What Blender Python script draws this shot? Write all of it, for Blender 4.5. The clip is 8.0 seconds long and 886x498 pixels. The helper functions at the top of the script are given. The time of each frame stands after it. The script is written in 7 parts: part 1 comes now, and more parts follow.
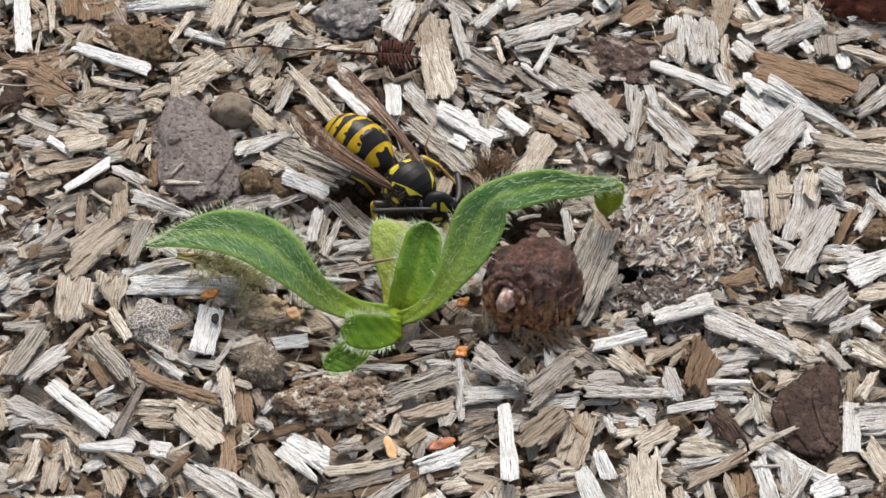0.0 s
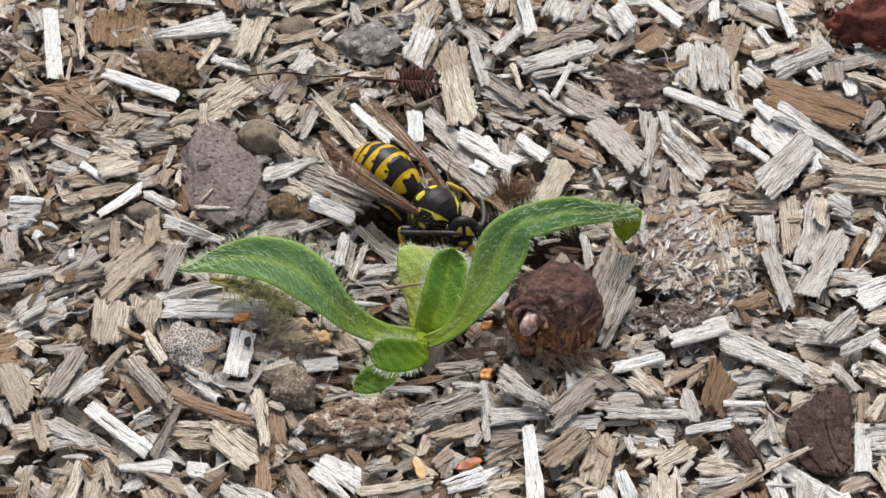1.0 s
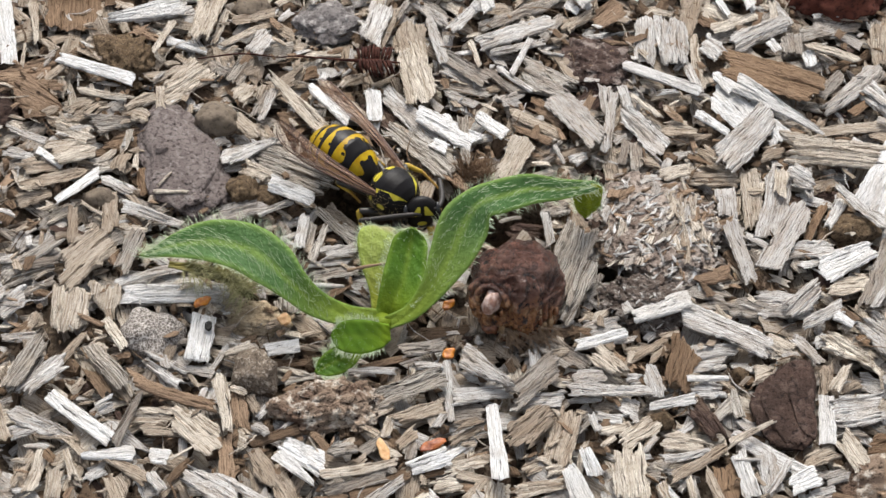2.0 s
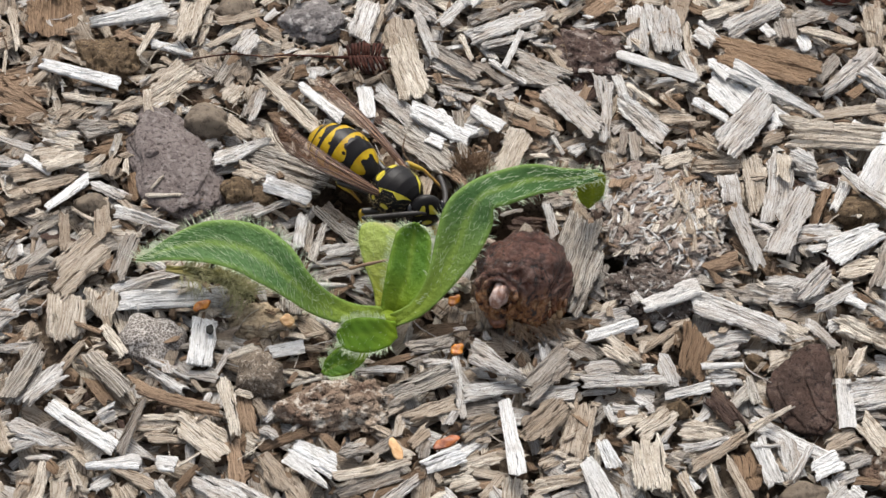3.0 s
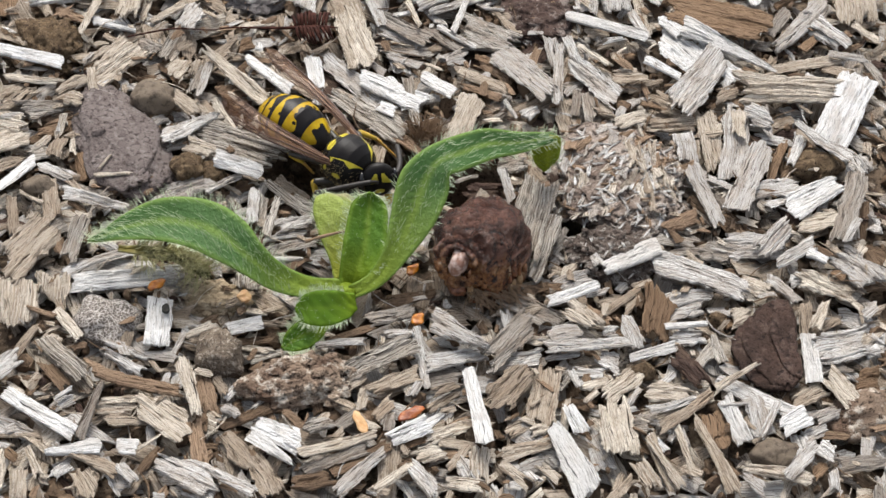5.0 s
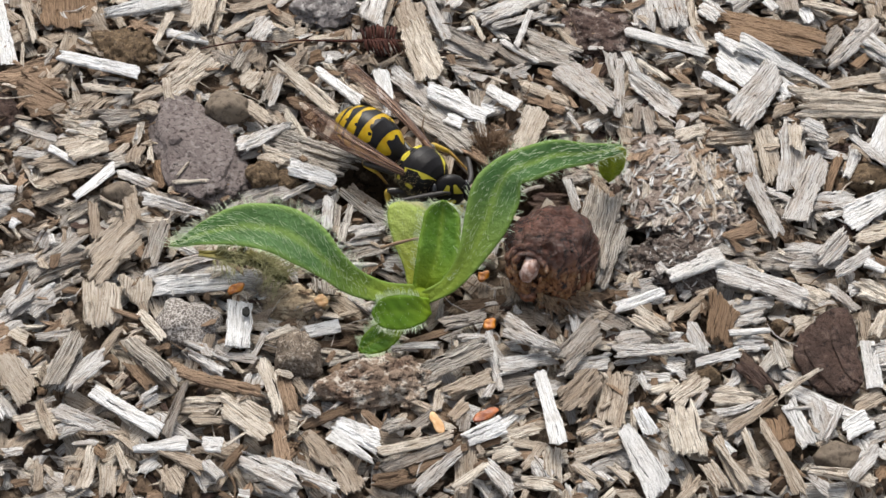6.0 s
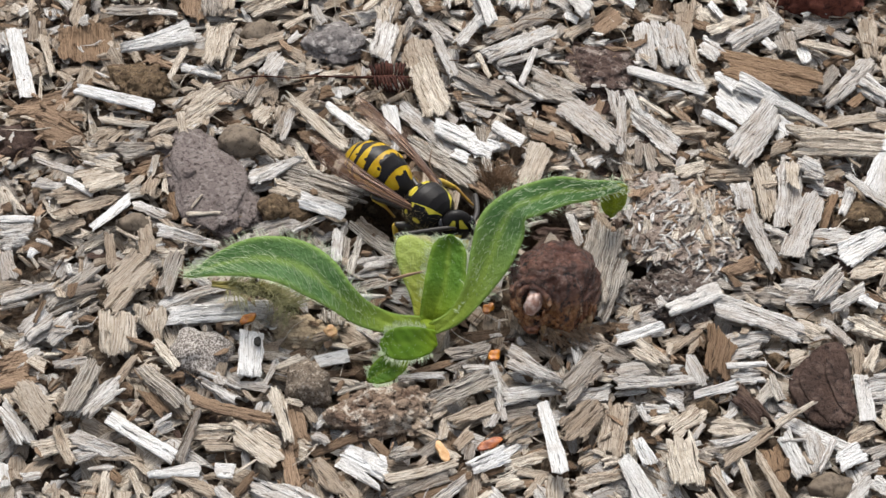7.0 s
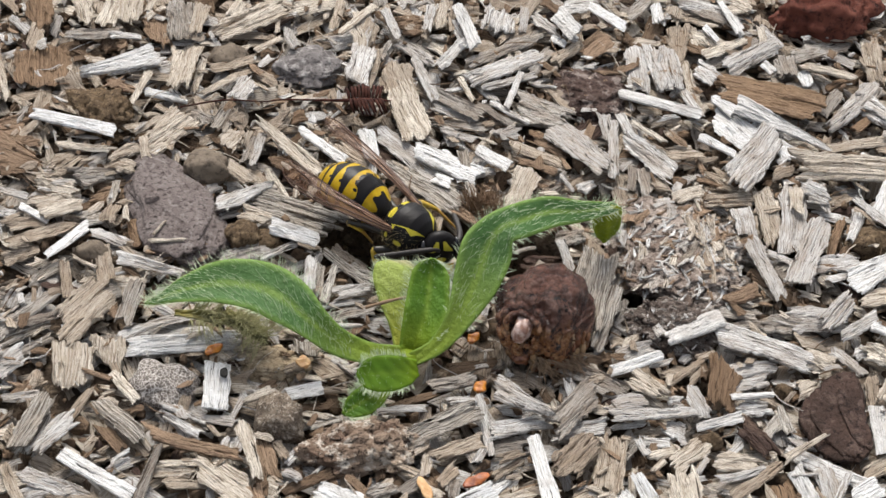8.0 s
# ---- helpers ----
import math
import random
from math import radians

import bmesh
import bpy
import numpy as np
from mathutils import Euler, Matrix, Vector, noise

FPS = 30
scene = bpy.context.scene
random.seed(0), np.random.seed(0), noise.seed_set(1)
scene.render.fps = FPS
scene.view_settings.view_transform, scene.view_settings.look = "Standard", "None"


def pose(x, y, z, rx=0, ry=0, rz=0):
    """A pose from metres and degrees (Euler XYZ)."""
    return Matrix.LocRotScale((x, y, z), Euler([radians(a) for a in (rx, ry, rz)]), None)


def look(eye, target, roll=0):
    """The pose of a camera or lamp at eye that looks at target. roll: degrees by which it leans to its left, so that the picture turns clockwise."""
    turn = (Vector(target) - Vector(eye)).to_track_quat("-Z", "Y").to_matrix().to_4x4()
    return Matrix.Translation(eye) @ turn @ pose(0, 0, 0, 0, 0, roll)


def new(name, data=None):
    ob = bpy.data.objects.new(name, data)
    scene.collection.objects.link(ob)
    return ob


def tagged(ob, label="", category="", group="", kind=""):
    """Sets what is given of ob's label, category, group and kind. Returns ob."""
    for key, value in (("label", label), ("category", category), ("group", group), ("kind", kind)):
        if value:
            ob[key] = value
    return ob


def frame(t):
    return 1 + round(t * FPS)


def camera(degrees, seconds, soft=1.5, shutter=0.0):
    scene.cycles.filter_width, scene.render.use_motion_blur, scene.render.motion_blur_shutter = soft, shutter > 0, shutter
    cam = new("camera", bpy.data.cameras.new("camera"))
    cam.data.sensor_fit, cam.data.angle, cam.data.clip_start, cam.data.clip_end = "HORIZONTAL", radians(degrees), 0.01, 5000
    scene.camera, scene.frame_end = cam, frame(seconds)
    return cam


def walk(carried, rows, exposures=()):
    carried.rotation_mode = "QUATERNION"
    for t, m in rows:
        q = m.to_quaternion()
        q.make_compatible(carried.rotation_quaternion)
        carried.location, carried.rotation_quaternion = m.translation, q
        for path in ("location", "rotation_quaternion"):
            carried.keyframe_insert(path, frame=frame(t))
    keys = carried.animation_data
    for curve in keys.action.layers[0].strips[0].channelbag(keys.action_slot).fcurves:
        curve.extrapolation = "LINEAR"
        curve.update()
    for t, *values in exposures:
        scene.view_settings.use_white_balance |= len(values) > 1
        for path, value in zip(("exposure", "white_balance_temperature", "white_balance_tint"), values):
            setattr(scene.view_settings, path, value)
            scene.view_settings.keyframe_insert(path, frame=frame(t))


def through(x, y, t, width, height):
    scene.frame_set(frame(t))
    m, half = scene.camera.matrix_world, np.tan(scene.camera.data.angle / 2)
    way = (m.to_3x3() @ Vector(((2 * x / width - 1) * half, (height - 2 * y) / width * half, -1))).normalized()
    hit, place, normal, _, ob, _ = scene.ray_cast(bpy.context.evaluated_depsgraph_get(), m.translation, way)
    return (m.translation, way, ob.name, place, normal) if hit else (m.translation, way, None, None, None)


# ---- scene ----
MM = 0.001

# ---- camera ----
cam = camera(25, 8.0, soft=1.5)
walk(cam, [
    (0.0, pose(-0.01667, -0.10712, 0.12169, 42.225, -3.637, -2.921)),
    (0.5, pose(-0.01911, -0.10860, 0.12632, 41.915, -3.948, -3.043)),
    (1.0, pose(-0.02101, -0.10830, 0.12716, 41.986, -4.172, -3.319)),
    (1.5, pose(-0.02037, -0.10750, 0.12802, 41.675, -4.325, -3.939)),
    (2.0, pose(-0.02020, -0.10743, 0.12696, 41.318, -4.095, -4.723)),
    (2.2, pose(-0.02072, -0.10669, 0.12587, 41.392, -4.122, -5.181)),
    (3.3, pose(-0.02601, -0.10653, 0.12158, 42.497, -3.889, -7.845)),
    (3.5, pose(-0.02671, -0.10546, 0.12168, 42.358, -3.877, -8.243)),
    (4.0, pose(-0.02637, -0.10449, 0.11824, 42.089, -3.615, -9.217)),
    (4.5, pose(-0.02523, -0.10429, 0.12007, 41.799, -3.667, -9.758)),
    (4.7, pose(-0.02496, -0.10459, 0.11998, 41.750, -3.614, -9.854)),
    (5.8, pose(-0.03041, -0.10752, 0.12118, 41.966, -4.188, -9.874)),
    (6.0, pose(-0.03243, -0.10805, 0.12239, 42.315, -4.194, -9.740)),
    (6.5, pose(-0.03314, -0.10912, 0.12639, 42.566, -4.485, -9.561)),
    (7.0, pose(-0.03392, -0.11011, 0.12660, 42.820, -4.603, -9.431)),
    (7.5, pose(-0.03353, -0.10859, 0.12422, 43.760, -4.872, -9.548)),
    (8.0, pose(-0.03213, -0.10707, 0.11341, 46.016, -4.664, -10.025)),
])

# ---- daylight: bright overcast sky ----
world = bpy.data.worlds.new("overcast_sky")
scene.world = world
world.use_nodes = True
wn = world.node_tree.nodes
sky = wn.new("ShaderNodeTexSky")
sky.sky_type = "NISHITA"
sky.sun_disc = False
sky.sun_elevation = radians(54)
sky.sun_rotation = radians(3)
sky.air_density, sky.dust_density, sky.ozone_density = 1.0, 3.0, 0.6
grey = wn.new("ShaderNodeHueSaturation")
grey.inputs["Saturation"].default_value = 0.38
world.node_tree.links.new(sky.outputs[0], grey.inputs["Color"])
world.node_tree.links.new(grey.outputs[0], wn["Background"].inputs["Color"])
wn["Background"].inputs["Strength"].default_value = 0.13
sun_data = bpy.data.lights.new("sun", "SUN")
sun_data.energy, sun_data.angle, sun_data.color = 2.2, radians(30), (1.0, 0.962, 0.90)
sun = new("sun", sun_data)
sun.matrix_world = look((0.05, 1.05, 1.45), (0, 0, 0))
scene.view_settings.exposure = 0.88


# ---- materials ----
def material(name, rough=0.7, spec=0.3):
    m = bpy.data.materials.new(name)
    m.use_nodes = True
    b = m.node_tree.nodes["Principled BSDF"]
    b.inputs["Roughness"].default_value = rough
    b.inputs["Specular IOR Level"].default_value = spec
    return m, m.node_tree.nodes, m.node_tree.links, b


def noise_node(nodes, links, vector, scale, detail=5.0, rough=0.6, stretch=None):
    n = nodes.new("ShaderNodeTexNoise")
    n.inputs["Scale"].default_value = scale
    n.inputs["Detail"].default_value = detail
    n.inputs["Roughness"].default_value = rough
    if stretch:
        mp = nodes.new("ShaderNodeMapping")
        mp.inputs["Scale"].default_value = stretch
        links.new(vector, mp.inputs["Vector"])
        vector = mp.outputs[0]
    links.new(vector, n.inputs["Vector"])
    return n.outputs["Fac"]


def ramp_node(nodes, links, fac, stops):
    r = nodes.new("ShaderNodeValToRGB")
    while len(r.color_ramp.elements) < len(stops):
        r.color_ramp.elements.new(0.5)
    for e, (p, c) in zip(r.color_ramp.elements, stops):
        e.position, e.color = p, (*c, 1)
    links.new(fac, r.inputs["Fac"])
    return r.outputs["Color"]


def mix_node(nodes, links, fac, a, b, blend="MIX"):
    m = nodes.new("ShaderNodeMix")
    m.data_type, m.blend_type = "RGBA", blend
    for sock, v in ((m.inputs[0], fac), (m.inputs[6], a), (m.inputs[7], b)):
        if isinstance(v, (int, float)):
            sock.default_value = v
        elif isinstance(v, tuple):
            sock.default_value = (*v, 1)
        else:
            links.new(v, sock)
    return m.outputs[2]


def bump_node(nodes, links, height, bsdf, distance, strength=1.0):
    b = nodes.new("ShaderNodeBump")
    b.inputs["Distance"].default_value = distance
    b.inputs["Strength"].default_value = strength
    links.new(height, b.inputs["Height"])
    links.new(b.outputs[0], bsdf.inputs["Normal"])


def wood_material(name, pale, deep, stain, island=False, streak=0.0):
    """Weathered wood: the grain runs along U, in millimetres."""
    m, n, l, b = material(name, 0.85, 0.15)
    uv = n.new("ShaderNodeTexCoord").outputs["UV"]
    if island:
        rnd = n.new("ShaderNodeNewGeometry").outputs["Random Per Island"]
    else:
        rnd = n.new("ShaderNodeObjectInfo").outputs["Random"]
    sway = n.new("ShaderNodeCombineXYZ")
    swell = n.new("ShaderNodeMath")
    swell.operation = "MULTIPLY_ADD"
    l.new(noise_node(n, l, uv, 0.30, 2, 0.5, (1, 0.7, 1)), swell.inputs[0])
    swell.inputs[1].default_value, swell.inputs[2].default_value = 0.8, -0.4
    l.new(swell.outputs[0], sway.inputs[1])
    bent = n.new("ShaderNodeVectorMath")
    l.new(uv, bent.inputs[0])
    l.new(sway.outputs[0], bent.inputs[1])
    uv = bent.outputs[0]
    fibre = noise_node(n, l, uv, 1.0, 5, 0.7, (0.13, 7.5, 1))
    fine = noise_node(n, l, uv, 1.0, 4, 0.7, (0.6, 15.0, 1))
    crack = noise_node(n, l, uv, 1.0, 4, 0.65, (0.26, 5.0, 1))
    blotch = noise_node(n, l, uv, 0.8, 5, 0.68, (0.7, 1.3, 1))
    patch = noise_node(n, l, uv, 0.42, 5, 0.65, (0.6, 1.2, 1))
    specks = noise_node(n, l, uv, 3.4, 5, 0.75)
    duller = tuple(0.55 * p + 0.45 * d for p, d in zip(pale, deep))
    tone = ramp_node(n, l, rnd, ((0.0, tuple(0.9 * q for q in duller)), (0.3, tuple(0.85 * p + 0.15 * d for p, d in zip(pale, deep))), (0.7, pale), (1.0, tuple(min(0.80, 1.12 * p) for p in pale))))
    grain = ramp_node(n, l, fibre, ((0.37 + streak, (0, 0, 0)), (0.47 + streak, (0.8, 0.8, 0.8)), (0.56 + streak, (1, 1, 1))))
    c = mix_node(n, l, grain, deep, tone)
    earthy = tuple(0.45 * d + 0.55 * e for d, e in zip(duller, (0.29, 0.205, 0.14)))
    c = mix_node(n, l, ramp_node(n, l, patch, ((0.50, (0, 0, 0)), (0.66, (0.7, 0.7, 0.7)))), c, earthy)
    spots = ramp_node(n, l, blotch, ((0.46, (0, 0, 0)), (0.68, (0.85, 0.85, 0.85))))
    c = mix_node(n, l, spots, c, stain)
    c = mix_node(n, l, ramp_node(n, l, fine, ((0.38, (0.95, 0.95, 0.95)), (0.47, (0, 0, 0)))), c, tuple(0.55 * d for d in deep))
    c = mix_node(n, l, ramp_node(n, l, specks, ((0.35, (0.8, 0.8, 0.8)), (0.42, (0, 0, 0)))), c, tuple(0.5 * d for d in deep))
    c = mix_node(n, l, ramp_node(n, l, crack, ((0.35, (1, 1, 1)), (0.38, (0, 0, 0)))), c, tuple(0.16 * d for d in deep))
    l.new(c, b.inputs["Base Color"])
    h = n.new("ShaderNodeMath")
    h.operation = "ADD"
    l.new(fibre, h.inputs[0])
    l.new(fine, h.inputs[1])
    h2 = n.new("ShaderNodeMath")
    h2.operation = "ADD"
    l.new(h.outputs[0], h2.inputs[0])
    l.new(specks, h2.inputs[1])
    bump_node(n, l, h2.outputs[0], b, 0.2 * MM, 1.0)
    return m


def soil_material(name, a, c2, dark, size, rough=0.9, spec=0.2, bump=0.35, fleck=None, net=None):
    """Crumbly earth, bark or stone; size is the grain in millimetres."""
    m, n, l, b = material(name, rough, spec)
    obj = n.new("ShaderNodeTexCoord").outputs["Object"]
    big = noise_node(n, l, obj, 250 / size, 4)
    small = noise_node(n, l, obj, 1400 / size, 6, 0.75)
    c = ramp_node(n, l, big, ((0.35, a), (0.65, c2)))
    if fleck:
        light = noise_node(n, l, obj, 800 / size, 5, 0.7)
        c = mix_node(n, l, ramp_node(n, l, light, ((0.52, (0, 0, 0)), (0.62, (0.9, 0.9, 0.9)))), c, fleck)
    if net:
        cells = n.new("ShaderNodeTexVoronoi")
        cells.feature = "DISTANCE_TO_EDGE"
        cells.inputs["Scale"].default_value = 3900
        l.new(obj, cells.inputs["Vector"])
        c = mix_node(n, l, ramp_node(n, l, cells.outputs["Distance"], ((0.03, (0.95, 0.95, 0.95)), (0.12, (0, 0, 0)))), c, net)
    # low spots of the bump darkened in colour too, crevice shade included
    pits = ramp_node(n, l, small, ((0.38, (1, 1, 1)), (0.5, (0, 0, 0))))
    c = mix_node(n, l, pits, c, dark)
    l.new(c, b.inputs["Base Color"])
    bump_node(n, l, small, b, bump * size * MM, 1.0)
    return m


WOOD = {
    "W": ((0.69, 0.678, 0.655), (0.25, 0.203, 0.165), (0.46, 0.40, 0.34)),
    "V": ((0.82, 0.815, 0.805), (0.60, 0.57, 0.53), (0.70, 0.67, 0.63)),
    "G": ((0.46, 0.425, 0.38), (0.13, 0.10, 0.078), (0.275, 0.22, 0.172)),
    "S": ((0.62, 0.58, 0.52), (0.09, 0.068, 0.05), (0.45, 0.39, 0.32)),
    "T": ((0.54, 0.462, 0.372), (0.185, 0.13, 0.09), (0.32, 0.245, 0.175)),
    "C": ((0.72, 0.655, 0.56), (0.28, 0.205, 0.145), (0.44, 0.365, 0.28)),
    "B": ((0.25, 0.170, 0.110), (0.105, 0.066, 0.042), (0.165, 0.113, 0.075)),
    "O": ((0.30, 0.20, 0.125), (0.12, 0.072, 0.043), (0.22, 0.143, 0.087)),
    "P": ((0.37, 0.26, 0.175), (0.16, 0.10, 0.065), (0.29, 0.20, 0.132)),
    "D": ((0.095, 0.06, 0.048), (0.035, 0.022, 0.018), (0.13, 0.087, 0.068)),
}
WORDS = {
    "W": "weathered silver-white wood chip lying on mulch",
    "V": "bright white smooth wood chip lying on mulch",
    "G": "grey-brown weathered wood chip lying in mulch",
    "S": "grey cracked wood chip with dark grain lines",
    "T": "tan fibrous wood chip lying in mulch",
    "C": "cream-coloured wood chip with frayed ends",
    "B": "dull brown wood chip lying in mulch",
    "O": "orange-brown bark chip lying on mulch",
    "P": "pinkish-tan crumbling wood chip lying in mulch",
    "D": "dark brown bark chip lying in mulch",
}
WOODS = {k: wood_material("wood_" + k, *v, streak=0.06 if k == "S" else 0.0) for k, v in WOOD.items()}
LITTER = {k: wood_material("litter_" + k, *WOOD[k], island=True) for k in WOOD}
SOIL = soil_material("soil", (0.075, 0.053, 0.037), (0.135, 0.098, 0.068), (0.028, 0.019, 0.013), 0.8, fleck=(0.22, 0.17, 0.12))


# ---- mesh helpers ----
def mesh_of(name, verts, faces, mat, uvs=None, smooth=False):
    me = bpy.data.meshes.new(name)
    me.from_pydata(verts, [], faces)
    if uvs is not None:
        layer = me.uv_layers.new(name="grain")
        idx = np.empty(len(me.loops), dtype=np.int32)
        me.loops.foreach_get("vertex_index", idx)
        layer.data.foreach_set("uv", np.asarray(uvs, dtype=np.float32)[idx].ravel())
    me.materials.append(mat)
    if smooth:
        me.polygons.foreach_set("use_smooth", [True] * len(me.polygons))
    me.update()
    return me


def part(name, me, parent, label=""):
    ob = new(name, me)
    ob.parent = parent
    return tagged(ob, label)


def smooth_noise(rng, n, knots):
    return np.interp(np.linspace(0, 1, n), np.linspace(0, 1, knots), rng.normal(0, 1, knots))


def chip_arrays(rng, length, w0, w1, thick, nx, ny, fray, calm=1.0, slant0=0.0, slant1=0.0):
    """A split of wood in millimetres, grain along x: fibre bundles of unequal length and height, torn sides, cracks and peeled layers."""
    wide = max(w0, w1)
    bend, cup, twist, bow = rng.normal(0, 0.014) * length * calm, rng.normal(0, 0.035) * wide * calm, rng.normal(0, 0.14) * calm, rng.normal(0, 0.010) * length * calm
    u = np.linspace(0, 1, nx + 1)[:, None]
    v = np.linspace(-0.5, 0.5, ny + 1)[None, :]
    # fibre bundles across the width
    count = max(2, int(ny * rng.uniform(0.3, 0.55)))
    cut = np.sort(rng.choice(np.arange(1, ny + 1), min(count, ny), replace=False))
    bundle = np.searchsorted(cut, np.arange(ny + 1), side="right")
    bz = rng.normal(0, 0.09, bundle.max() + 1)[bundle]
    ends = []
    for w in (w0, w1):
        teeth = rng.normal(0, 0.5, bundle.max() + 1)[bundle] + rng.uniform(-0.3, 0.3, ny + 1) + 0.45 * smooth_noise(rng, ny + 1, 3)
        point = rng.normal(0.02, 0.09) * w * (1 - 2 * np.abs(2 * v[0])) * calm + rng.normal(0, 0.25) * w * v[0] * calm
        ends.append(teeth * fray - np.abs(fray) * 0.2 + point)
    x0 = -length / 2 - ends[0][None, :] + slant0 * v
    x1 = length / 2 + ends[1][None, :] + slant1 * v
    x = x0 + (x1 - x0) * u
    w = w0 + (w1 - w0) * u
    low = (0.045 * smooth_noise(rng, nx + 1, 5) + 0.03 * smooth_noise(rng, nx + 1, nx + 1))[:, None]
    upp = (0.045 * smooth_noise(rng, nx + 1, 5) + 0.03 * smooth_noise(rng, nx + 1, nx + 1))[:, None]
    y = v * w + calm * np.minimum(w, 2.2) * np.where(v < 0, low, upp) * np.abs(2 * v) ** 2 + bow * (2 * u - 1) ** 2
    mid = bend * (2 * u - 1) ** 2 + cup * (2 * v) ** 2 + twist * (u - 0.5) * v * w
    rim_v, rim_u = np.clip((0.5 - np.abs(v)) * ny, 0, 1), np.clip(np.minimum(u, 1 - u) * nx, 0, 1)
    zt = mid + thick * (0.5 - 0.3 * (1 - rim_v) - 0.25 * (1 - rim_u) + bz[None, :] + 0.05 * rng.normal(0, 1, (nx + 1, ny + 1)))
    if ny >= 5:
        # cracks where bundles part
        for j in cut:
            if j < ny and rng.random() < 0.45 * calm:
                a0 = rng.uniform(-0.3, 0.8)
                a1 = a0 + rng.uniform(0.1, 0.6)
                zt[:, j] -= thick * rng.uniform(0.3, 0.8) * ((u[:, 0] > a0) & (u[:, 0] < a1))
    for k in range(rng.integers(1, 5) if ny >= 5 else 1):
        # a layer split away at one end
        part_off, at = rng.uniform(-0.45, 0.45), rng.uniform(0.05, 0.95)
        ragged = at + 0.10 * rng.normal(0, 1, ny + 1)[None, :]
        peeled = ((v > part_off) if rng.random() < 0.5 else (v < part_off)) & ((u > ragged) if rng.random() < 0.5 else (u < ragged))
        zt = zt - peeled * thick * rng.uniform(0.12, 0.34)
    zb = np.minimum(mid - thick * 0.5, zt - 0.03)
    top = np.stack([x, y, zt], -1).reshape(-1, 3)
    bot = np.stack([x * 0.985, y * 0.95, zb], -1).reshape(-1, 3)
    n = (nx + 1) * (ny + 1)
    faces = []
    for i in range(nx):
        for j in range(ny):
            a = i * (ny + 1) + j
            q = (a, a + ny + 1, a + ny + 2, a + 1)
            faces.append(q)
            faces.append(tuple(n + k for k in reversed(q)))
    rim = [i * (ny + 1) for i in range(nx + 1)]
    rim += [nx * (ny + 1) + j for j in range(1, ny + 1)]
    rim += [i * (ny + 1) + ny for i in range(nx - 1, -1, -1)]
    rim += [j for j in range(ny - 1, 0, -1)]
    for k in range(len(rim)):
        a, b = rim[k], rim[(k + 1) % len(rim)]
        faces.append((b, a, n + a, n + b))
    off = rng.uniform(0, 300, 2)
    uv = np.concatenate([top[:, :2], bot[:, :2] + (0, 0.3)]) + off
    return np.concatenate([top, bot]), faces, uv


chip_rng = np.random.default_rng(11)
FRAY = {"V": 0.4, "W": 0.8, "O": 0.6}
SMALL_CHIP = 3.72
small_chips = []


def chip(x, y, z, length, w0, w1, turn, kind, slant0=0.0, slant1=0.0, apart=False):
    """One wood chip of the mulch, in millimetres and degrees: widths and slants of its two ends. The small ones are kept for one joined litter, unless they lie apart."""
    r = chip_rng
    width = max(w0, w1)
    thick = float(np.clip(0.17 + 0.065 * width, 0.19, 0.4)) * r.uniform(0.75, 1.25)
    ny = int(np.clip(width / 0.12, 5, 28))
    nx = int(np.clip(length / 0.32, 6, 22))
    fray = min(0.16 * length, 0.16 + 0.14 * width) * FRAY.get(kind, 1.0)
    vs, fs, uv = chip_arrays(r, length, w0, w1, thick, nx, ny, fray, 0.55 if kind == "V" else 1.0, slant0, slant1)
    m = pose(x, y, z, r.normal(0, 5.0), r.normal(0, 3.0), turn)
    if length * width < SMALL_CHIP and not apart:
        small_chips.append((vs @ np.array(m.to_3x3()).T + np.array(m.translation), fs, uv, kind))
        return None
    ob = new("wood_chip", mesh_of("wood_chip", vs * MM, fs, WOODS[kind], uv))
    m.translation = m.translation * MM
    ob.matrix_world = m
    return tagged(ob, WORDS[kind], "wood chip", "wood chips of the mulch")


def join_small_chips():
    kinds = sorted({q[3] for q in small_chips})
    vs, fs = merged([q[:2] for q in small_chips])
    me = mesh_of("small_wood_chips", vs * MM, fs, LITTER[kinds[0]], np.concatenate([q[2] for q in small_chips]))
    for kind in kinds[1:]:
        me.materials.append(LITTER[kind])
    me.polygons.foreach_set("material_index", [kinds.index(q[3]) for q in small_chips for face in q[1]])
    tagged(new("small_wood_chips", me), "small mixed wood chips scattered through the mulch", "wood litter", kind="stuff")


KNOT = soil_material("knot_dark", (0.028, 0.027, 0.024), (0.05, 0.047, 0.042), (0.014, 0.013, 0.012), 0.5)


def knot_spot(ob, x, y, z, rx, ry):
    """A small dark knot let into a chip."""
    a = np.linspace(0, 2 * math.pi, 17)[:-1]
    rim = [(x + rx * math.cos(t) * (1 + 0.15 * math.sin(3 * t)), y + ry * math.sin(t), z) for t in a]
    low = [(p, q, z - 0.3) for p, q, r in rim]
    faces = [tuple(range(16)), tuple(range(31, 15, -1))] + [(k, 16 + k, 16 + (k + 1) % 16, (k + 1) % 16) for k in range(16)]
    part("knot", mesh_of("knot", np.array(rim + low) * MM, faces, KNOT, np.array(rim + low)[:, :2]), ob, "small black knot")


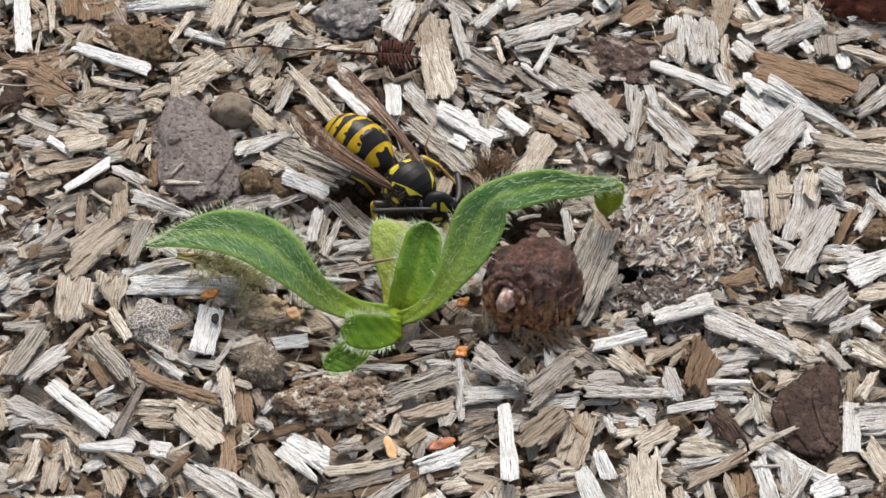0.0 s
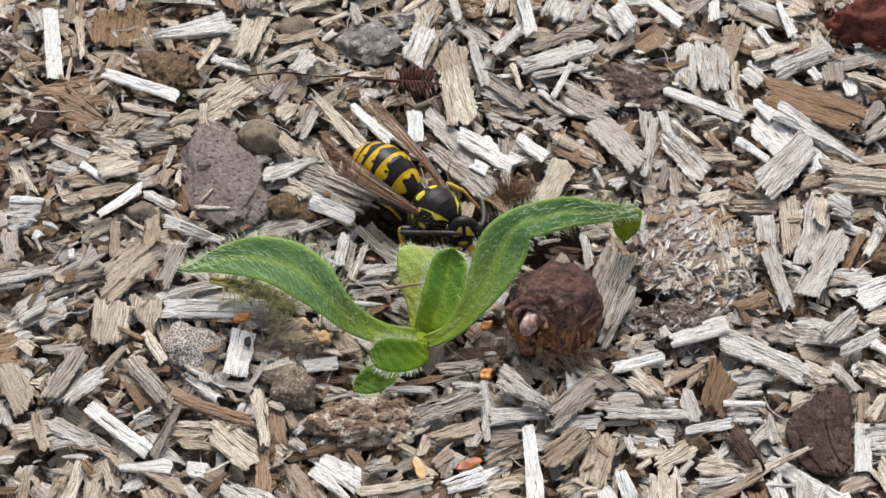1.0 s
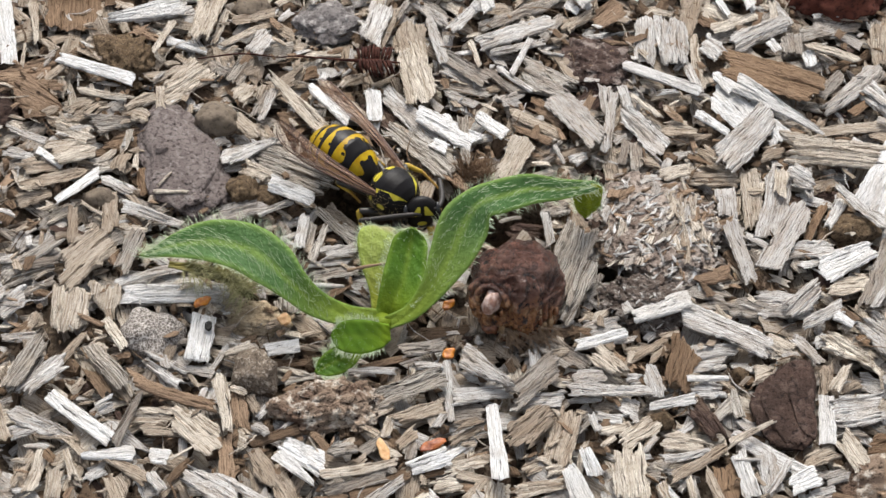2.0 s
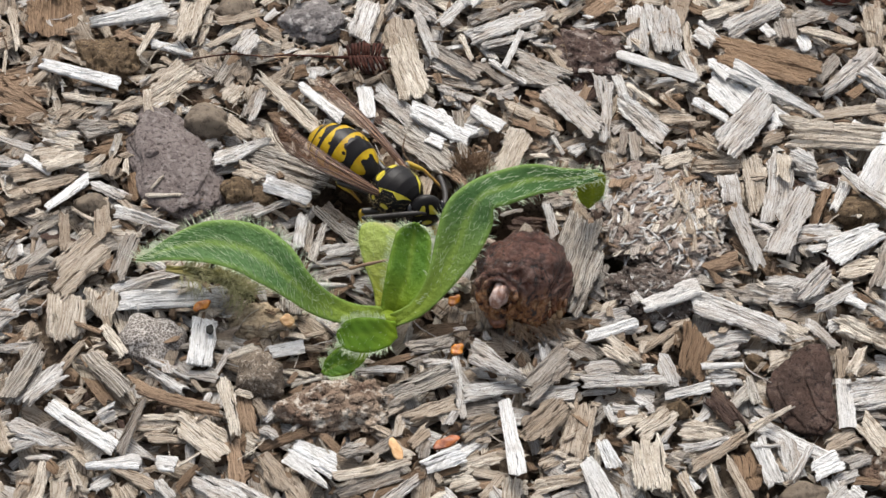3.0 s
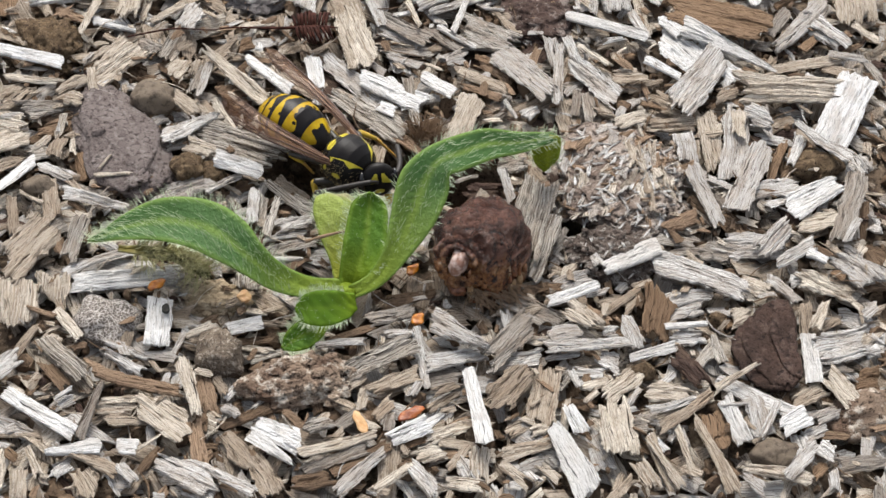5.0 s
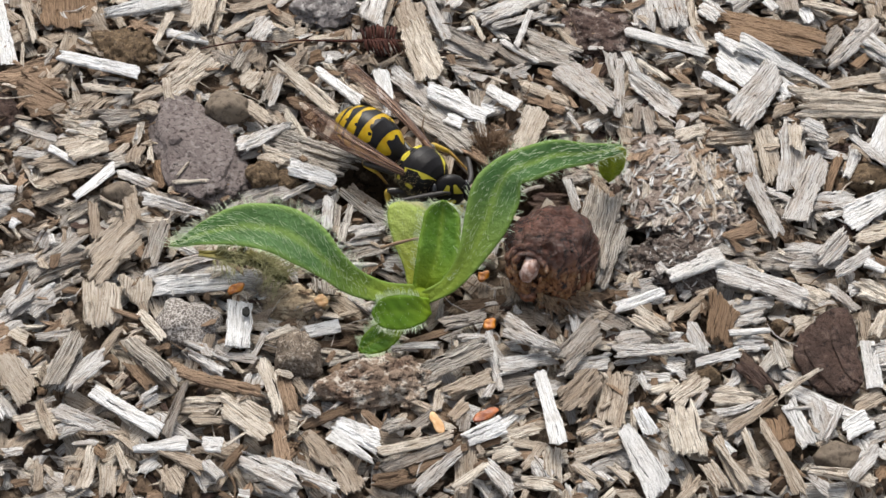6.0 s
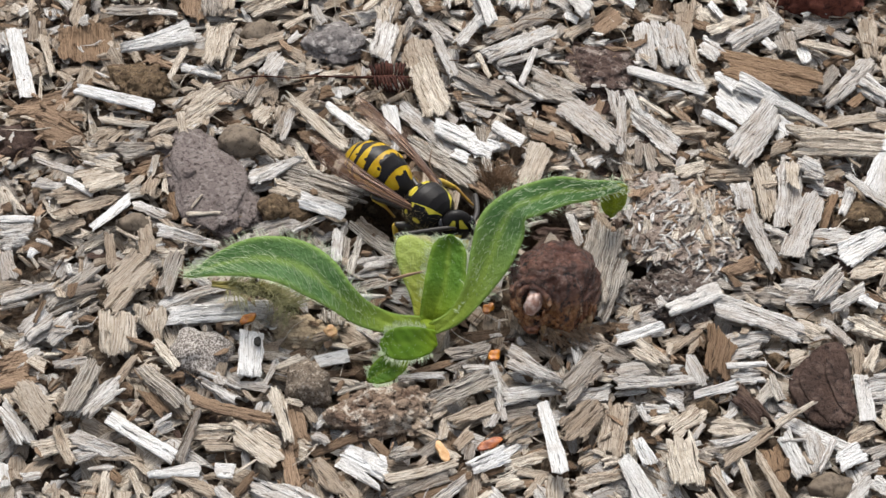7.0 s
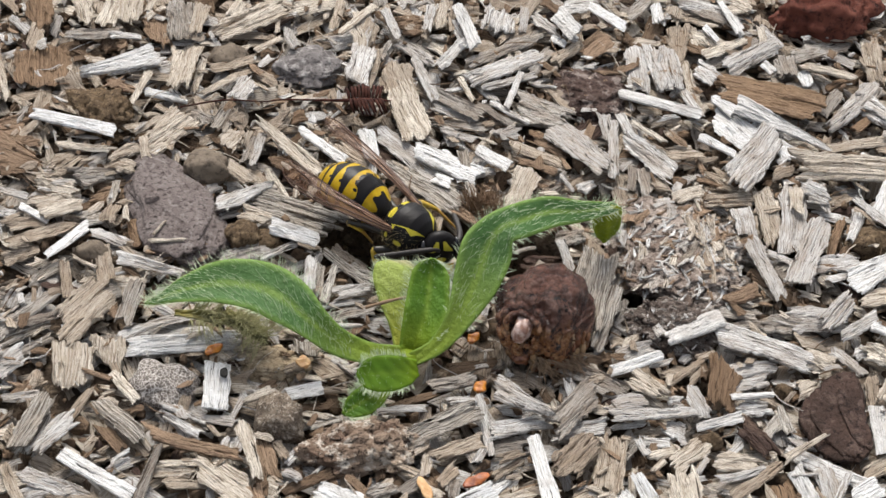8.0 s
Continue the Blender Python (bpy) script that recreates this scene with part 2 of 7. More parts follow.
def spline(points, count):
    """Points on a smooth curve through the control points."""
    p = np.array(points, dtype=float)
    q = np.concatenate([[2 * p[0] - p[1]], p, [2 * p[-1] - p[-2]]])
    out = []
    for s in np.linspace(0, len(p) - 1 - 1e-9, count):
        i = int(s)
        t = s - i
        a, b, c, d = q[i:i + 4]
        out.append(0.5 * (2 * b + (c - a) * t + (2 * a - 5 * b + 4 * c - d) * t * t + (3 * b - a - 3 * c + d) * t ** 3))
    return np.array(out)


def tube_arrays(points, radii, sides=8, flat=1.0):
    """A round tapered tube through points; flat squeezes it in one direction."""
    p = np.array(points, dtype=float)
    tan = np.gradient(p, axis=0)
    tan /= np.linalg.norm(tan, axis=1)[:, None] + 1e-12
    ref = np.array([0.0, 0.0, 1.0]) if abs(tan[0][2]) < 0.9 else np.array([1.0, 0.0, 0.0])
    verts, faces = [], []
    for k in range(len(p)):
        a = np.cross(tan[k], ref)
        a /= np.linalg.norm(a) + 1e-12
        b = np.cross(a, tan[k])
        ref = b
        for s in range(sides):
            g = 2 * math.pi * s / sides
            verts.append(p[k] + radii[k] * (math.cos(g) * a + math.sin(g) * b * flat))
    for k in range(len(p) - 1):
        for s in range(sides):
            t = (s + 1) % sides
            faces.append((k * sides + s, k * sides + t, (k + 1) * sides + t, (k + 1) * sides + s))
    faces.append(tuple(range(sides - 1, -1, -1)))
    faces.append(tuple((len(p) - 1) * sides + s for s in range(sides)))
    return np.array(verts), faces


def merged(pieces):
    vs, fs, n = [], [], 0
    for v, f in pieces:
        vs.append(np.asarray(v, dtype=float))
        fs += [tuple(i + n for i in q) for q in f]
        n += len(v)
    return np.concatenate(vs), fs


def lump_arrays(rng, rx, ry, rz, rough, levels=4, knobs=2.0):
    """An uneven clod: a noisy shell, radii in millimetres."""
    bm = bmesh.new()
    shell = bmesh.ops.create_icosphere(bm, subdivisions=levels, radius=1.0)["verts"]
    shift = Vector(rng.uniform(-50, 50, 3))
    for v in shell:
        d = v.co.copy()
        f = 1 + 0.30 * noise.noise(d * 1.3 + shift) + rough * noise.fractal(d * knobs * 1.6 + shift, 0.9, 2.1, 5)
        v.co = Vector((d.x * rx * f, d.y * ry * f, max(d.z, -0.45) * rz * f))
    vs = np.array([v.co[:] for v in bm.verts])
    fs = [tuple(v.index for v in f.verts) for f in bm.faces]
    bm.free()
    return vs, fs


lump_rng = np.random.default_rng(21)


def lump(name, x, y, z, rx, ry, rz, mat, label, category, turn=0.0, rough=0.14, levels=4, knobs=2.0, smooth=True):
    vs, fs = lump_arrays(lump_rng, rx, ry, rz, rough, levels, knobs)
    ob = new(name, mesh_of(name, vs * MM, fs, mat, smooth=smooth))
    ob.matrix_world = pose(x * MM, y * MM, z * MM, 0, 0, turn)
    return tagged(ob, label, category)


def crumbs_on(ob, name, count, size, mat, seed, low=0.1, label=""):
    """Small loose pieces that stick to a clod."""
    rng = np.random.default_rng(seed)
    co = np.array([v.co[:] for v in ob.data.vertices]) / MM
    nor = np.array([v.normal[:] for v in ob.data.vertices])
    spots = [i for i in rng.permutation(len(co)) if nor[i][2] > low and co[i][2] > 0][:count]
    for i in spots:
        r = size * rng.lognormal(0, 0.4)
        vs, fs = lump_arrays(rng, r * rng.uniform(0.8, 1.5), r, r * 0.7, 0.3, 2)
        part(name, mesh_of(name, (vs + co[i]) * MM, fs, mat), ob, label)


# ---- ground sheet ----
def ground_height(x, y):
    """Millimetres; hollows where the litter opens, some dug only to deepen leaf shade."""
    h = -1.5 + 0.5 * noise.noise(Vector((x * 0.12, y * 0.12, 0))) + 0.35 * noise.noise(Vector((x * 0.6, y * 0.6, 3)))
    for hx, hy, r, deep in HOLLOWS:
        h -= deep * math.exp(-(((x - hx) ** 2 + (y - hy) ** 2) / r ** 2) ** 2)
    return h


# x, y, radius, depth; those below the leaves put leaf shade into the shape
HOLLOWS = ((3.7, 6.9, 2.0, 8.0), (6.0, 7.2, 2.0, 8.0), (1.6, 5.3, 1.7, 6.0), (-0.6, 9.8, 1.8, 6.0), (12.3, 0.3, 2.0, 9.0), (-9.6, 9.0, 2.7, 10.0), (-7.6, 7.8, 2.4, 9.0), (7.9, -12.9, 1.1, 4.0), (-7.8, -7.5, 1.4, 4.0), (-5.8, -7.1, 1.1, 3.5))


def in_hollow(x, y, margin=0.0):
    return any((x - hx) ** 2 + (y - hy) ** 2 < (r + margin) ** 2 for hx, hy, r, d in HOLLOWS)


def build_ground():
    core = np.arange(-75, 75.1, 0.6)
    far = 75 * 1.28 ** np.arange(1, 25)
    axis = np.concatenate([-far[::-1], core, far])
    n = len(axis)
    verts = [(x * MM, y * MM, ground_height(x, y) * MM) for x in axis for y in axis]
    faces = [(i * n + j, (i + 1) * n + j, (i + 1) * n + j + 1, i * n + j + 1) for i in range(n - 1) for j in range(n - 1)]
    ob = new("ground", mesh_of("ground", verts, faces, SOIL, smooth=True))
    tagged(ob, "dark brown crumbly soil under the wood mulch", "ground", kind="structure")


build_ground()


# ---- loose small litter between the chips ----
def build_litter(kind, count, seed, reach, smaller=1.0, lift=0.0):
    rng = np.random.default_rng(seed)
    vs, fs, uvs, n = [], [], [], 0
    while count > 0:
        x, y = rng.uniform(*reach[0]), rng.uniform(*reach[1])
        if in_hollow(x, y, 0.5):
            continue
        count -= 1
        length = float(np.clip(rng.lognormal(0.75, 0.5), 0.7, 5.5)) * smaller
        width = float(np.clip(length * rng.uniform(0.2, 0.75), 0.2, 1.9))
        thick = rng.uniform(0.14, 0.36)
        v, f, uv = chip_arrays(rng, length, width, width * rng.uniform(0.5, 1.0), thick, 4, 4, 0.14 * length)
        m = pose(x, y, rng.uniform(-1.25, 0.05) + lift, rng.normal(0, 16), rng.normal(0, 9), rng.uniform(0, 360))
        r3, tr = np.array(m.to_3x3()), np.array(m.translation)
        vs.append(v @ r3.T + tr)
        fs += [tuple(i + n for i in q) for q in f]
        uvs.append(uv)
        n += len(v)
    ob = new("wood_litter", mesh_of("wood_litter", np.concatenate(vs) * MM, fs, LITTER[kind], np.concatenate(uvs)))
    tagged(ob, LITTER_WORDS[kind], "wood litter", kind="stuff")


LITTER_WORDS = {
    "W": "small silver-white wood splinters of the mulch",
    "G": "small grey-brown wood splinters of the mulch",
    "T": "small tan wood splinters of the mulch",
    "C": "small cream wood splinters of the mulch",
    "B": "small brown wood and bark crumbs of the mulch",
    "D": "dark bark crumbs between the wood chips",
}
NEAR = ((-60, 62), (-44, 64))
for k, (kind, count) in enumerate((("W", 1650), ("G", 1300), ("T", 2100), ("C", 1800), ("B", 1500), ("D", 600))):
    build_litter(kind, count, 31 + k, NEAR, 0.7 if kind in "BD" else 1.0, 0.1 if kind in "TW" else 0.0)


def build_chaff(kind, count, seed):
    """Tiny splinters strewn over the larger chips."""
    rng = np.random.default_rng(seed)
    vs, fs, uvs, n = [], [], [], 0
    for k in range(count):
        length = float(np.clip(rng.lognormal(0.0, 0.45), 0.4, 2.2))
        width = float(np.clip(length * rng.uniform(0.2, 0.75), 0.14, 0.8))
        v, f, uv = chip_arrays(rng, length, width, width * 0.8, rng.uniform(0.08, 0.2), 3, 2, 0.2 * length)
        x, y = rng.uniform(-48, 50), rng.uniform(-32, 52)
        if in_hollow(x, y, 0.3):
            continue
        m = pose(x, y, rng.uniform(0.1, 0.95), rng.normal(0, 14), rng.normal(0, 10), rng.uniform(0, 360))
        vs.append(v @ np.array(m.to_3x3()).T + np.array(m.translation))
        fs += [tuple(i + n for i in q) for q in f]
        uvs.append(uv)
        n += len(v)
    ob = new("wood_chaff", mesh_of("wood_chaff", np.concatenate(vs) * MM, fs, LITTER[kind], np.concatenate(uvs)))
    tagged(ob, "tiny wood splinters strewn over larger chips", "wood chaff", kind="stuff")


for k, (kind, count) in enumerate((("C", 420), ("T", 520), ("W", 420), ("P", 380), ("B", 420))):
    build_chaff(kind, count, 71 + k)


def build_outer(kind, count, seed):
    """The mulch goes on around."""
    rng = np.random.default_rng(seed)
    vs, fs, uvs, n = [], [], [], 0
    while count > 0:
        x, y = rng.uniform(-170, 170), rng.uniform(-170, 170)
        if NEAR[0][0] < x < NEAR[0][1] and NEAR[1][0] < y < NEAR[1][1]:
            continue
        count -= 1
        length = float(np.clip(rng.lognormal(1.4, 0.4), 2.0, 9))
        width = length * rng.uniform(0.25, 0.65)
        v, f, uv = chip_arrays(rng, length, width, width * rng.uniform(0.6, 1.0), rng.uniform(0.3, 0.7), 3, 3, 0.16 * length)
        m = pose(x, y, rng.uniform(-1.2, 0.9), rng.normal(0, 14), rng.normal(0, 8), rng.uniform(0, 360))
        vs.append(v @ np.array(m.to_3x3()).T + np.array(m.translation))
        fs += [tuple(i + n for i in q) for q in f]
        uvs.append(uv)
        n += len(v)
    ob = new("wood_litter", mesh_of("wood_litter", np.concatenate(vs) * MM, fs, LITTER[kind], np.concatenate(uvs)))
    tagged(ob, LITTER_WORDS[kind], "wood litter", kind="stuff")


for k, (kind, count) in enumerate((("W", 1500), ("G", 1800), ("T", 1800), ("C", 1000), ("B", 1700))):
    build_outer(kind, count, 81 + k)


def build_crumbs(count, seed):
    """Earth and bark crumbs sifted between the chips."""
    rng = np.random.default_rng(seed)
    bm = bmesh.new()
    bmesh.ops.create_icosphere(bm, subdivisions=1, radius=1.0)
    base = np.array([v.co[:] for v in bm.verts])
    tri = [tuple(v.index for v in f.verts) for f in bm.faces]
    bm.free()
    vs, fs = [], []
    n = 0
    for k in range(count):
        r = float(np.clip(rng.lognormal(-1.35, 0.55), 0.08, 0.9))
        x, y = rng.uniform(*NEAR[0]), rng.uniform(*NEAR[1])
        if in_hollow(x, y):
            continue
        v = base * (1 + rng.normal(0, 0.22, (len(base), 1))) * r * rng.uniform(0.6, 1.3, 3)
        vs.append(v + np.array([x, y, ground_height(x, y) + rng.uniform(0.2, 1.6)]))
        fs += [tuple(i + n for i in f) for f in tri]
        n += len(base)
    ob = new("soil_crumbs", mesh_of("soil_crumbs", np.concatenate(vs) * MM, fs, CRUMB))
    tagged(ob, "brown crumbs of earth and bark between chips", "soil crumbs", kind="stuff")


CRUMB = soil_material("crumb", (0.08, 0.05, 0.032), (0.23, 0.158, 0.102), (0.04, 0.026, 0.018), 0.7)
build_crumbs(5200, 91)


def build_fibres(kind, count, seed):
    """Loose hair-thin wood fibres and dry grass bits on top of the mulch."""
    rng = np.random.default_rng(seed)
    pieces = []
    for k in range(count):
        x, y = rng.uniform(-50, 52), rng.uniform(-34, 54)
        a, ln = rng.uniform(0, 2 * math.pi), rng.uniform(1.0, 4.5)
        if in_hollow(x, y, 0.3):
            continue
        d = np.array([math.cos(a), math.sin(a), rng.normal(0, 0.12)]) * ln / 2
        c = np.array([x, y, rng.uniform(0.1, 0.95)])
        side = np.array([-math.sin(a), math.cos(a), 0.2]) * rng.normal(0, 0.12) * ln
        r = rng.uniform(0.03, 0.085)
        pieces.append(tube_arrays(spline([c - d, c + side, c + d], 6), np.array([0.6, 1, 1, 0.9, 0.8, 0.3]) * r, 4, 0.6))
    v, f = merged(pieces)
    ob = new("wood_fibres", mesh_of("wood_fibres", v * MM, f, LITTER[kind], v[:, :2] * 2))
    tagged(ob, "thin loose wood fibres scattered over the mulch", "wood fibres", kind="stuff")


for k, (kind, count) in enumerate((("C", 200), ("B", 260), ("W", 120))):
    build_fibres(kind, count, 61 + k)

# ---- wood chips that stand out in the mulch ----
chip(-39.84, 30.15, 0.76, 9.47, 1.43, 1.50, -83, "V", -0.02, -0.01)
chip(-37.34, 31.20, 0.65, 6.01, 0.86, 0.50, -83, "C", -0.03, -0.01)
chip(-36.32, 32.29, 0.26, 4.09, 0.89, 0.65, -71, "G", -0.26, -0.18)
chip(-33.84, 32.59, 0.55, 4.64, 4.83, 4.87, -90, "O", 0.40, 0.41)
chip(-27.30, 32.03, 1.18, 7.02, 0.92, 2.64, 18, "V", 0.13, 0.44)
chip(-25.88, 32.17, 0.62, 5.13, 0.73, 1.74, 25, "W", 0.16, 0.40)
chip(-21.82, 30.98, 1.22, 6.51, 1.83, 2.85, 76, "C", 0.47, 0.76)
chip(-20.43, 30.44, 0.57, 4.63, 0.53, 0.91, 74, "C", 0.15, 0.26)
chip(-25.65, 28.52, 1.24, 4.43, 0.55, 0.82, 67, "C", 0.20, 0.31)
chip(-23.57, 28.02, 0.66, 3.68, 1.23, 1.23, -16, "V", -0.19, -0.18)
chip(-31.53, 24.41, 1.25, 7.65, 1.14, 1.58, -27, "V", -0.33, -0.41)
chip(-32.01, 26.93, 0.64, 3.71, 1.09, 0.65, -37, "T", -0.39, -0.22)
chip(-25.35, 24.05, 0.63, 3.17, 0.52, 0.82, 35, "C", 0.15, 0.24)
chip(-23.26, 22.97, 0.72, 5.63, 2.11, 2.65, -140, "C", 0.70, 0.83)
chip(-23.91, 24.16, 0.77, 3.69, 1.42, 1.00, -128, "C", 0.54, 0.37)
chip(-24.78, 20.98, 0.62, 1.55, 0.81, 0.81, 33, "V", 0.22, 0.22)
chip(-23.66, 25.78, 0.76, 2.33, 0.65, 0.80, -40, "T", -0.22, -0.27)
chip(-25.83, 20.71, 1.25, 3.00, 0.72, 0.82, -88, "C", 0.00, 0.00)
chip(-30.79, 21.29, 1.07, 4.83, 0.84, 0.69, -18, "C", -0.17, -0.12)
chip(-32.36, 19.80, 0.68, 3.29, 2.07, 2.53, 40, "T", 0.60, 0.76)
chip(-27.48, 20.28, 1.20, 2.82, 1.27, 1.58, 30, "C", 0.29, 0.38)
chip(-27.55, 18.46, 1.26, 1.39, 1.51, 1.36, -31, "C", -0.42, -0.37)
chip(-29.80, 18.07, 0.69, 3.72, 2.41, 1.16, 10, "G", 0.12, 0.08)
chip(-37.46, 24.19, 0.56, 4.27, 3.32, 4.16, 11, "P", 0.15, 0.25)
chip(-36.30, 20.97, 0.65, 3.76, 4.43, 2.24, -29, "P", -1.36, -0.66)
chip(-35.80, 26.58, 0.65, 2.00, 0.84, 0.58, 62, "G", 0.33, 0.24)
chip(-35.11, 24.66, 0.65, 2.79, 0.78, 0.64, 47, "T", 0.27, 0.23)
chip(-37.40, 16.17, 1.26, 3.80, 0.63, 0.77, -27, "W", -0.18, -0.21)
chip(-37.91, 14.53, 0.61, 2.98, 1.19, 0.91, -25, "W", -0.32, -0.24)
chip(-35.19, 13.54, 1.08, 2.90, 0.71, 0.71, -40, "V", -0.24, -0.23)
chip(-33.25, 17.00, 0.66, 3.70, 1.80, 2.22, -26, "C", -0.48, -0.56)
chip(-33.43, 15.15, 0.68, 4.34, 2.04, 1.75, 14, "C", 0.14, 0.14)
chip(-32.86, 13.68, 1.26, 3.72, 1.24, 1.55, 24, "C", 0.19, 0.26)
chip(-35.78, 12.83, 0.67, 3.34, 1.27, 1.12, 6, "T", -0.01, 0.00)
chip(-20.92, 15.49, 0.59, 2.32, 1.04, 1.05, 36, "W", 0.29, 0.30)
chip(-29.08, 13.40, 0.75, 2.33, 1.46, 1.00, 67, "T", 0.47, 0.33)
chip(-27.88, 13.24, 0.65, 1.69, 0.59, 0.48, 91, "C", 0.02, 0.02)
chip(-30.52, 12.94, 0.69, 1.70, 1.70, 1.70, 18, "S", 0.19, 0.20)
chip(-29.05, 16.10, 0.14, 2.92, 1.26, 1.12, 24, "B", 0.22, 0.21)
chip(-28.96, 17.33, 0.08, 2.50, 1.15, 1.00, 12, "P", 0.09, 0.08)
chip(-20.82, 25.47, 0.20, 2.40, 1.26, 1.40, -39, "G", -0.41, -0.44)
chip(-27.14, 29.38, 0.71, 2.67, 1.26, 0.81, -39, "P", -0.45, -0.28)
chip(-38.15, 26.75, 0.58, 2.82, 0.34, 0.33, -94, "C", 0.07, 0.07)
chip(-17.23, 31.65, 0.64, 4.29, 1.09, 1.43, 17, "T", 0.18, 0.26)
chip(-18.63, 29.14, 0.62, 4.31, 0.69, 1.01, 32, "C", 0.20, 0.31)
chip(-16.75, 27.97, 1.07, 3.47, 1.98, 2.26, 60, "W", 0.74, 0.87)
chip(-18.70, 24.87, 0.58, 3.18, 1.79, 1.43, 64, "S", 0.61, 0.50)
chip(-14.92, 30.35, 0.26, 3.27, 1.15, 1.44, -42, "T", -0.39, -0.47)
chip(-6.02, 30.35, 1.24, 5.56, 2.09, 2.13, 71, "W", 0.49, 0.52)
chip(-5.07, 30.17, 0.62, 5.03, 0.89, 1.39, 72, "T", 0.19, 0.30)
chip(-3.52, 32.55, 0.71, 2.76, 0.71, 0.58, 59, "G", 0.27, 0.22)
chip(-3.18, 28.58, 0.54, 4.23, 3.70, 3.05, -85, "T", -0.87, -0.70)
chip(-2.80, 23.31, 1.25, 7.02, 2.84, 3.13, -82, "C", -0.78, -0.82)
chip(-0.73, 32.36, 0.66, 4.15, 1.16, 1.61, -50, "W", -0.42, -0.57)
chip(-0.56, 28.58, 0.73, 6.21, 0.93, 1.03, -81, "W", -0.28, -0.30)
chip(-10.83, 26.84, 0.60, 3.06, 0.91, 0.91, 8, "C", 0.10, 0.11)
chip(-12.28, 24.22, 0.62, 1.17, 1.52, 1.36, 14, "O", 0.24, 0.22)
chip(-13.69, 20.05, 1.11, 7.90, 0.60, 2.03, -55, "C", -0.22, -0.70)
chip(-10.87, 19.71, 1.26, 5.57, 1.02, 1.27, -53, "V", -0.37, -0.43)
chip(-11.28, 23.42, 1.13, 1.25, 0.73, 0.45, 85, "V", 0.01, 0.00)
chip(-16.34, 20.16, 0.65, 3.91, 0.63, 0.88, 71, "W", 0.16, 0.23)
chip(-18.35, 21.65, 0.76, 2.53, 2.03, 1.38, 52, "C", 0.74, 0.51)
chip(-18.33, 17.00, 1.25, 2.96, 1.72, 1.58, -56, "C", -0.61, -0.55)
chip(-18.08, 14.25, 1.12, 4.93, 1.94, 0.80, 26, "W", 0.41, 0.18)
chip(-14.10, 11.79, 0.60, 7.22, 3.25, 3.36, -29, "S", -0.70, -0.63)
chip(-6.89, 19.38, 1.22, 3.93, 1.54, 1.29, -90, "V", -0.16, -0.13)
chip(-3.39, 18.19, 0.56, 8.46, 1.72, 2.08, -55, "W", -0.61, -0.68)
chip(-0.62, 16.68, 1.12, 6.34, 1.86, 2.72, -39, "V", -0.48, -0.64)
chip(-1.43, 14.37, 1.24, 1.57, 1.22, 1.21, -42, "V", -0.32, -0.32)
chip(-3.06, 14.24, 0.75, 8.04, 1.85, 2.63, -51, "S", -0.61, -0.79)
chip(-8.74, 23.71, 0.09, 2.28, 1.16, 1.16, 22, "T", 0.27, 0.28)
chip(-13.59, 24.46, 0.05, 2.29, 0.87, 1.23, 75, "T", 0.18, 0.25)
chip(-14.05, 18.50, 0.22, 2.43, 1.53, 1.53, -36, "B", -0.42, -0.40)
chip(-19.45, 17.37, 0.18, 2.03, 0.79, 0.80, 30, "T", 0.20, 0.21)
chip(2.15, 31.02, 1.09, 4.53, 0.99, 1.27, 52, "W", 0.39, 0.52)
chip(4.04, 32.78, 1.15, 1.68, 1.04, 1.86, 25, "V", 0.33, 0.60)
chip(7.05, 31.99, 0.55, 7.25, 1.18, 1.36, 26, "G", 0.37, 0.46)
chip(6.91, 29.48, 0.70, 7.89, 1.98, 2.00, 23, "W", 0.57, 0.64)
chip(6.90, 27.51, 0.66, 5.15, 1.06, 0.90, 13, "W", 0.23, 0.21)
chip(9.19, 32.72, 0.20, 5.82, 0.81, 1.13, 36, "G", 0.31, 0.46)
chip(7.13, 25.89, 1.05, 5.09, 0.66, 0.55, 63, "W", 0.18, 0.15)
chip(2.88, 26.14, 1.18, 3.53, 0.61, 0.48, -81, "C", -0.19, -0.15)
chip(10.62, 30.37, 0.62, 4.51, 1.11, 1.26, 51, "G", 0.43, 0.51)
chip(10.25, 26.73, 0.65, 2.04, 0.59, 0.42, -18, "W", -0.03, -0.02)
chip(10.98, 28.92, 0.61, 1.54, 1.18, 0.86, 23, "T", 0.37, 0.28)
chip(13.28, 31.26, 0.68, 3.82, 1.52, 1.09, 38, "T", 0.61, 0.45)
chip(16.20, 31.79, 0.67, 4.25, 1.81, 2.26, 38, "P", 0.74, 0.96)
chip(12.80, 32.85, 0.68, 1.65, 1.09, 0.91, -43, "V", -0.31, -0.25)
chip(14.17, 33.83, 0.55, 1.77, 1.14, 0.83, -60, "V", -0.46, -0.33)
chip(19.20, 28.63, 0.58, 6.30, 2.18, 1.86, 80, "W", -0.27, -0.24)
chip(20.82, 28.66, 0.55, 6.22, 0.93, 1.04, -90, "W", -0.29, -0.31)
chip(19.93, 22.93, 1.12, 7.70, 1.26, 1.33, -29, "V", -0.17, -0.14)
chip(9.21, 23.11, 0.65, 4.91, 3.02, 3.32, -32, "G", -0.57, -0.57)
chip(11.42, 17.92, 1.06, 7.81, 3.03, 2.56, -67, "W", -1.14, -0.91)
chip(8.14, 22.46, 0.19, 4.46, 1.41, 1.24, -15, "G", -0.05, -0.02)
chip(14.13, 20.15, 1.15, 3.36, 1.23, 0.86, -94, "W", -0.23, -0.16)
chip(14.18, 17.31, 1.15, 8.03, 0.97, 0.94, -103, "W", -0.04, -0.04)
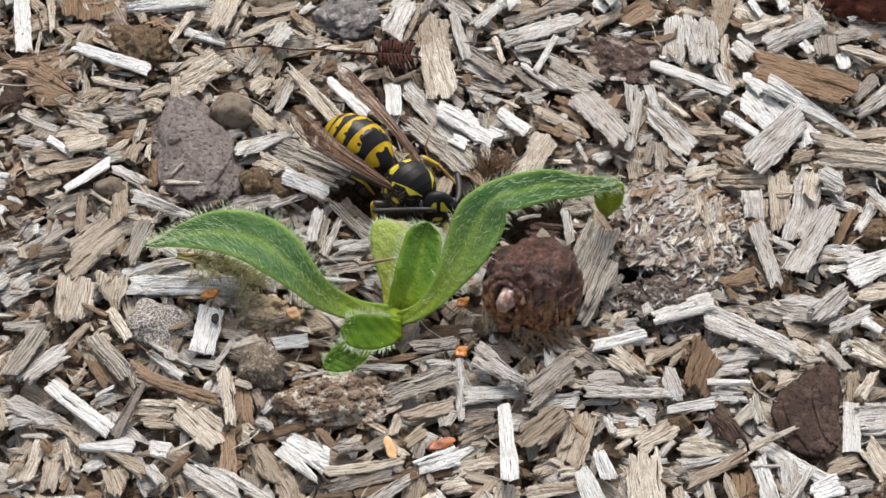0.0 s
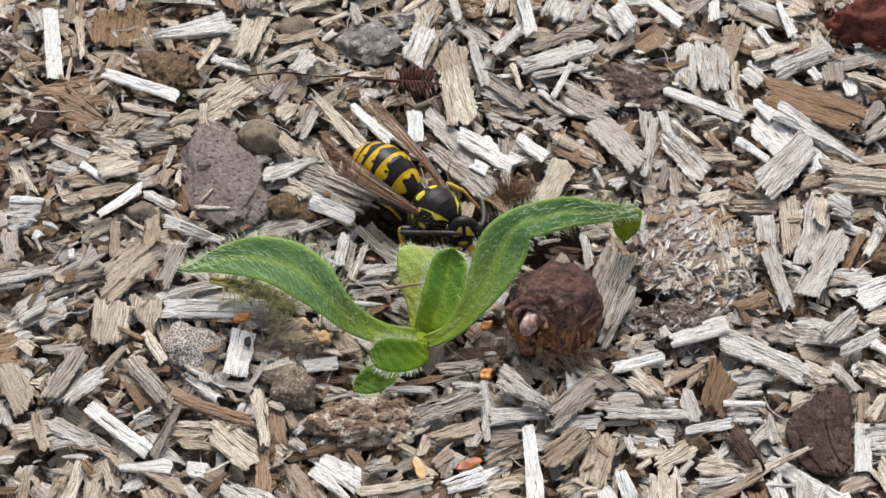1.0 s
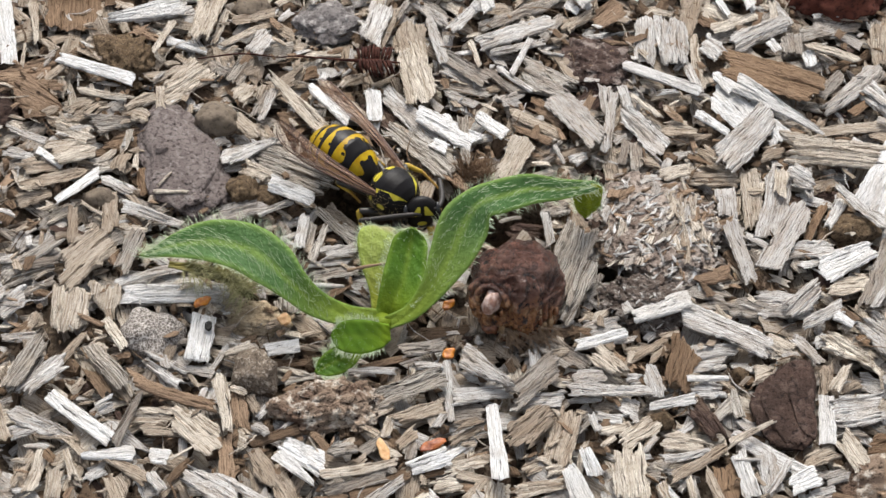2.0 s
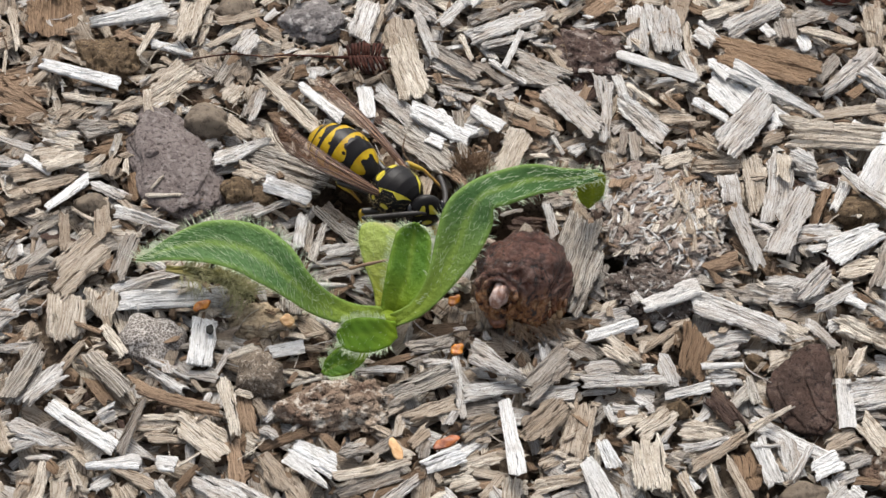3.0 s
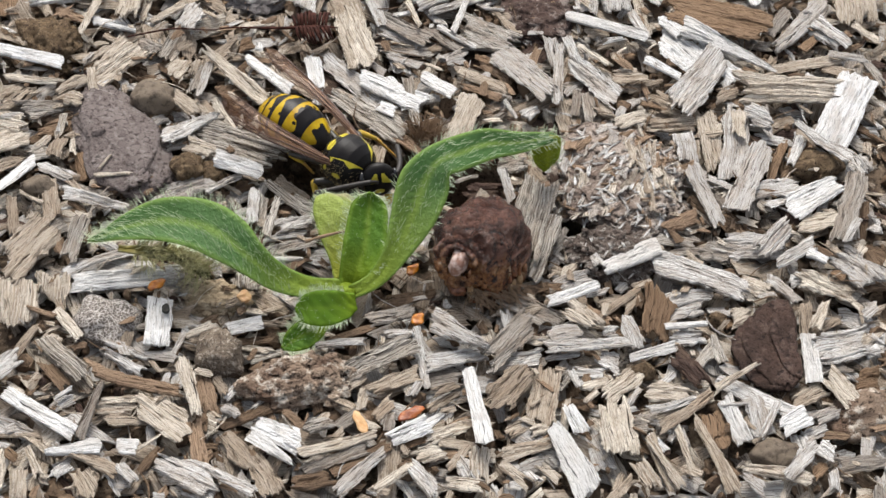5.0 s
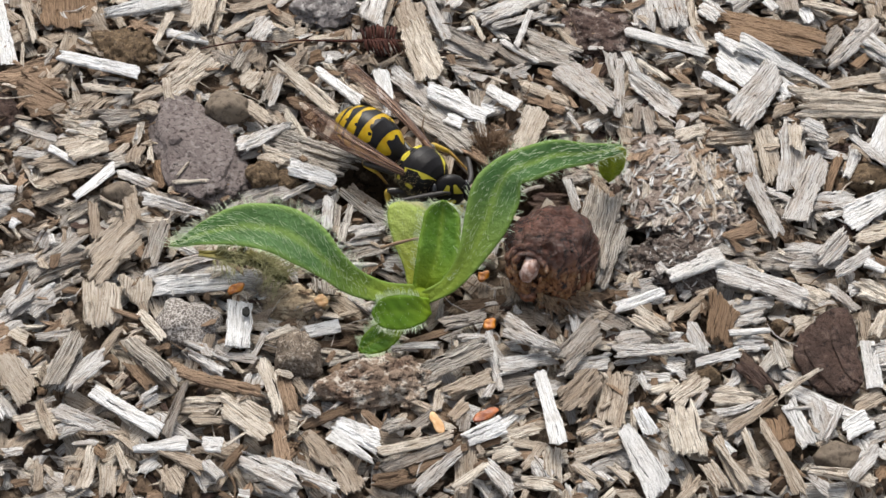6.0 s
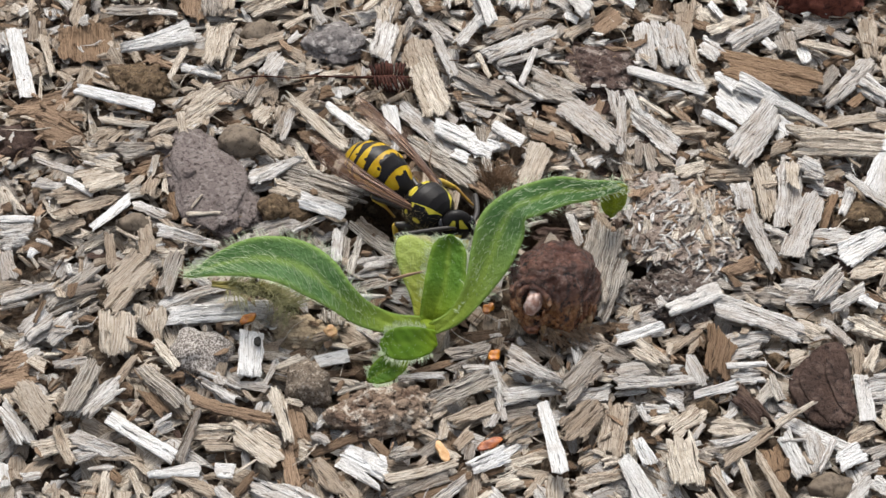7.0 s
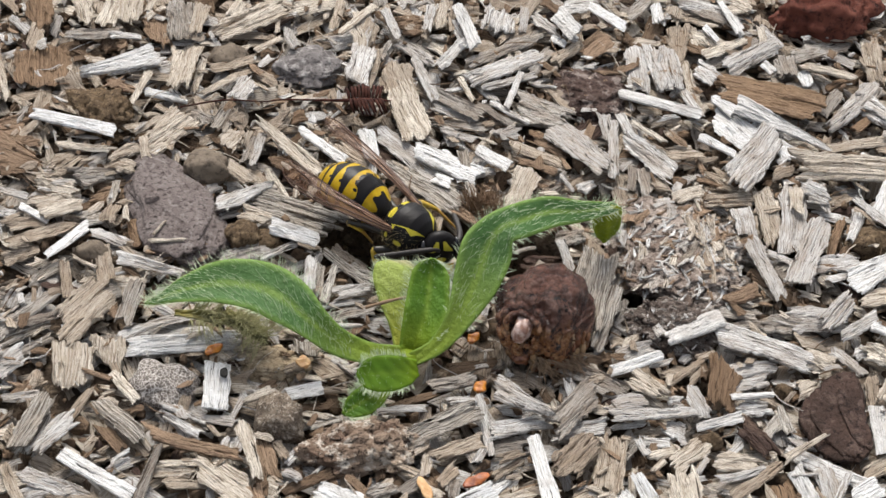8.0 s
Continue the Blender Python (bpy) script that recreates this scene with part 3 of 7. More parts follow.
chip(16.27, 20.07, 0.67, 4.76, 0.92, 0.90, -86, "W", -0.29, -0.28)
chip(17.13, 16.35, 0.75, 5.90, 1.79, 2.89, -58, "W", -0.61, -0.92)
chip(17.77, 19.25, 1.17, 3.95, 0.52, 0.51, -53, "C", -0.16, -0.15)
chip(16.25, 13.59, 0.55, 3.49, 1.20, 1.42, -94, "G", -0.24, -0.28)
chip(15.09, 13.94, 0.57, 2.89, 0.73, 0.83, -106, "G", 0.01, 0.01)
chip(17.39, 12.84, 0.70, 1.26, 1.96, 1.96, -10, "T", 0.11, 0.12)
chip(1.77, 24.77, 0.61, 5.53, 1.60, 2.03, -46, "G", -0.51, -0.61)
chip(1.52, 24.17, 0.21, 3.91, 1.35, 1.34, -35, "W", -0.32, -0.30)
chip(5.01, 22.94, 0.65, 3.93, 0.97, 1.11, -49, "G", -0.31, -0.34)
chip(6.23, 23.33, 0.62, 4.11, 0.68, 0.52, -47, "W", -0.21, -0.15)
chip(1.75, 22.32, 0.21, 4.66, 1.07, 1.40, -10, "G", -0.01, 0.01)
chip(1.07, 20.85, 0.57, 3.64, 1.00, 0.99, -37, "W", -0.24, -0.23)
chip(3.39, 16.94, 1.10, 3.74, 1.21, 1.49, -50, "V", -0.38, -0.45)
chip(5.63, 20.53, 0.60, 1.58, 1.30, 1.45, 18, "W", 0.32, 0.37)
chip(7.55, 17.67, 0.63, 4.80, 1.17, 1.48, -32, "T", -0.21, -0.24)
chip(7.11, 16.14, 0.75, 3.59, 0.69, 0.85, -30, "P", -0.11, -0.12)
chip(4.49, 22.46, 0.23, 1.38, 0.86, 0.86, 15, "T", 0.19, 0.19)
chip(-0.25, 16.96, 0.73, 3.47, 1.60, 1.32, -67, "V", -0.56, -0.45)
chip(0.81, 14.77, 1.18, 5.91, 0.96, 0.72, -92, "S", -0.13, -0.09)
chip(2.28, 15.88, 0.53, 2.44, 1.12, 0.82, 16, "W", 0.24, 0.18)
chip(-0.26, 14.38, 0.60, 1.57, 0.53, 0.53, -21, "C", -0.06, -0.05)
chip(5.05, 12.56, 1.15, 5.26, 2.15, 1.88, -118, "C", 0.53, 0.44)
chip(9.12, 13.19, 1.25, 2.53, 0.43, 0.36, -74, "W", -0.15, -0.12)
chip(8.30, 13.11, 0.62, 1.72, 0.59, 0.59, -144, "G", 0.20, 0.20)
chip(10.96, 13.20, 0.66, 1.74, 1.49, 1.06, 23, "W", 0.42, 0.31)
chip(8.32, 20.58, 0.23, 1.81, 0.70, 0.85, -38, "O", -0.16, -0.19)
chip(9.10, 19.43, 0.11, 3.02, 1.27, 1.57, -47, "P", -0.36, -0.43)
chip(21.92, 28.17, 0.71, 5.92, 2.74, 2.44, -96, "W", -0.59, -0.52)
chip(24.19, 32.01, 0.17, 6.21, 2.24, 1.01, -106, "T", -0.04, -0.02)
chip(23.78, 25.99, 0.16, 7.66, 0.80, 1.01, -94, "C", -0.21, -0.26)
chip(22.92, 23.33, 0.68, 4.16, 0.83, 0.95, -83, "W", -0.31, -0.35)
chip(27.50, 33.01, 0.65, 2.51, 0.78, 0.63, -74, "V", -0.35, -0.28)
chip(30.35, 33.34, 0.56, 1.64, 0.61, 0.61, -81, "V", -0.27, -0.26)
chip(28.19, 30.74, 0.75, 4.89, 1.18, 1.03, 23, "C", 0.43, 0.39)
chip(30.58, 29.54, 0.76, 6.59, 2.17, 1.89, 28, "W", 0.87, 0.80)
chip(32.93, 32.06, 0.73, 3.22, 1.15, 0.98, -67, "W", -0.49, -0.41)
chip(31.25, 27.11, 1.11, 1.52, 1.11, 0.96, -67, "V", -0.46, -0.39)
chip(25.40, 27.30, 0.68, 2.63, 2.34, 1.88, -62, "W", -0.91, -0.71)
chip(29.95, 22.85, 1.21, 9.40, 4.40, 4.17, -31, "O", -0.55, -0.39)
chip(33.28, 27.79, 0.54, 3.13, 2.52, 1.89, -96, "G", -0.72, -0.53)
chip(34.50, 25.82, 0.72, 2.31, 1.35, 1.21, -88, "V", -0.53, -0.47)
chip(36.67, 26.37, 1.05, 4.82, 1.16, 0.98, -25, "C", -0.05, -0.03)
chip(37.61, 30.36, 0.26, 6.17, 1.54, 1.89, 16, "G", 0.53, 0.70)
chip(37.71, 25.61, 0.09, 2.55, 1.30, 0.69, 21, "O", 0.49, 0.27)
chip(37.72, 21.53, 0.76, 8.33, 1.08, 2.67, 41, "W", 0.42, 1.13)
chip(35.78, 22.20, 0.59, 4.41, 1.03, 1.30, 49, "G", 0.35, 0.45)
chip(39.67, 20.21, 0.66, 2.61, 1.41, 2.23, -46, "W", -0.31, -0.47)
chip(41.81, 27.76, 0.73, 5.14, 1.79, 1.52, -99, "T", -0.55, -0.46)
chip(30.25, 18.79, 1.27, 9.62, 2.23, 0.48, -38, "V", -0.40, -0.07)
chip(26.64, 19.60, 0.70, 6.45, 5.33, 4.50, -59, "V", -1.87, -1.48)
chip(25.53, 22.17, 1.23, 2.77, 1.16, 1.61, -54, "V", -0.37, -0.50)
chip(23.76, 17.49, 0.62, 3.63, 1.17, 1.01, -45, "V", -0.28, -0.23)
chip(26.41, 14.69, 1.71, 8.55, 3.02, 2.61, 49, "W", 0.95, 0.89)
chip(29.55, 16.53, 0.62, 2.45, 1.53, 2.24, -62, "V", -0.53, -0.76)
chip(28.76, 14.63, 0.75, 1.41, 0.89, 0.41, -91, "V", -0.29, -0.13)
chip(34.14, 13.06, 1.22, 8.45, 3.28, 2.80, -8, "C", 0.39, 0.42)
chip(36.42, 16.56, 0.62, 7.12, 1.16, 1.33, 7, "C", 0.30, 0.38)
chip(36.67, 14.91, 0.72, 0.96, 0.54, 0.54, -49, "V", -0.13, -0.13)
chip(37.81, 19.20, 0.55, 2.45, 0.95, 0.95, 41, "O", 0.37, 0.38)
chip(20.76, 16.32, 0.75, 3.33, 1.20, 0.88, -7, "T", 0.11, 0.09)
chip(21.27, 19.68, 0.20, 1.11, 0.70, 0.70, 11, "O", 0.17, 0.18)
chip(21.86, 16.05, 0.11, 3.55, 0.98, 0.68, 11, "T", 0.24, 0.17)
chip(28.58, 13.64, 0.69, 2.06, 1.50, 1.22, 19, "T", 0.49, 0.40)
chip(31.72, 17.08, 0.22, 1.43, 1.13, 1.13, 14, "T", 0.35, 0.35)
chip(21.96, 13.34, 0.18, 2.48, 0.71, 0.87, -26, "B", -0.05, -0.05)
chip(-34.75, 11.35, 0.74, 5.45, 1.09, 1.54, 19, "T", 0.11, 0.18)
chip(-32.67, 10.08, 1.13, 5.03, 0.84, 1.26, 45, "V", 0.24, 0.38)
chip(-29.19, 10.54, 0.61, 3.43, 1.12, 0.98, -36, "W", -0.34, -0.28)
chip(-29.95, 7.62, 0.62, 4.65, 1.33, 1.30, -88, "T", 0.06, 0.06)
chip(-31.52, 8.00, 0.60, 2.71, 0.44, 0.43, -41, "C", -0.14, -0.13)
chip(-26.38, 6.68, 1.14, 5.57, 1.29, 0.74, -26, "W", -0.29, -0.15)
chip(-27.10, 8.67, 0.21, 4.64, 0.90, 0.76, -22, "G", -0.18, -0.14)
chip(-35.08, 8.09, 0.74, 1.56, 0.48, 0.34, 29, "C", 0.08, 0.06)
chip(-36.38, 9.66, 0.18, 2.87, 1.53, 1.39, 12, "T", 0.06, 0.07)
chip(-32.94, 6.07, 0.72, 4.13, 0.79, 0.88, -89, "T", 0.06, 0.07)
chip(-36.48, 4.35, 0.76, 1.26, 0.46, 0.46, -83, "V", 0.00, 0.00)
chip(-35.49, 4.40, 0.69, 1.88, 0.36, 0.36, -94, "T", 0.06, 0.06)
chip(-31.71, 2.47, 1.05, 5.26, 2.94, 3.75, -132, "C", 0.85, 1.02)
chip(-28.12, 2.72, 1.18, 4.60, 1.47, 1.38, 70, "G", 0.39, 0.38)
chip(-36.25, 2.63, 0.53, 6.12, 1.35, 1.11, 39, "G", 0.30, 0.27)
chip(-36.38, 0.99, 0.19, 4.90, 1.13, 0.74, 25, "S", 0.13, 0.10)
chip(-38.09, 2.79, 0.27, 1.39, 1.04, 0.76, 12, "V", 0.02, 0.02)
chip(-35.15, 2.10, 0.65, 3.06, 1.02, 0.75, 16, "G", 0.07, 0.06)
chip(-26.36, 0.44, 0.75, 5.98, 0.73, 1.01, 17, "W", 0.06, 0.11)
chip(-24.51, -1.54, 0.53, 8.48, 1.81, 1.82, 0, "V", -0.06, 0.00)
chip(-32.89, -2.86, 0.76, 4.46, 3.15, 3.09, -96, "C", 0.52, 0.51)
chip(-30.11, -1.74, 0.57, 2.42, 2.66, 2.43, -99, "C", 0.47, 0.43)
chip(-37.41, -2.24, 0.73, 2.51, 2.19, 1.70, 40, "W", 0.47, 0.38)
chip(-35.29, -0.78, 0.10, 2.30, 0.94, 0.69, -24, "B", -0.22, -0.15)
chip(-31.17, -4.57, 1.12, 2.18, 0.42, 0.54, -29, "P", -0.10, -0.12)
chip(-29.14, -5.99, 1.06, 3.71, 0.89, 0.88, -62, "C", -0.20, -0.19)
chip(-38.28, 5.65, 0.04, 1.96, 0.66, 0.66, -41, "G", -0.22, -0.21)
chip(-38.45, 7.60, 0.71, 1.37, 0.45, 0.45, -29, "W", -0.13, -0.13)
chip(-34.16, 7.66, 0.21, 2.61, 0.90, 1.04, 29, "C", 0.16, 0.19)
chip(-25.59, 2.13, 0.56, 1.89, 1.16, 0.67, -42, "W", -0.33, -0.19)
chip(-17.47, 11.08, 1.68, 2.41, 1.94, 1.65, -24, "C", -0.36, -0.29)
chip(-14.66, 8.86, 1.59, 4.34, 1.76, 1.61, -28, "V", -0.36, -0.30)
chip(-18.73, 7.55, 0.75, 3.88, 2.23, 1.51, 9, "W", 0.15, 0.13)
chip(-16.11, 7.38, 1.06, 3.31, 0.61, 0.61, 28, "W", 0.13, 0.14)
chip(-13.86, 4.58, 1.17, 4.00, 0.90, 0.91, 80, "W", 0.08, 0.09)
chip(-13.10, 4.40, 0.74, 2.91, 0.70, 0.79, -102, "S", 0.08, 0.08)
chip(-12.44, 3.40, 1.16, 4.37, 0.81, 0.60, 69, "S", 0.17, 0.13)
chip(-10.81, 5.21, 0.69, 5.67, 0.68, 0.92, -53, "S", -0.21, -0.26)
chip(-9.75, 4.67, 0.72, 2.45, 1.25, 0.98, -42, "S", -0.32, -0.24)
chip(-10.84, 2.28, 1.20, 2.89, 1.45, 1.31, 9, "W", 0.14, 0.14)
chip(-11.69, 1.33, 0.73, 3.58, 0.48, 0.62, 7, "W", 0.04, 0.06)
chip(-11.26, 0.33, 0.58, 3.62, 1.01, 1.02, 11, "G", 0.11, 0.12)
chip(-12.07, -1.48, 1.25, 2.56, 0.40, 0.40, -5, "W", -0.01, -0.00)
chip(-15.39, -2.80, 0.65, 1.93, 1.81, 2.01, -88, "S", -0.11, -0.11)
chip(-19.37, -2.77, 0.25, 1.86, 2.06, 1.40, 8, "T", 0.11, 0.08)
chip(-16.44, -4.99, 0.70, 1.40, 0.84, 1.11, 11, "T", 0.07, 0.10)
chip(-0.15, 10.53, 0.71, 3.50, 1.52, 0.59, -55, "P", -0.48, -0.18)
chip(7.09, 4.53, 1.26, 3.56, 0.83, 0.71, -89, "W", -0.17, -0.14)
chip(8.23, 7.26, 0.56, 2.51, 1.82, 1.53, 5, "G", 0.26, 0.24)
chip(4.15, 6.11, 0.74, 2.07, 0.41, 0.42, 14, "G", 0.08, 0.08)
chip(8.49, 0.86, 1.10, 7.79, 3.31, 2.69, -113, "S", 0.39, 0.29)
chip(8.87, -2.68, 1.23, 6.53, 1.13, 1.10, -118, "S", 0.19, 0.17)
chip(13.15, 8.36, 1.08, 3.10, 1.18, 1.08, 59, "W", 0.26, 0.25)
chip(10.63, -5.90, 0.64, 3.06, 1.58, 1.33, 16, "W", 0.33, 0.30)
chip(15.46, -4.72, 1.56, 5.29, 1.43, 1.94, 21, "V", 0.36, 0.53)
chip(12.64, -4.47, 1.22, 1.25, 0.74, 0.85, -76, "W", -0.21, -0.24)
chip(23.21, 7.18, 1.10, 3.35, 1.75, 1.61, -96, "W", -0.39, -0.35)
chip(23.28, 1.46, 1.14, 6.76, 1.47, 1.20, -84, "W", -0.47, -0.36)
chip(25.61, 8.19, 0.72, 6.76, 2.00, 1.39, -96, "C", -0.46, -0.31)
chip(27.79, 7.74, 0.62, 8.82, 2.28, 2.42, -110, "W", -0.06, -0.08)
chip(28.50, 9.49, 1.24, 3.16, 1.28, 1.15, -105, "C", -0.16, -0.14)
chip(30.47, 10.05, 1.15, 2.25, 2.41, 1.93, -38, "W", -0.36, -0.27)
chip(30.88, 9.74, 0.76, 3.42, 1.86, 0.65, -89, "W", -0.63, -0.21)
chip(27.41, 2.79, 1.22, 9.32, 2.04, 2.08, -123, "W", 0.37, 0.33)
chip(25.25, 3.00, 0.77, 2.54, 0.80, 0.65, -41, "W", -0.13, -0.10)
chip(25.00, 1.73, 0.20, 2.03, 1.57, 1.31, -72, "G", -0.52, -0.42)
chip(30.97, 5.80, 0.11, 5.67, 0.93, 0.70, -120, "O", 0.11, 0.07)
chip(32.88, 6.42, 0.66, 4.63, 1.27, 0.59, -121, "W", 0.17, 0.07)
chip(34.76, 6.06, 1.76, 6.11, 0.65, 1.36, -55, "W", -0.17, -0.34)
chip(36.81, 8.63, 0.75, 4.87, 1.40, 2.26, -124, "W", 0.25, 0.37)
chip(29.84, 2.10, 0.59, 3.80, 1.76, 2.05, 4, "W", 0.38, 0.48)
chip(29.28, 0.60, 0.59, 2.37, 1.01, 0.74, 11, "W", 0.27, 0.20)
chip(32.51, 0.56, 1.09, 5.49, 2.93, 1.95, 25, "V", 0.97, 0.69)
chip(32.23, -2.00, 0.68, 3.80, 1.78, 2.05, 12, "C", 0.49, 0.60)
chip(26.39, -3.95, 0.58, 4.52, 2.87, 2.87, -9, "W", 0.31, 0.36)
chip(27.74, -3.88, 1.20, 4.44, 2.26, 1.17, 42, "W", 0.61, 0.34)
chip(23.07, -4.20, 0.61, 2.38, 2.46, 2.17, -16, "G", 0.11, 0.12)
chip(28.94, -5.61, 1.23, 4.32, 0.99, 1.36, 28, "W", 0.31, 0.45)
chip(30.69, -6.00, 1.09, 1.89, 1.04, 0.76, -41, "V", -0.13, -0.09)
chip(20.55, -6.90, 1.25, 7.83, 2.40, 2.11, -29, "W", -0.16, -0.07)
chip(20.00, -2.25, 0.11, 3.63, 1.20, 1.06, -19, "G", 0.01, 0.02)
chip(20.64, -3.53, 0.04, 2.86, 1.04, 0.76, -8, "G", 0.10, 0.09)
chip(34.71, -2.26, 0.57, 3.77, 1.39, 1.48, -96, "G", -0.40, -0.42)
chip(33.93, -5.78, 0.73, 1.49, 0.74, 1.00, -56, "W", -0.17, -0.22)
chip(32.61, -5.01, 0.57, 2.13, 0.72, 0.85, -61, "T", -0.19, -0.22)
chip(20.67, -0.73, 0.59, 3.12, 1.33, 1.34, 22, "P", 0.38, 0.40)
chip(19.14, 10.79, 1.27, 2.71, 1.51, 1.37, 14, "C", 0.38, 0.36)
chip(22.74, 10.45, 0.63, 4.06, 1.44, 1.75, -1, "T", 0.22, 0.29)
chip(-35.89, -9.03, 1.18, 4.64, 2.03, 1.78, -118, "S", 0.56, 0.47)
chip(-34.50, -10.73, 1.66, 3.67, 1.34, 0.92, -135, "W", 0.30, 0.20)
chip(-32.50, -7.01, 0.64, 3.39, 0.62, 0.84, -124, "T", 0.17, 0.22)
chip(-30.49, -7.57, 0.75, 2.07, 1.50, 1.41, 73, "C", 0.33, 0.32)
chip(-29.44, -10.26, 0.54, 4.89, 0.70, 0.58, -50, "T", -0.18, -0.14)
chip(-28.33, -10.36, 0.62, 3.41, 0.45, 0.45, -66, "C", -0.08, -0.08)
chip(-30.30, -10.60, 0.64, 2.90, 1.17, 1.06, -61, "B", -0.24, -0.21)
chip(-25.23, -10.33, 1.19, 3.21, 0.62, 0.96, -39, "W", -0.15, -0.22)
chip(-24.99, -8.69, 0.70, 3.52, 0.53, 0.65, -30, "W", -0.11, -0.13)
chip(-22.92, -9.40, 0.53, 2.99, 0.68, 1.05, -15, "W", -0.08, -0.11)
chip(-20.91, -8.39, 0.55, 2.53, 0.47, 0.48, 63, "W", 0.11, 0.11)
chip(-24.48, -12.24, 1.09, 6.83, 1.01, 1.13, -20, "P", -0.17, -0.15)
chip(-20.57, -13.44, 1.61, 5.20, 1.23, 0.82, -83, "C", -0.08, -0.04)
chip(-20.46, -18.11, 0.71, 4.22, 1.21, 1.28, -88, "P", -0.00, 0.00)
chip(-31.67, -14.29, 1.21, 6.68, 1.23, 1.32, -42, "V", -0.31, -0.30)
chip(-29.80, -12.74, 1.25, 1.57, 0.35, 0.35, 30, "V", 0.05, 0.05)
chip(-30.21, -13.29, 0.63, 1.92, 0.89, 1.01, 27, "W", 0.11, 0.13)
chip(-28.03, -14.52, 1.13, 5.04, 1.06, 0.46, 67, "G", 0.23, 0.10)
chip(-26.25, -14.02, 0.56, 3.00, 1.26, 1.38, -9, "C", -0.12, -0.11)
chip(-25.65, -13.52, 0.74, 2.62, 0.54, 0.66, -5, "C", -0.04, -0.04)
chip(-25.41, -15.47, 0.75, 3.05, 1.01, 0.89, -7, "T", -0.08, -0.06)
chip(-22.85, -16.05, 1.26, 4.53, 1.87, 1.85, -47, "C", -0.43, -0.39)
chip(-22.17, -14.73, 0.71, 3.62, 0.82, 0.92, -44, "C", -0.18, -0.19)
chip(-34.68, -14.65, 0.74, 4.81, 1.53, 1.18, -25, "W", -0.33, -0.23)
chip(-36.65, -13.73, 0.67, 2.19, 0.65, 0.65, -9, "G", -0.09, -0.08)
chip(-36.03, -15.27, 0.73, 1.95, 1.02, 0.66, 14, "W", 0.02, 0.02)
chip(-33.35, -15.67, 0.61, 3.45, 0.53, 0.53, -6, "T", -0.06, -0.05)
chip(-31.92, -16.71, 0.71, 2.25, 0.46, 0.56, -46, "T", -0.11, -0.12)
chip(-29.40, -17.88, 1.21, 4.07, 0.64, 1.47, 1, "V", -0.03, -0.05)
chip(-28.40, -18.85, 1.18, 5.13, 0.69, 1.22, -36, "T", -0.15, -0.24)
chip(-25.51, -18.28, 1.23, 1.41, 1.57, 1.45, -6, "V", -0.11, -0.09)
chip(-23.87, -17.89, 1.19, 2.03, 0.28, 0.28, 33, "C", 0.04, 0.04)
chip(-34.79, -18.87, 0.59, 3.70, 1.03, 1.21, -104, "C", 0.21, 0.24)
chip(-33.38, -19.97, 0.54, 2.68, 1.20, 1.18, -96, "C", 0.18, 0.17)
chip(-32.29, -18.19, 0.61, 2.73, 0.52, 0.70, -74, "C", -0.03, -0.04)
chip(-30.25, -19.15, 0.58, 2.07, 0.83, 1.06, 37, "W", 0.13, 0.17)
chip(-35.48, -20.17, 0.25, 2.11, 0.63, 0.52, 12, "W", -0.00, 0.00)
chip(-35.80, -18.28, 0.16, 3.43, 0.66, 1.09, 64, "T", 0.15, 0.26)
chip(-28.63, -20.50, 0.71, 2.28, 1.47, 2.11, -73, "T", -0.12, -0.17)
chip(-26.51, -20.81, 0.75, 1.69, 1.20, 1.00, -67, "W", -0.16, -0.13)
chip(-25.66, -20.65, 1.22, 1.90, 0.84, 1.03, -56, "W", -0.16, -0.19)
chip(-21.86, -20.94, 1.24, 3.83, 1.46, 2.41, -34, "W", -0.27, -0.41)
chip(-33.78, -17.89, 1.16, 1.10, 0.76, 0.75, -47, "O", -0.17, -0.17)
chip(-23.88, -19.06, 0.71, 2.65, 0.58, 0.69, 50, "B", 0.11, 0.14)
chip(-31.81, -10.85, 0.76, 1.29, 0.84, 0.62, 49, "C", 0.20, 0.15)
chip(-15.80, -7.83, 1.14, 2.85, 1.21, 1.34, 10, "V", 0.09, 0.12)
chip(-19.22, -7.94, 1.20, 2.39, 0.56, 0.94, 20, "C", 0.07, 0.13)
chip(-19.39, -12.07, 1.26, 1.24, 0.65, 0.53, -28, "C", -0.11, -0.09)
chip(-5.97, -12.12, 1.09, 6.19, 1.86, 1.88, 18, "S", 0.27, 0.32)
chip(-4.50, -8.14, 1.05, 3.83, 1.44, 1.33, 13, "G", 0.20, 0.20)
chip(-8.70, -9.93, 0.65, 3.61, 0.69, 0.70, -2, "W", 0.02, 0.03)
chip(-4.04, -9.70, 0.74, 2.50, 0.96, 0.70, -8, "W", 0.00, 0.01)
chip(-7.75, -9.25, 0.66, 3.76, 0.68, 0.69, 12, "B", 0.08, 0.09)
chip(-19.31, -13.76, 0.58, 3.32, 1.24, 1.22, -83, "P", -0.08, -0.07)
chip(-18.31, -13.11, 0.77, 1.78, 0.76, 0.76, -69, "T", -0.14, -0.13)
chip(-17.44, -13.60, 0.64, 1.55, 0.72, 0.61, 43, "W", 0.15, 0.13)
chip(-17.82, -15.77, 1.13, 1.26, 0.73, 0.84, -35, "W", -0.14, -0.15)
chip(-15.95, -15.88, 0.55, 5.37, 0.88, 0.88, 19, "B", 0.09, 0.11)
chip(-14.54, -18.34, 1.13, 3.86, 1.52, 2.29, -35, "V", -0.26, -0.36)
chip(-15.24, -19.67, 1.26, 4.11, 1.33, 0.47, -49, "V", -0.27, -0.09)
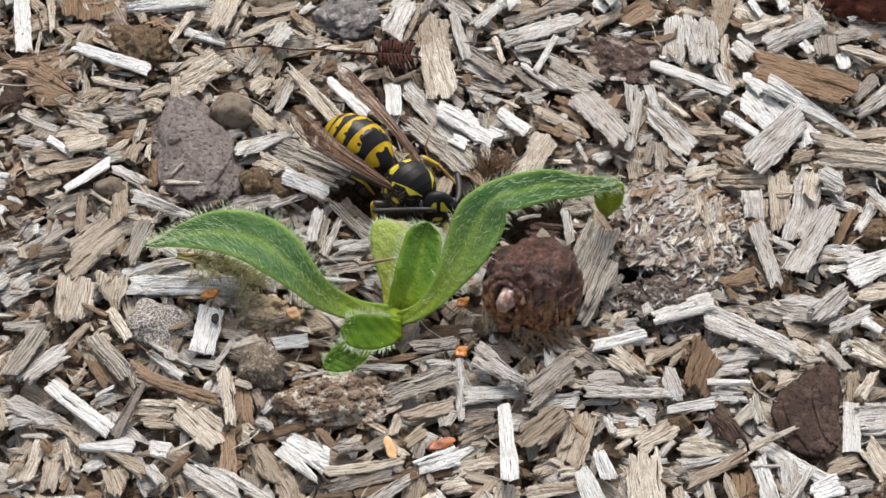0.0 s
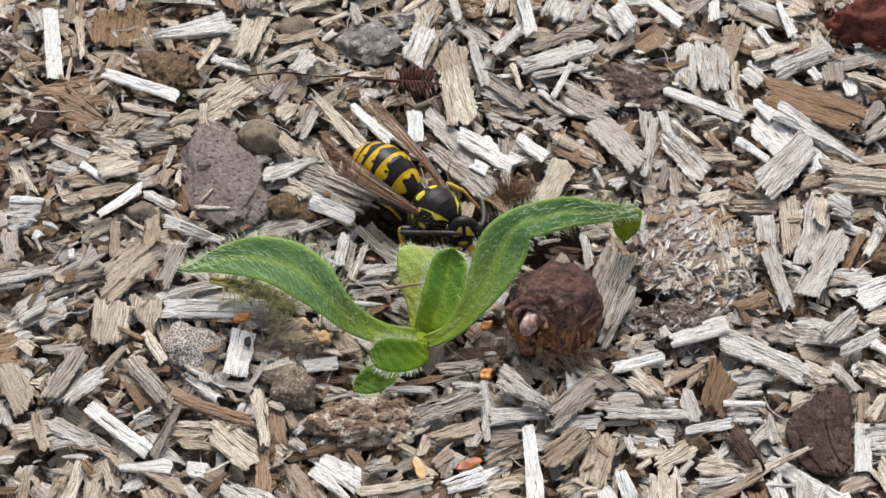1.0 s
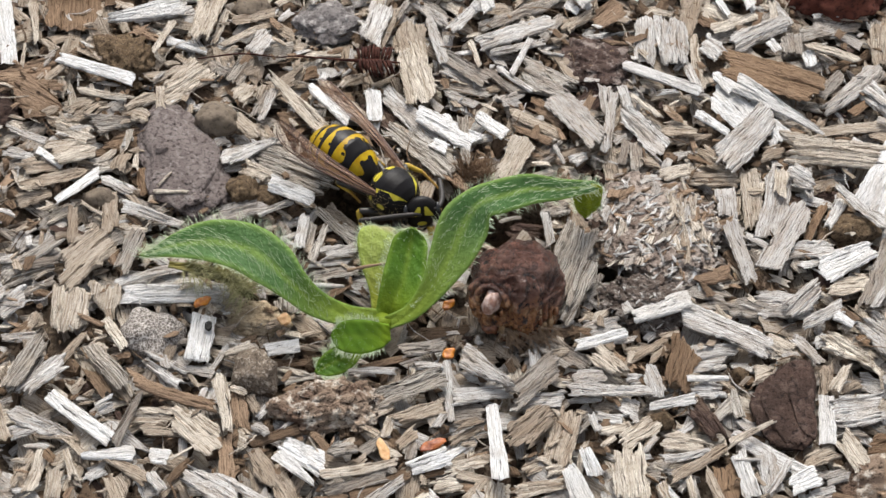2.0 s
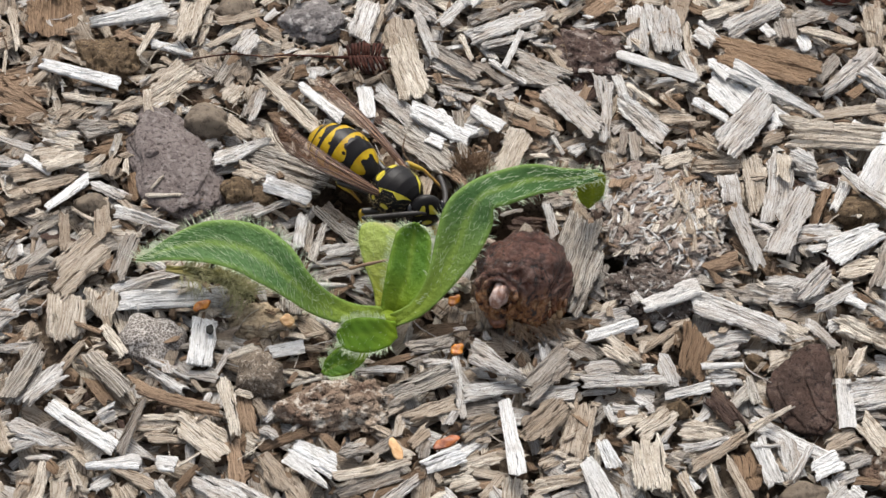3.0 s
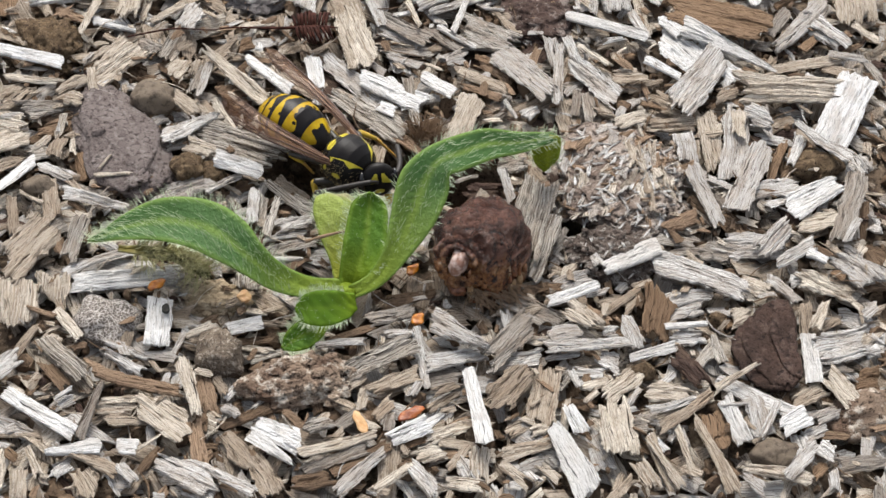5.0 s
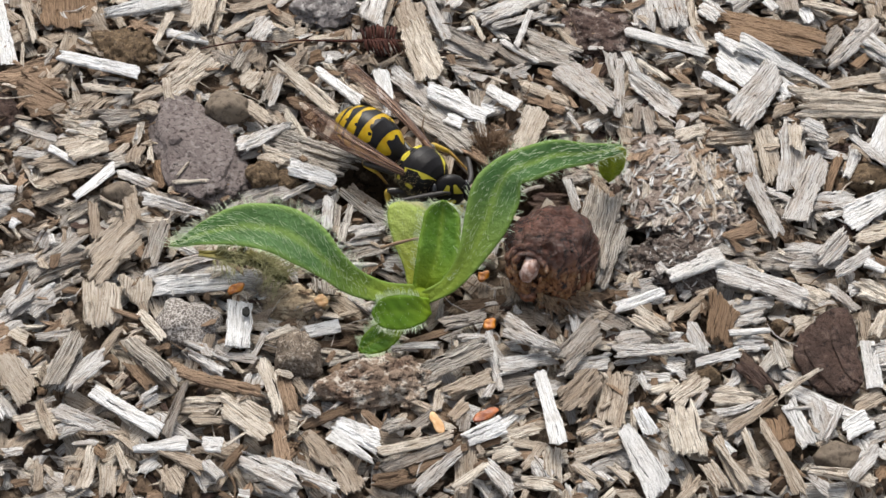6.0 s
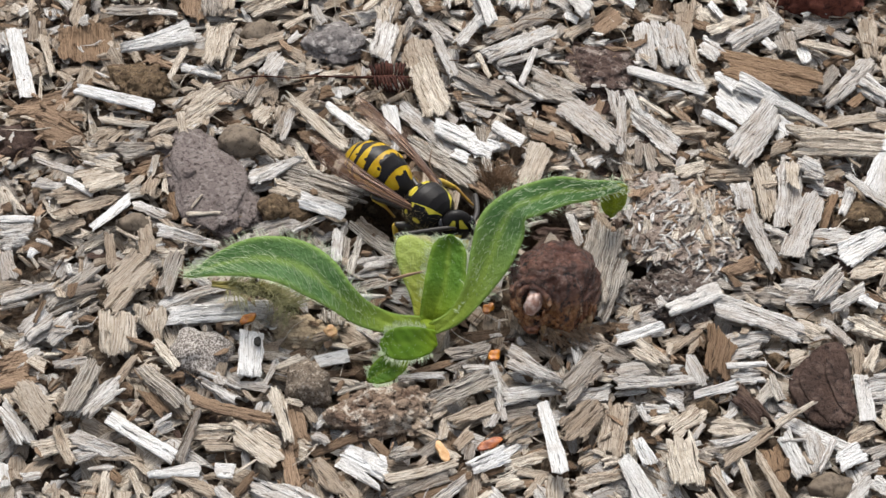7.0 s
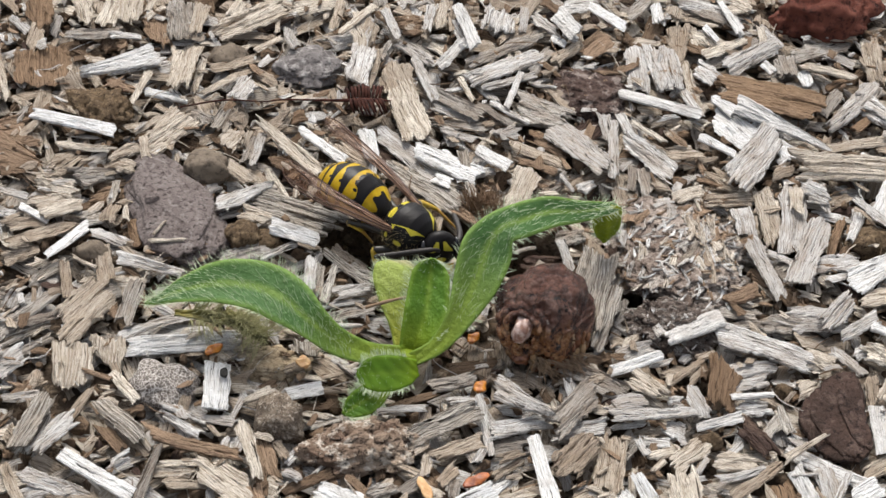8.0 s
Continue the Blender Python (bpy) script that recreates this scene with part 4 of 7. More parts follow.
chip(-17.47, -19.21, 0.63, 3.59, 1.06, 2.06, -63, "T", -0.20, -0.36)
chip(-11.66, -17.92, 1.22, 1.92, 1.34, 1.23, 11, "G", 0.11, 0.11)
chip(-10.28, -19.88, 1.25, 6.06, 0.97, 0.86, 13, "C", 0.09, 0.10)
chip(-10.65, -21.02, 1.03, 5.41, 0.84, 1.08, 15, "G", 0.08, 0.13)
chip(-8.92, -21.10, 0.70, 4.83, 1.16, 1.17, 23, "B", 0.16, 0.19)
chip(-4.92, -19.29, 1.06, 3.27, 1.31, 1.66, 17, "V", 0.18, 0.25)
chip(-7.81, -15.53, 0.65, 2.30, 0.74, 0.75, 70, "C", 0.08, 0.09)
chip(-6.35, -16.72, 0.73, 2.28, 0.90, 1.13, 43, "T", 0.19, 0.24)
chip(-6.20, -17.71, 0.62, 1.76, 1.04, 0.95, 64, "G", 0.14, 0.13)
chip(-5.17, -14.27, 0.70, 4.41, 1.00, 1.48, 20, "T", 0.16, 0.26)
chip(-8.50, -14.10, 0.60, 2.12, 0.74, 0.86, 30, "C", 0.14, 0.17)
chip(-9.25, -17.39, 0.67, 1.89, 0.94, 0.95, 33, "G", 0.17, 0.18)
chip(-20.28, -21.03, 0.21, 1.83, 1.30, 1.30, -46, "W", -0.25, -0.24)
chip(-3.55, -14.98, 0.66, 1.56, 0.45, 0.56, 60, "W", 0.07, 0.09)
chip(-15.18, -8.63, 0.11, 3.18, 0.70, 0.70, 4, "B", 0.02, 0.03)
chip(0.08, -10.81, 1.71, 5.00, 2.39, 0.54, -41, "W", -0.45, -0.09)
chip(-2.86, -12.12, 0.56, 5.90, 0.97, 0.55, -90, "W", -0.10, -0.05)
chip(-0.18, -12.54, 0.61, 4.87, 1.66, 1.17, 8, "W", 0.19, 0.16)
chip(4.16, -11.76, 1.22, 5.15, 2.04, 2.44, -138, "G", 0.50, 0.56)
chip(5.60, -8.58, 0.65, 4.50, 0.56, 0.56, -42, "G", -0.10, -0.09)
chip(6.82, -8.24, 0.55, 3.82, 1.34, 1.33, -39, "G", -0.22, -0.20)
chip(4.25, -13.43, 0.69, 4.38, 1.16, 1.66, 6, "W", 0.14, 0.23)
chip(9.83, -12.89, 1.25, 6.83, 1.44, 1.19, -2, "W", 0.14, 0.15)
chip(8.03, -13.28, 0.57, 2.74, 0.56, 0.56, 1, "W", 0.06, 0.07)
chip(8.50, -11.66, 1.25, 2.53, 1.70, 1.58, 1, "W", 0.20, 0.20)
chip(6.31, -11.53, 0.53, 1.60, 0.96, 0.96, -12, "C", 0.02, 0.03)
chip(10.07, -7.72, 1.26, 4.47, 1.06, 0.94, 14, "V", 0.21, 0.20)
chip(12.06, -7.45, 0.68, 1.47, 0.57, 0.57, 10, "W", 0.11, 0.11)
chip(10.25, -9.92, 1.09, 3.09, 1.92, 1.66, -50, "C", -0.40, -0.33)
chip(11.65, -9.55, 0.57, 2.25, 0.80, 0.92, -52, "P", -0.17, -0.19)
chip(12.31, -11.35, 0.63, 1.15, 1.08, 1.21, -2, "W", 0.13, 0.15)
chip(13.66, -8.63, 0.63, 4.65, 0.74, 0.63, 33, "T", 0.19, 0.18)
chip(14.65, -8.97, 0.65, 2.16, 0.60, 0.60, 41, "T", 0.15, 0.16)
chip(13.74, -12.07, 1.15, 2.95, 1.61, 1.15, -76, "W", -0.42, -0.29)
chip(0.36, -17.91, 1.55, 7.66, 0.95, 1.41, -91, "V", -0.10, -0.14)
chip(3.25, -16.31, 1.09, 4.41, 2.20, 2.70, -139, "T", 0.50, 0.57)
chip(5.90, -16.76, 0.56, 4.99, 1.85, 2.49, -110, "T", 0.06, 0.07)
chip(4.22, -18.97, 0.23, 3.48, 1.18, 1.19, 21, "T", 0.21, 0.23)
chip(-1.30, -14.05, 0.07, 2.73, 1.90, 1.91, 4, "G", 0.17, 0.19)
chip(-1.47, -15.34, 0.69, 2.01, 0.86, 0.63, 22, "T", 0.16, 0.12)
chip(-2.93, -18.17, 0.55, 2.45, 1.15, 0.49, 31, "V", 0.22, 0.10)
chip(-2.16, -19.36, 0.69, 3.42, 0.86, 0.98, 12, "C", 0.10, 0.13)
chip(-1.72, -20.52, 0.63, 3.07, 0.88, 1.00, -12, "C", -0.00, 0.01)
chip(-2.38, -21.08, 0.15, 2.77, 0.96, 0.96, 15, "C", 0.12, 0.14)
chip(7.55, -19.76, 1.21, 2.48, 0.99, 1.29, -77, "V", -0.21, -0.27)
chip(10.47, -20.82, 1.10, 5.02, 2.55, 2.98, -94, "C", -0.37, -0.42)
chip(11.97, -16.70, 0.70, 3.87, 1.68, 1.69, 33, "C", 0.38, 0.41)
chip(9.86, -16.41, 0.75, 2.37, 1.00, 0.88, 12, "C", 0.17, 0.16)
chip(8.38, -16.01, 1.21, 1.98, 0.58, 0.79, -78, "W", -0.13, -0.17)
chip(9.69, -15.25, 0.67, 2.49, 0.94, 1.06, -15, "W", 0.02, 0.03)
chip(11.52, -14.34, 0.70, 1.91, 1.33, 1.96, -28, "W", -0.07, -0.10)
chip(9.37, -17.48, 0.74, 1.64, 0.47, 0.58, 40, "C", 0.10, 0.13)
chip(3.32, -21.66, 0.54, 4.36, 1.18, 0.96, 12, "C", 0.16, 0.15)
chip(0.50, -21.65, 0.27, 1.53, 1.22, 1.22, -2, "C", 0.08, 0.09)
chip(12.55, -20.11, 0.14, 2.35, 1.78, 1.78, 11, "G", 0.32, 0.34)
chip(12.69, -17.85, 0.74, 2.10, 0.45, 0.45, 49, "W", 0.08, 0.08)
chip(16.24, -10.32, 1.04, 4.54, 2.71, 1.96, -111, "O", 0.01, -0.00)
chip(15.91, -6.98, 0.60, 1.55, 0.68, 0.56, 16, "T", 0.16, 0.13)
chip(19.38, -8.75, 0.66, 3.84, 1.35, 1.22, 5, "W", 0.24, 0.24)
chip(18.82, -9.96, 0.67, 3.09, 1.72, 1.73, 4, "W", 0.30, 0.32)
chip(18.14, -11.93, 1.26, 3.45, 0.70, 0.44, -3, "V", 0.09, 0.06)
chip(18.25, -12.64, 0.61, 2.31, 1.71, 1.33, -2, "W", 0.24, 0.20)
chip(14.92, -14.17, 1.09, 3.85, 0.66, 1.02, 11, "V", 0.13, 0.21)
chip(17.37, -15.61, 0.68, 3.46, 2.16, 1.44, -64, "D", -0.52, -0.33)
chip(19.09, -14.75, 0.57, 2.82, 0.78, 1.10, 42, "S", 0.17, 0.25)
chip(15.49, -17.94, 0.75, 3.13, 1.92, 1.29, -12, "C", 0.12, 0.10)
chip(15.33, -19.34, 1.09, 4.02, 0.86, 0.52, 11, "W", 0.16, 0.11)
chip(16.24, -20.04, 1.03, 5.85, 0.89, 0.80, 31, "T", 0.20, 0.20)
chip(20.66, -17.60, 1.68, 4.70, 0.70, 0.32, 28, "C", 0.17, 0.09)
chip(22.18, -19.27, 0.58, 7.28, 1.31, 1.29, -38, "W", -0.12, -0.08)
chip(24.10, -22.05, 1.25, 2.76, 1.63, 1.86, 25, "V", 0.41, 0.48)
chip(19.59, -21.23, 1.06, 4.30, 1.32, 1.30, -83, "V", -0.32, -0.30)
chip(21.67, -20.75, 0.65, 3.74, 1.60, 1.78, -91, "W", -0.36, -0.39)
chip(22.18, -21.67, 1.17, 3.92, 0.53, 0.63, 52, "W", 0.06, 0.07)
chip(20.04, -19.91, 1.15, 2.27, 0.29, 0.29, 2, "W", 0.05, 0.05)
chip(18.27, -21.63, 0.54, 3.20, 1.62, 1.60, -84, "O", -0.37, -0.36)
chip(15.46, -22.28, 0.65, 1.84, 0.56, 0.56, -86, "W", -0.12, -0.12)
chip(14.67, -21.80, 0.56, 1.47, 0.55, 0.45, 44, "W", 0.10, 0.08)
chip(13.33, -22.26, 0.54, 1.86, 0.73, 0.83, -60, "V", -0.14, -0.16)
chip(27.06, -16.33, 1.25, 5.07, 1.27, 1.35, -102, "V", -0.24, -0.25)
chip(29.23, -11.93, 1.09, 3.32, 1.05, 0.66, 55, "C", 0.11, 0.07)
chip(28.06, -12.00, 0.55, 2.93, 0.98, 1.18, -102, "T", -0.18, -0.22)
chip(30.35, -9.23, 1.03, 4.09, 2.13, 1.02, -37, "C", -0.19, -0.07)
chip(28.56, -7.92, 0.74, 1.51, 1.33, 1.08, 10, "W", 0.34, 0.28)
chip(24.64, -8.41, 0.74, 2.58, 2.10, 2.09, -36, "C", -0.21, -0.18)
chip(27.16, -8.89, 0.71, 2.78, 1.34, 1.07, -60, "W", -0.33, -0.25)
chip(22.93, -11.13, 0.72, 1.60, 1.84, 1.49, 20, "C", 0.49, 0.40)
chip(22.10, -11.21, 0.10, 0.94, 1.35, 1.35, -2, "O", 0.21, 0.22)
chip(28.83, -17.06, 0.67, 2.49, 1.32, 1.07, -8, "G", 0.19, 0.16)
chip(28.51, -19.49, 1.21, 3.00, 1.82, 2.04, -66, "C", -0.44, -0.47)
chip(30.05, -17.87, 0.59, 1.63, 0.91, 0.91, -59, "W", -0.19, -0.18)
chip(25.87, -19.59, 0.71, 3.10, 1.50, 1.40, 19, "T", 0.38, 0.37)
chip(26.81, -21.52, 0.72, 1.97, 1.17, 1.17, 14, "W", 0.29, 0.30)
chip(25.63, -22.89, 0.66, 2.08, 1.13, 0.91, 20, "W", 0.28, 0.24)
chip(20.16, -14.16, 0.68, 2.83, 0.80, 0.90, -86, "S", -0.20, -0.22)
chip(20.97, -14.83, 0.04, 1.81, 0.98, 0.86, -70, "P", -0.25, -0.22)
chip(15.64, -16.49, 0.62, 1.69, 0.58, 0.58, 39, "W", 0.13, 0.13)
chip(43.44, 23.38, 1.11, 4.92, 3.96, 4.00, -105, "C", -1.12, -1.11)
chip(40.14, 19.98, 1.12, 4.15, 1.56, 1.22, -52, "W", -0.41, -0.30)
chip(43.04, 19.54, 1.25, 3.02, 0.73, 1.05, -54, "C", -0.20, -0.28)
chip(40.54, 16.55, 1.26, 3.53, 0.76, 0.75, -21, "W", 0.04, 0.05)
chip(39.32, 15.50, 0.54, 2.69, 1.08, 1.40, -38, "T", -0.13, -0.15)
chip(38.13, 10.06, 1.17, 9.44, 3.58, 3.14, -124, "V", 0.54, 0.42)
chip(40.91, 10.10, 0.08, 1.23, 1.68, 1.68, -41, "T", -0.20, -0.19)
chip(35.22, -0.99, 1.19, 8.28, 1.82, 1.56, -119, "G", 0.02, 0.00)
chip(37.50, 3.49, 0.76, 1.77, 2.68, 2.01, -75, "W", -1.01, -0.74)
chip(34.31, -3.91, 1.56, 3.16, 0.56, 0.66, -129, "W", 0.09, 0.11)
chip(36.90, -2.79, 0.62, 0.81, 2.27, 2.27, -29, "W", 0.02, 0.02)
chip(34.08, -7.70, 0.61, 3.73, 2.37, 3.43, -53, "W", -0.46, -0.61)
chip(32.17, -7.86, 0.70, 1.17, 0.72, 0.85, -57, "O", -0.16, -0.18)
chip(33.63, -11.76, 0.73, 1.80, 0.89, 0.89, 33, "W", 0.27, 0.28)
chip(29.82, -15.43, 1.04, 4.73, 2.60, 2.98, 10, "W", 0.72, 0.89)
chip(32.61, -15.69, 0.58, 0.78, 0.85, 0.85, 14, "V", 0.26, 0.26)
chip(31.12, -18.47, 0.62, 1.96, 1.76, 1.77, 9, "O", 0.49, 0.51)
chip(30.54, -20.82, 0.76, 1.29, 0.92, 0.92, -19, "W", 0.10, 0.11)
chip(-18.87, -21.69, 1.21, 5.67, 0.78, 0.97, -38, "W", -0.14, -0.16)
chip(-20.42, -22.27, 0.68, 2.06, 2.12, 1.60, -35, "W", -0.36, -0.26)
chip(-16.01, -21.52, 0.76, 3.68, 1.28, 2.38, -70, "T", -0.23, -0.40)
chip(-8.97, -22.30, 1.12, 5.28, 1.33, 0.75, 38, "W", 0.26, 0.16)
chip(-12.48, -22.61, 0.72, 2.93, 1.35, 1.14, 8, "B", 0.11, 0.11)
chip(-6.87, -23.28, 1.09, 3.66, 0.65, 0.76, 30, "C", 0.12, 0.15)
chip(-4.75, -23.40, 1.09, 3.00, 1.06, 1.35, -62, "W", -0.22, -0.26)
chip(-1.68, -24.27, 0.75, 2.85, 1.15, 1.38, -11, "C", 0.04, 0.07)
chip(-1.18, -22.93, 0.73, 1.85, 1.22, 1.50, -77, "W", -0.25, -0.29)
chip(-0.19, -22.63, 0.68, 2.72, 1.61, 1.68, -103, "C", -0.08, -0.08)
chip(-1.75, -21.87, 0.57, 2.55, 0.52, 0.82, 45, "T", 0.10, 0.16)
chip(-3.58, -19.78, 0.61, 3.62, 0.60, 0.71, 14, "O", 0.09, 0.12)
chip(-3.62, -21.16, 0.75, 2.23, 1.35, 1.68, 13, "C", 0.21, 0.28)
chip(3.49, -21.39, 0.64, 4.30, 0.83, 0.83, 4, "T", 0.11, 0.13)
chip(2.21, -23.57, 0.54, 2.75, 0.91, 1.11, -53, "C", -0.16, -0.19)
chip(4.85, -19.96, 0.59, 1.91, 0.91, 0.81, 17, "C", 0.19, 0.17)
chip(4.81, -24.09, 0.67, 2.29, 0.80, 0.79, -56, "C", -0.15, -0.14)
chip(6.48, -23.40, 1.24, 6.63, 1.26, 2.60, -77, "V", -0.29, -0.56)
chip(13.40, -24.53, 1.14, 4.98, 0.57, 0.77, -72, "C", -0.14, -0.17)
chip(15.09, -23.42, 1.09, 4.12, 0.54, 0.53, -87, "C", -0.13, -0.13)
chip(11.59, -25.40, 1.22, 2.65, 1.16, 1.55, -76, "C", -0.27, -0.35)
chip(14.67, -21.61, 0.60, 1.53, 0.32, 0.28, 51, "W", 0.04, 0.03)
chip(17.31, -24.29, 1.09, 6.69, 0.78, 1.47, -78, "T", -0.20, -0.36)
chip(18.02, -21.26, 0.67, 2.35, 1.97, 1.47, -100, "O", -0.39, -0.29)
chip(21.42, -26.45, 1.15, 5.17, 0.75, 1.32, -22, "C", 0.05, 0.11)
chip(19.60, -26.74, 0.74, 2.06, 0.62, 1.17, -53, "W", -0.09, -0.16)
chip(23.31, -25.93, 1.64, 3.80, 0.96, 1.07, 40, "W", 0.17, 0.21)
chip(24.19, -24.06, 0.68, 2.32, 1.35, 1.34, -91, "W", -0.37, -0.36)
chip(25.67, -24.95, 1.14, 1.48, 1.47, 1.58, -50, "W", -0.18, -0.18)
chip(24.80, -26.31, 0.69, 1.60, 0.99, 1.00, 32, "O", 0.23, 0.24)
chip(25.55, -27.32, 0.75, 1.75, 0.71, 0.80, -101, "W", -0.17, -0.19)
chip(-41.40, 33.39, 0.55, 2.45, 0.76, 0.75, -79, "V", -0.17, -0.16)
chip(-39.18, 24.02, 0.74, 2.75, 1.23, 1.24, 3, "P", 0.02, 0.03)
chip(-40.79, 20.65, 0.25, 1.74, 2.49, 2.49, 7, "P", 0.12, 0.13)
chip(-40.34, 18.95, 0.12, 1.58, 2.22, 2.24, 38, "P", 0.68, 0.69)
chip(-40.54, 10.21, 1.03, 2.95, 0.80, 0.66, -9, "V", -0.08, -0.06)
chip(-40.76, 8.89, 0.64, 2.59, 3.46, 3.03, 2, "W", -0.04, -0.00)
chip(-41.53, 5.34, 0.69, 3.64, 1.41, 1.39, -80, "W", -0.15, -0.14)
chip(-40.03, 1.75, 1.08, 4.43, 1.43, 1.03, 17, "W", 0.15, 0.12)
chip(-41.03, 0.38, 1.07, 2.31, 0.47, 0.41, 10, "W", 0.02, 0.02)
chip(-39.26, 5.35, 0.62, 1.45, 0.27, 0.27, -67, "C", -0.07, -0.07)
chip(-39.48, 6.38, 0.75, 0.67, 0.98, 0.98, -34, "V", -0.28, -0.27)
chip(-39.35, -1.81, 1.17, 3.20, 1.76, 2.02, 44, "W", 0.47, 0.57)
chip(-38.98, -0.96, 1.70, 2.54, 0.32, 0.32, 68, "B", 0.09, 0.09)
chip(-37.83, -1.87, 0.67, 2.50, 1.69, 1.83, 1, "W", -0.02, -0.00)
chip(-39.85, -3.16, 0.69, 3.38, 1.04, 1.18, 39, "W", 0.25, 0.30)
chip(-40.39, -4.59, 0.63, 2.07, 1.89, 1.90, 40, "W", 0.45, 0.47)
chip(-39.28, -6.01, 1.15, 1.46, 1.21, 1.21, -42, "C", -0.34, -0.33)
chip(-41.10, -6.21, 0.56, 2.53, 2.92, 3.32, 15, "P", 0.20, 0.26)
chip(-39.70, -10.76, 1.77, 4.38, 2.30, 2.27, -62, "C", -0.55, -0.51)
chip(-41.40, -11.72, 1.07, 4.24, 1.46, 1.53, -64, "W", -0.32, -0.31)
chip(-38.24, -14.14, 0.73, 3.75, 1.64, 1.53, 11, "C", 0.06, 0.08)
chip(-37.60, -14.54, 1.18, 3.51, 0.73, 0.91, -74, "T", -0.09, -0.11)
chip(-36.35, -15.01, 0.71, 1.52, 1.03, 0.91, 4, "W", 0.00, 0.01)
chip(-42.15, -16.38, 0.66, 2.16, 0.80, 0.79, -85, "V", 0.02, 0.02)
chip(-36.85, -5.85, 0.66, 2.46, 0.72, 0.98, 1, "W", -0.01, -0.00)
chip(-36.82, -5.07, 0.61, 1.58, 0.53, 0.54, 43, "B", 0.14, 0.14)
chip(-36.14, -4.78, 0.55, 3.11, 0.69, 0.91, 66, "T", 0.17, 0.24)
chip(-39.29, -7.98, 0.18, 1.50, 0.91, 0.90, -56, "W", -0.24, -0.24)
chip(-33.89, 40.87, 0.68, 4.19, 2.32, 2.28, -92, "O", 0.08, 0.09)
chip(-35.70, 38.95, 0.61, 2.60, 0.75, 1.02, -56, "W", -0.40, -0.53)
chip(-34.51, 36.65, 0.75, 3.74, 1.22, 1.48, 73, "T", 0.50, 0.61)
chip(-33.79, 35.14, 1.25, 1.05, 1.12, 1.29, 18, "W", 0.23, 0.27)
chip(-29.88, 39.90, 1.12, 3.97, 1.78, 1.30, -85, "C", -0.36, -0.25)
chip(-27.61, 39.59, 1.14, 4.29, 1.70, 1.61, 73, "C", 0.62, 0.60)
chip(-25.94, 40.17, 1.08, 2.95, 2.33, 2.59, 81, "C", 0.35, 0.39)
chip(-29.28, 36.94, 0.70, 4.50, 1.36, 1.55, -4, "G", -0.04, -0.02)
chip(-26.45, 35.98, 1.08, 2.76, 0.81, 0.63, -9, "W", -0.06, -0.04)
chip(-23.56, 37.93, 0.11, 3.74, 2.35, 2.32, -90, "P", -0.28, -0.26)
chip(-21.24, 38.19, 0.76, 5.42, 2.54, 2.94, 88, "G", -0.22, -0.28)
chip(-19.71, 38.10, 1.07, 4.67, 1.09, 1.46, 76, "C", 0.26, 0.36)
chip(-15.02, 37.34, 1.24, 7.56, 1.70, 3.07, 30, "C", 0.64, 1.24)
chip(-16.07, 39.84, 0.66, 2.78, 1.32, 1.08, 62, "C", 0.61, 0.51)
chip(-12.74, 36.54, 1.08, 2.51, 0.39, 0.40, 80, "C", 0.02, 0.02)
chip(-13.90, 33.76, 1.22, 3.31, 0.69, 0.54, 34, "C", 0.28, 0.23)
chip(-11.78, 34.49, 1.17, 3.00, 0.81, 1.06, -77, "W", -0.37, -0.47)
chip(-18.37, 34.73, 0.72, 3.93, 0.44, 0.43, -73, "W", -0.21, -0.20)
chip(-11.94, 40.68, 0.62, 2.62, 1.35, 1.35, -33, "C", -0.38, -0.36)
chip(-8.71, 40.06, 0.60, 4.46, 1.91, 2.11, 13, "C", 0.45, 0.54)
chip(-6.95, 38.51, 0.56, 4.38, 0.87, 0.89, 72, "T", 0.19, 0.20)
chip(-5.48, 36.91, 1.06, 5.43, 0.76, 0.92, 47, "C", 0.38, 0.48)
chip(-4.81, 36.96, 0.65, 3.37, 1.83, 1.34, -94, "C", -0.37, -0.26)
chip(-2.34, 36.18, 1.13, 4.31, 0.83, 0.94, -81, "W", -0.38, -0.42)
chip(-0.68, 36.39, 0.54, 1.83, 2.92, 2.92, -4, "B", 0.26, 0.28)
chip(1.34, 36.84, 1.08, 4.35, 0.75, 1.00, 73, "W", 0.07, 0.10)
chip(2.47, 37.74, 0.65, 3.48, 1.57, 1.47, 76, "C", 0.04, 0.03)
chip(3.48, 37.40, 0.54, 5.13, 0.65, 0.52, -97, "T", -0.13, -0.10)
chip(4.47, 34.91, 1.53, 6.54, 1.08, 1.30, -85, "V", -0.49, -0.56)
chip(7.94, 36.24, 0.69, 3.12, 2.99, 3.03, 69, "W", 0.47, 0.48)
chip(10.33, 36.69, 0.55, 3.94, 0.75, 0.88, 74, "W", -0.02, -0.02)
chip(12.16, 35.17, 0.63, 2.98, 1.83, 1.30, -49, "W", -0.65, -0.45)
chip(13.70, 34.25, 1.75, 3.64, 1.98, 1.96, -72, "V", -1.04, -1.00)
chip(15.99, 38.24, 0.55, 2.71, 2.04, 2.04, -4, "W", 0.31, 0.33)
chip(13.25, 38.33, 0.62, 2.21, 1.28, 0.93, -56, "B", -0.54, -0.39)
chip(18.10, 35.89, 1.08, 4.44, 1.37, 1.54, -47, "V", -0.43, -0.46)
chip(21.51, 37.21, 0.72, 3.72, 1.48, 1.21, 41, "G", 0.80, 0.67)
chip(22.89, 35.89, 1.15, 3.04, 1.15, 1.04, 81, "V", -0.37, -0.34)
chip(28.15, 36.98, 0.55, 5.44, 1.31, 2.12, -23, "W", -0.02, 0.00)
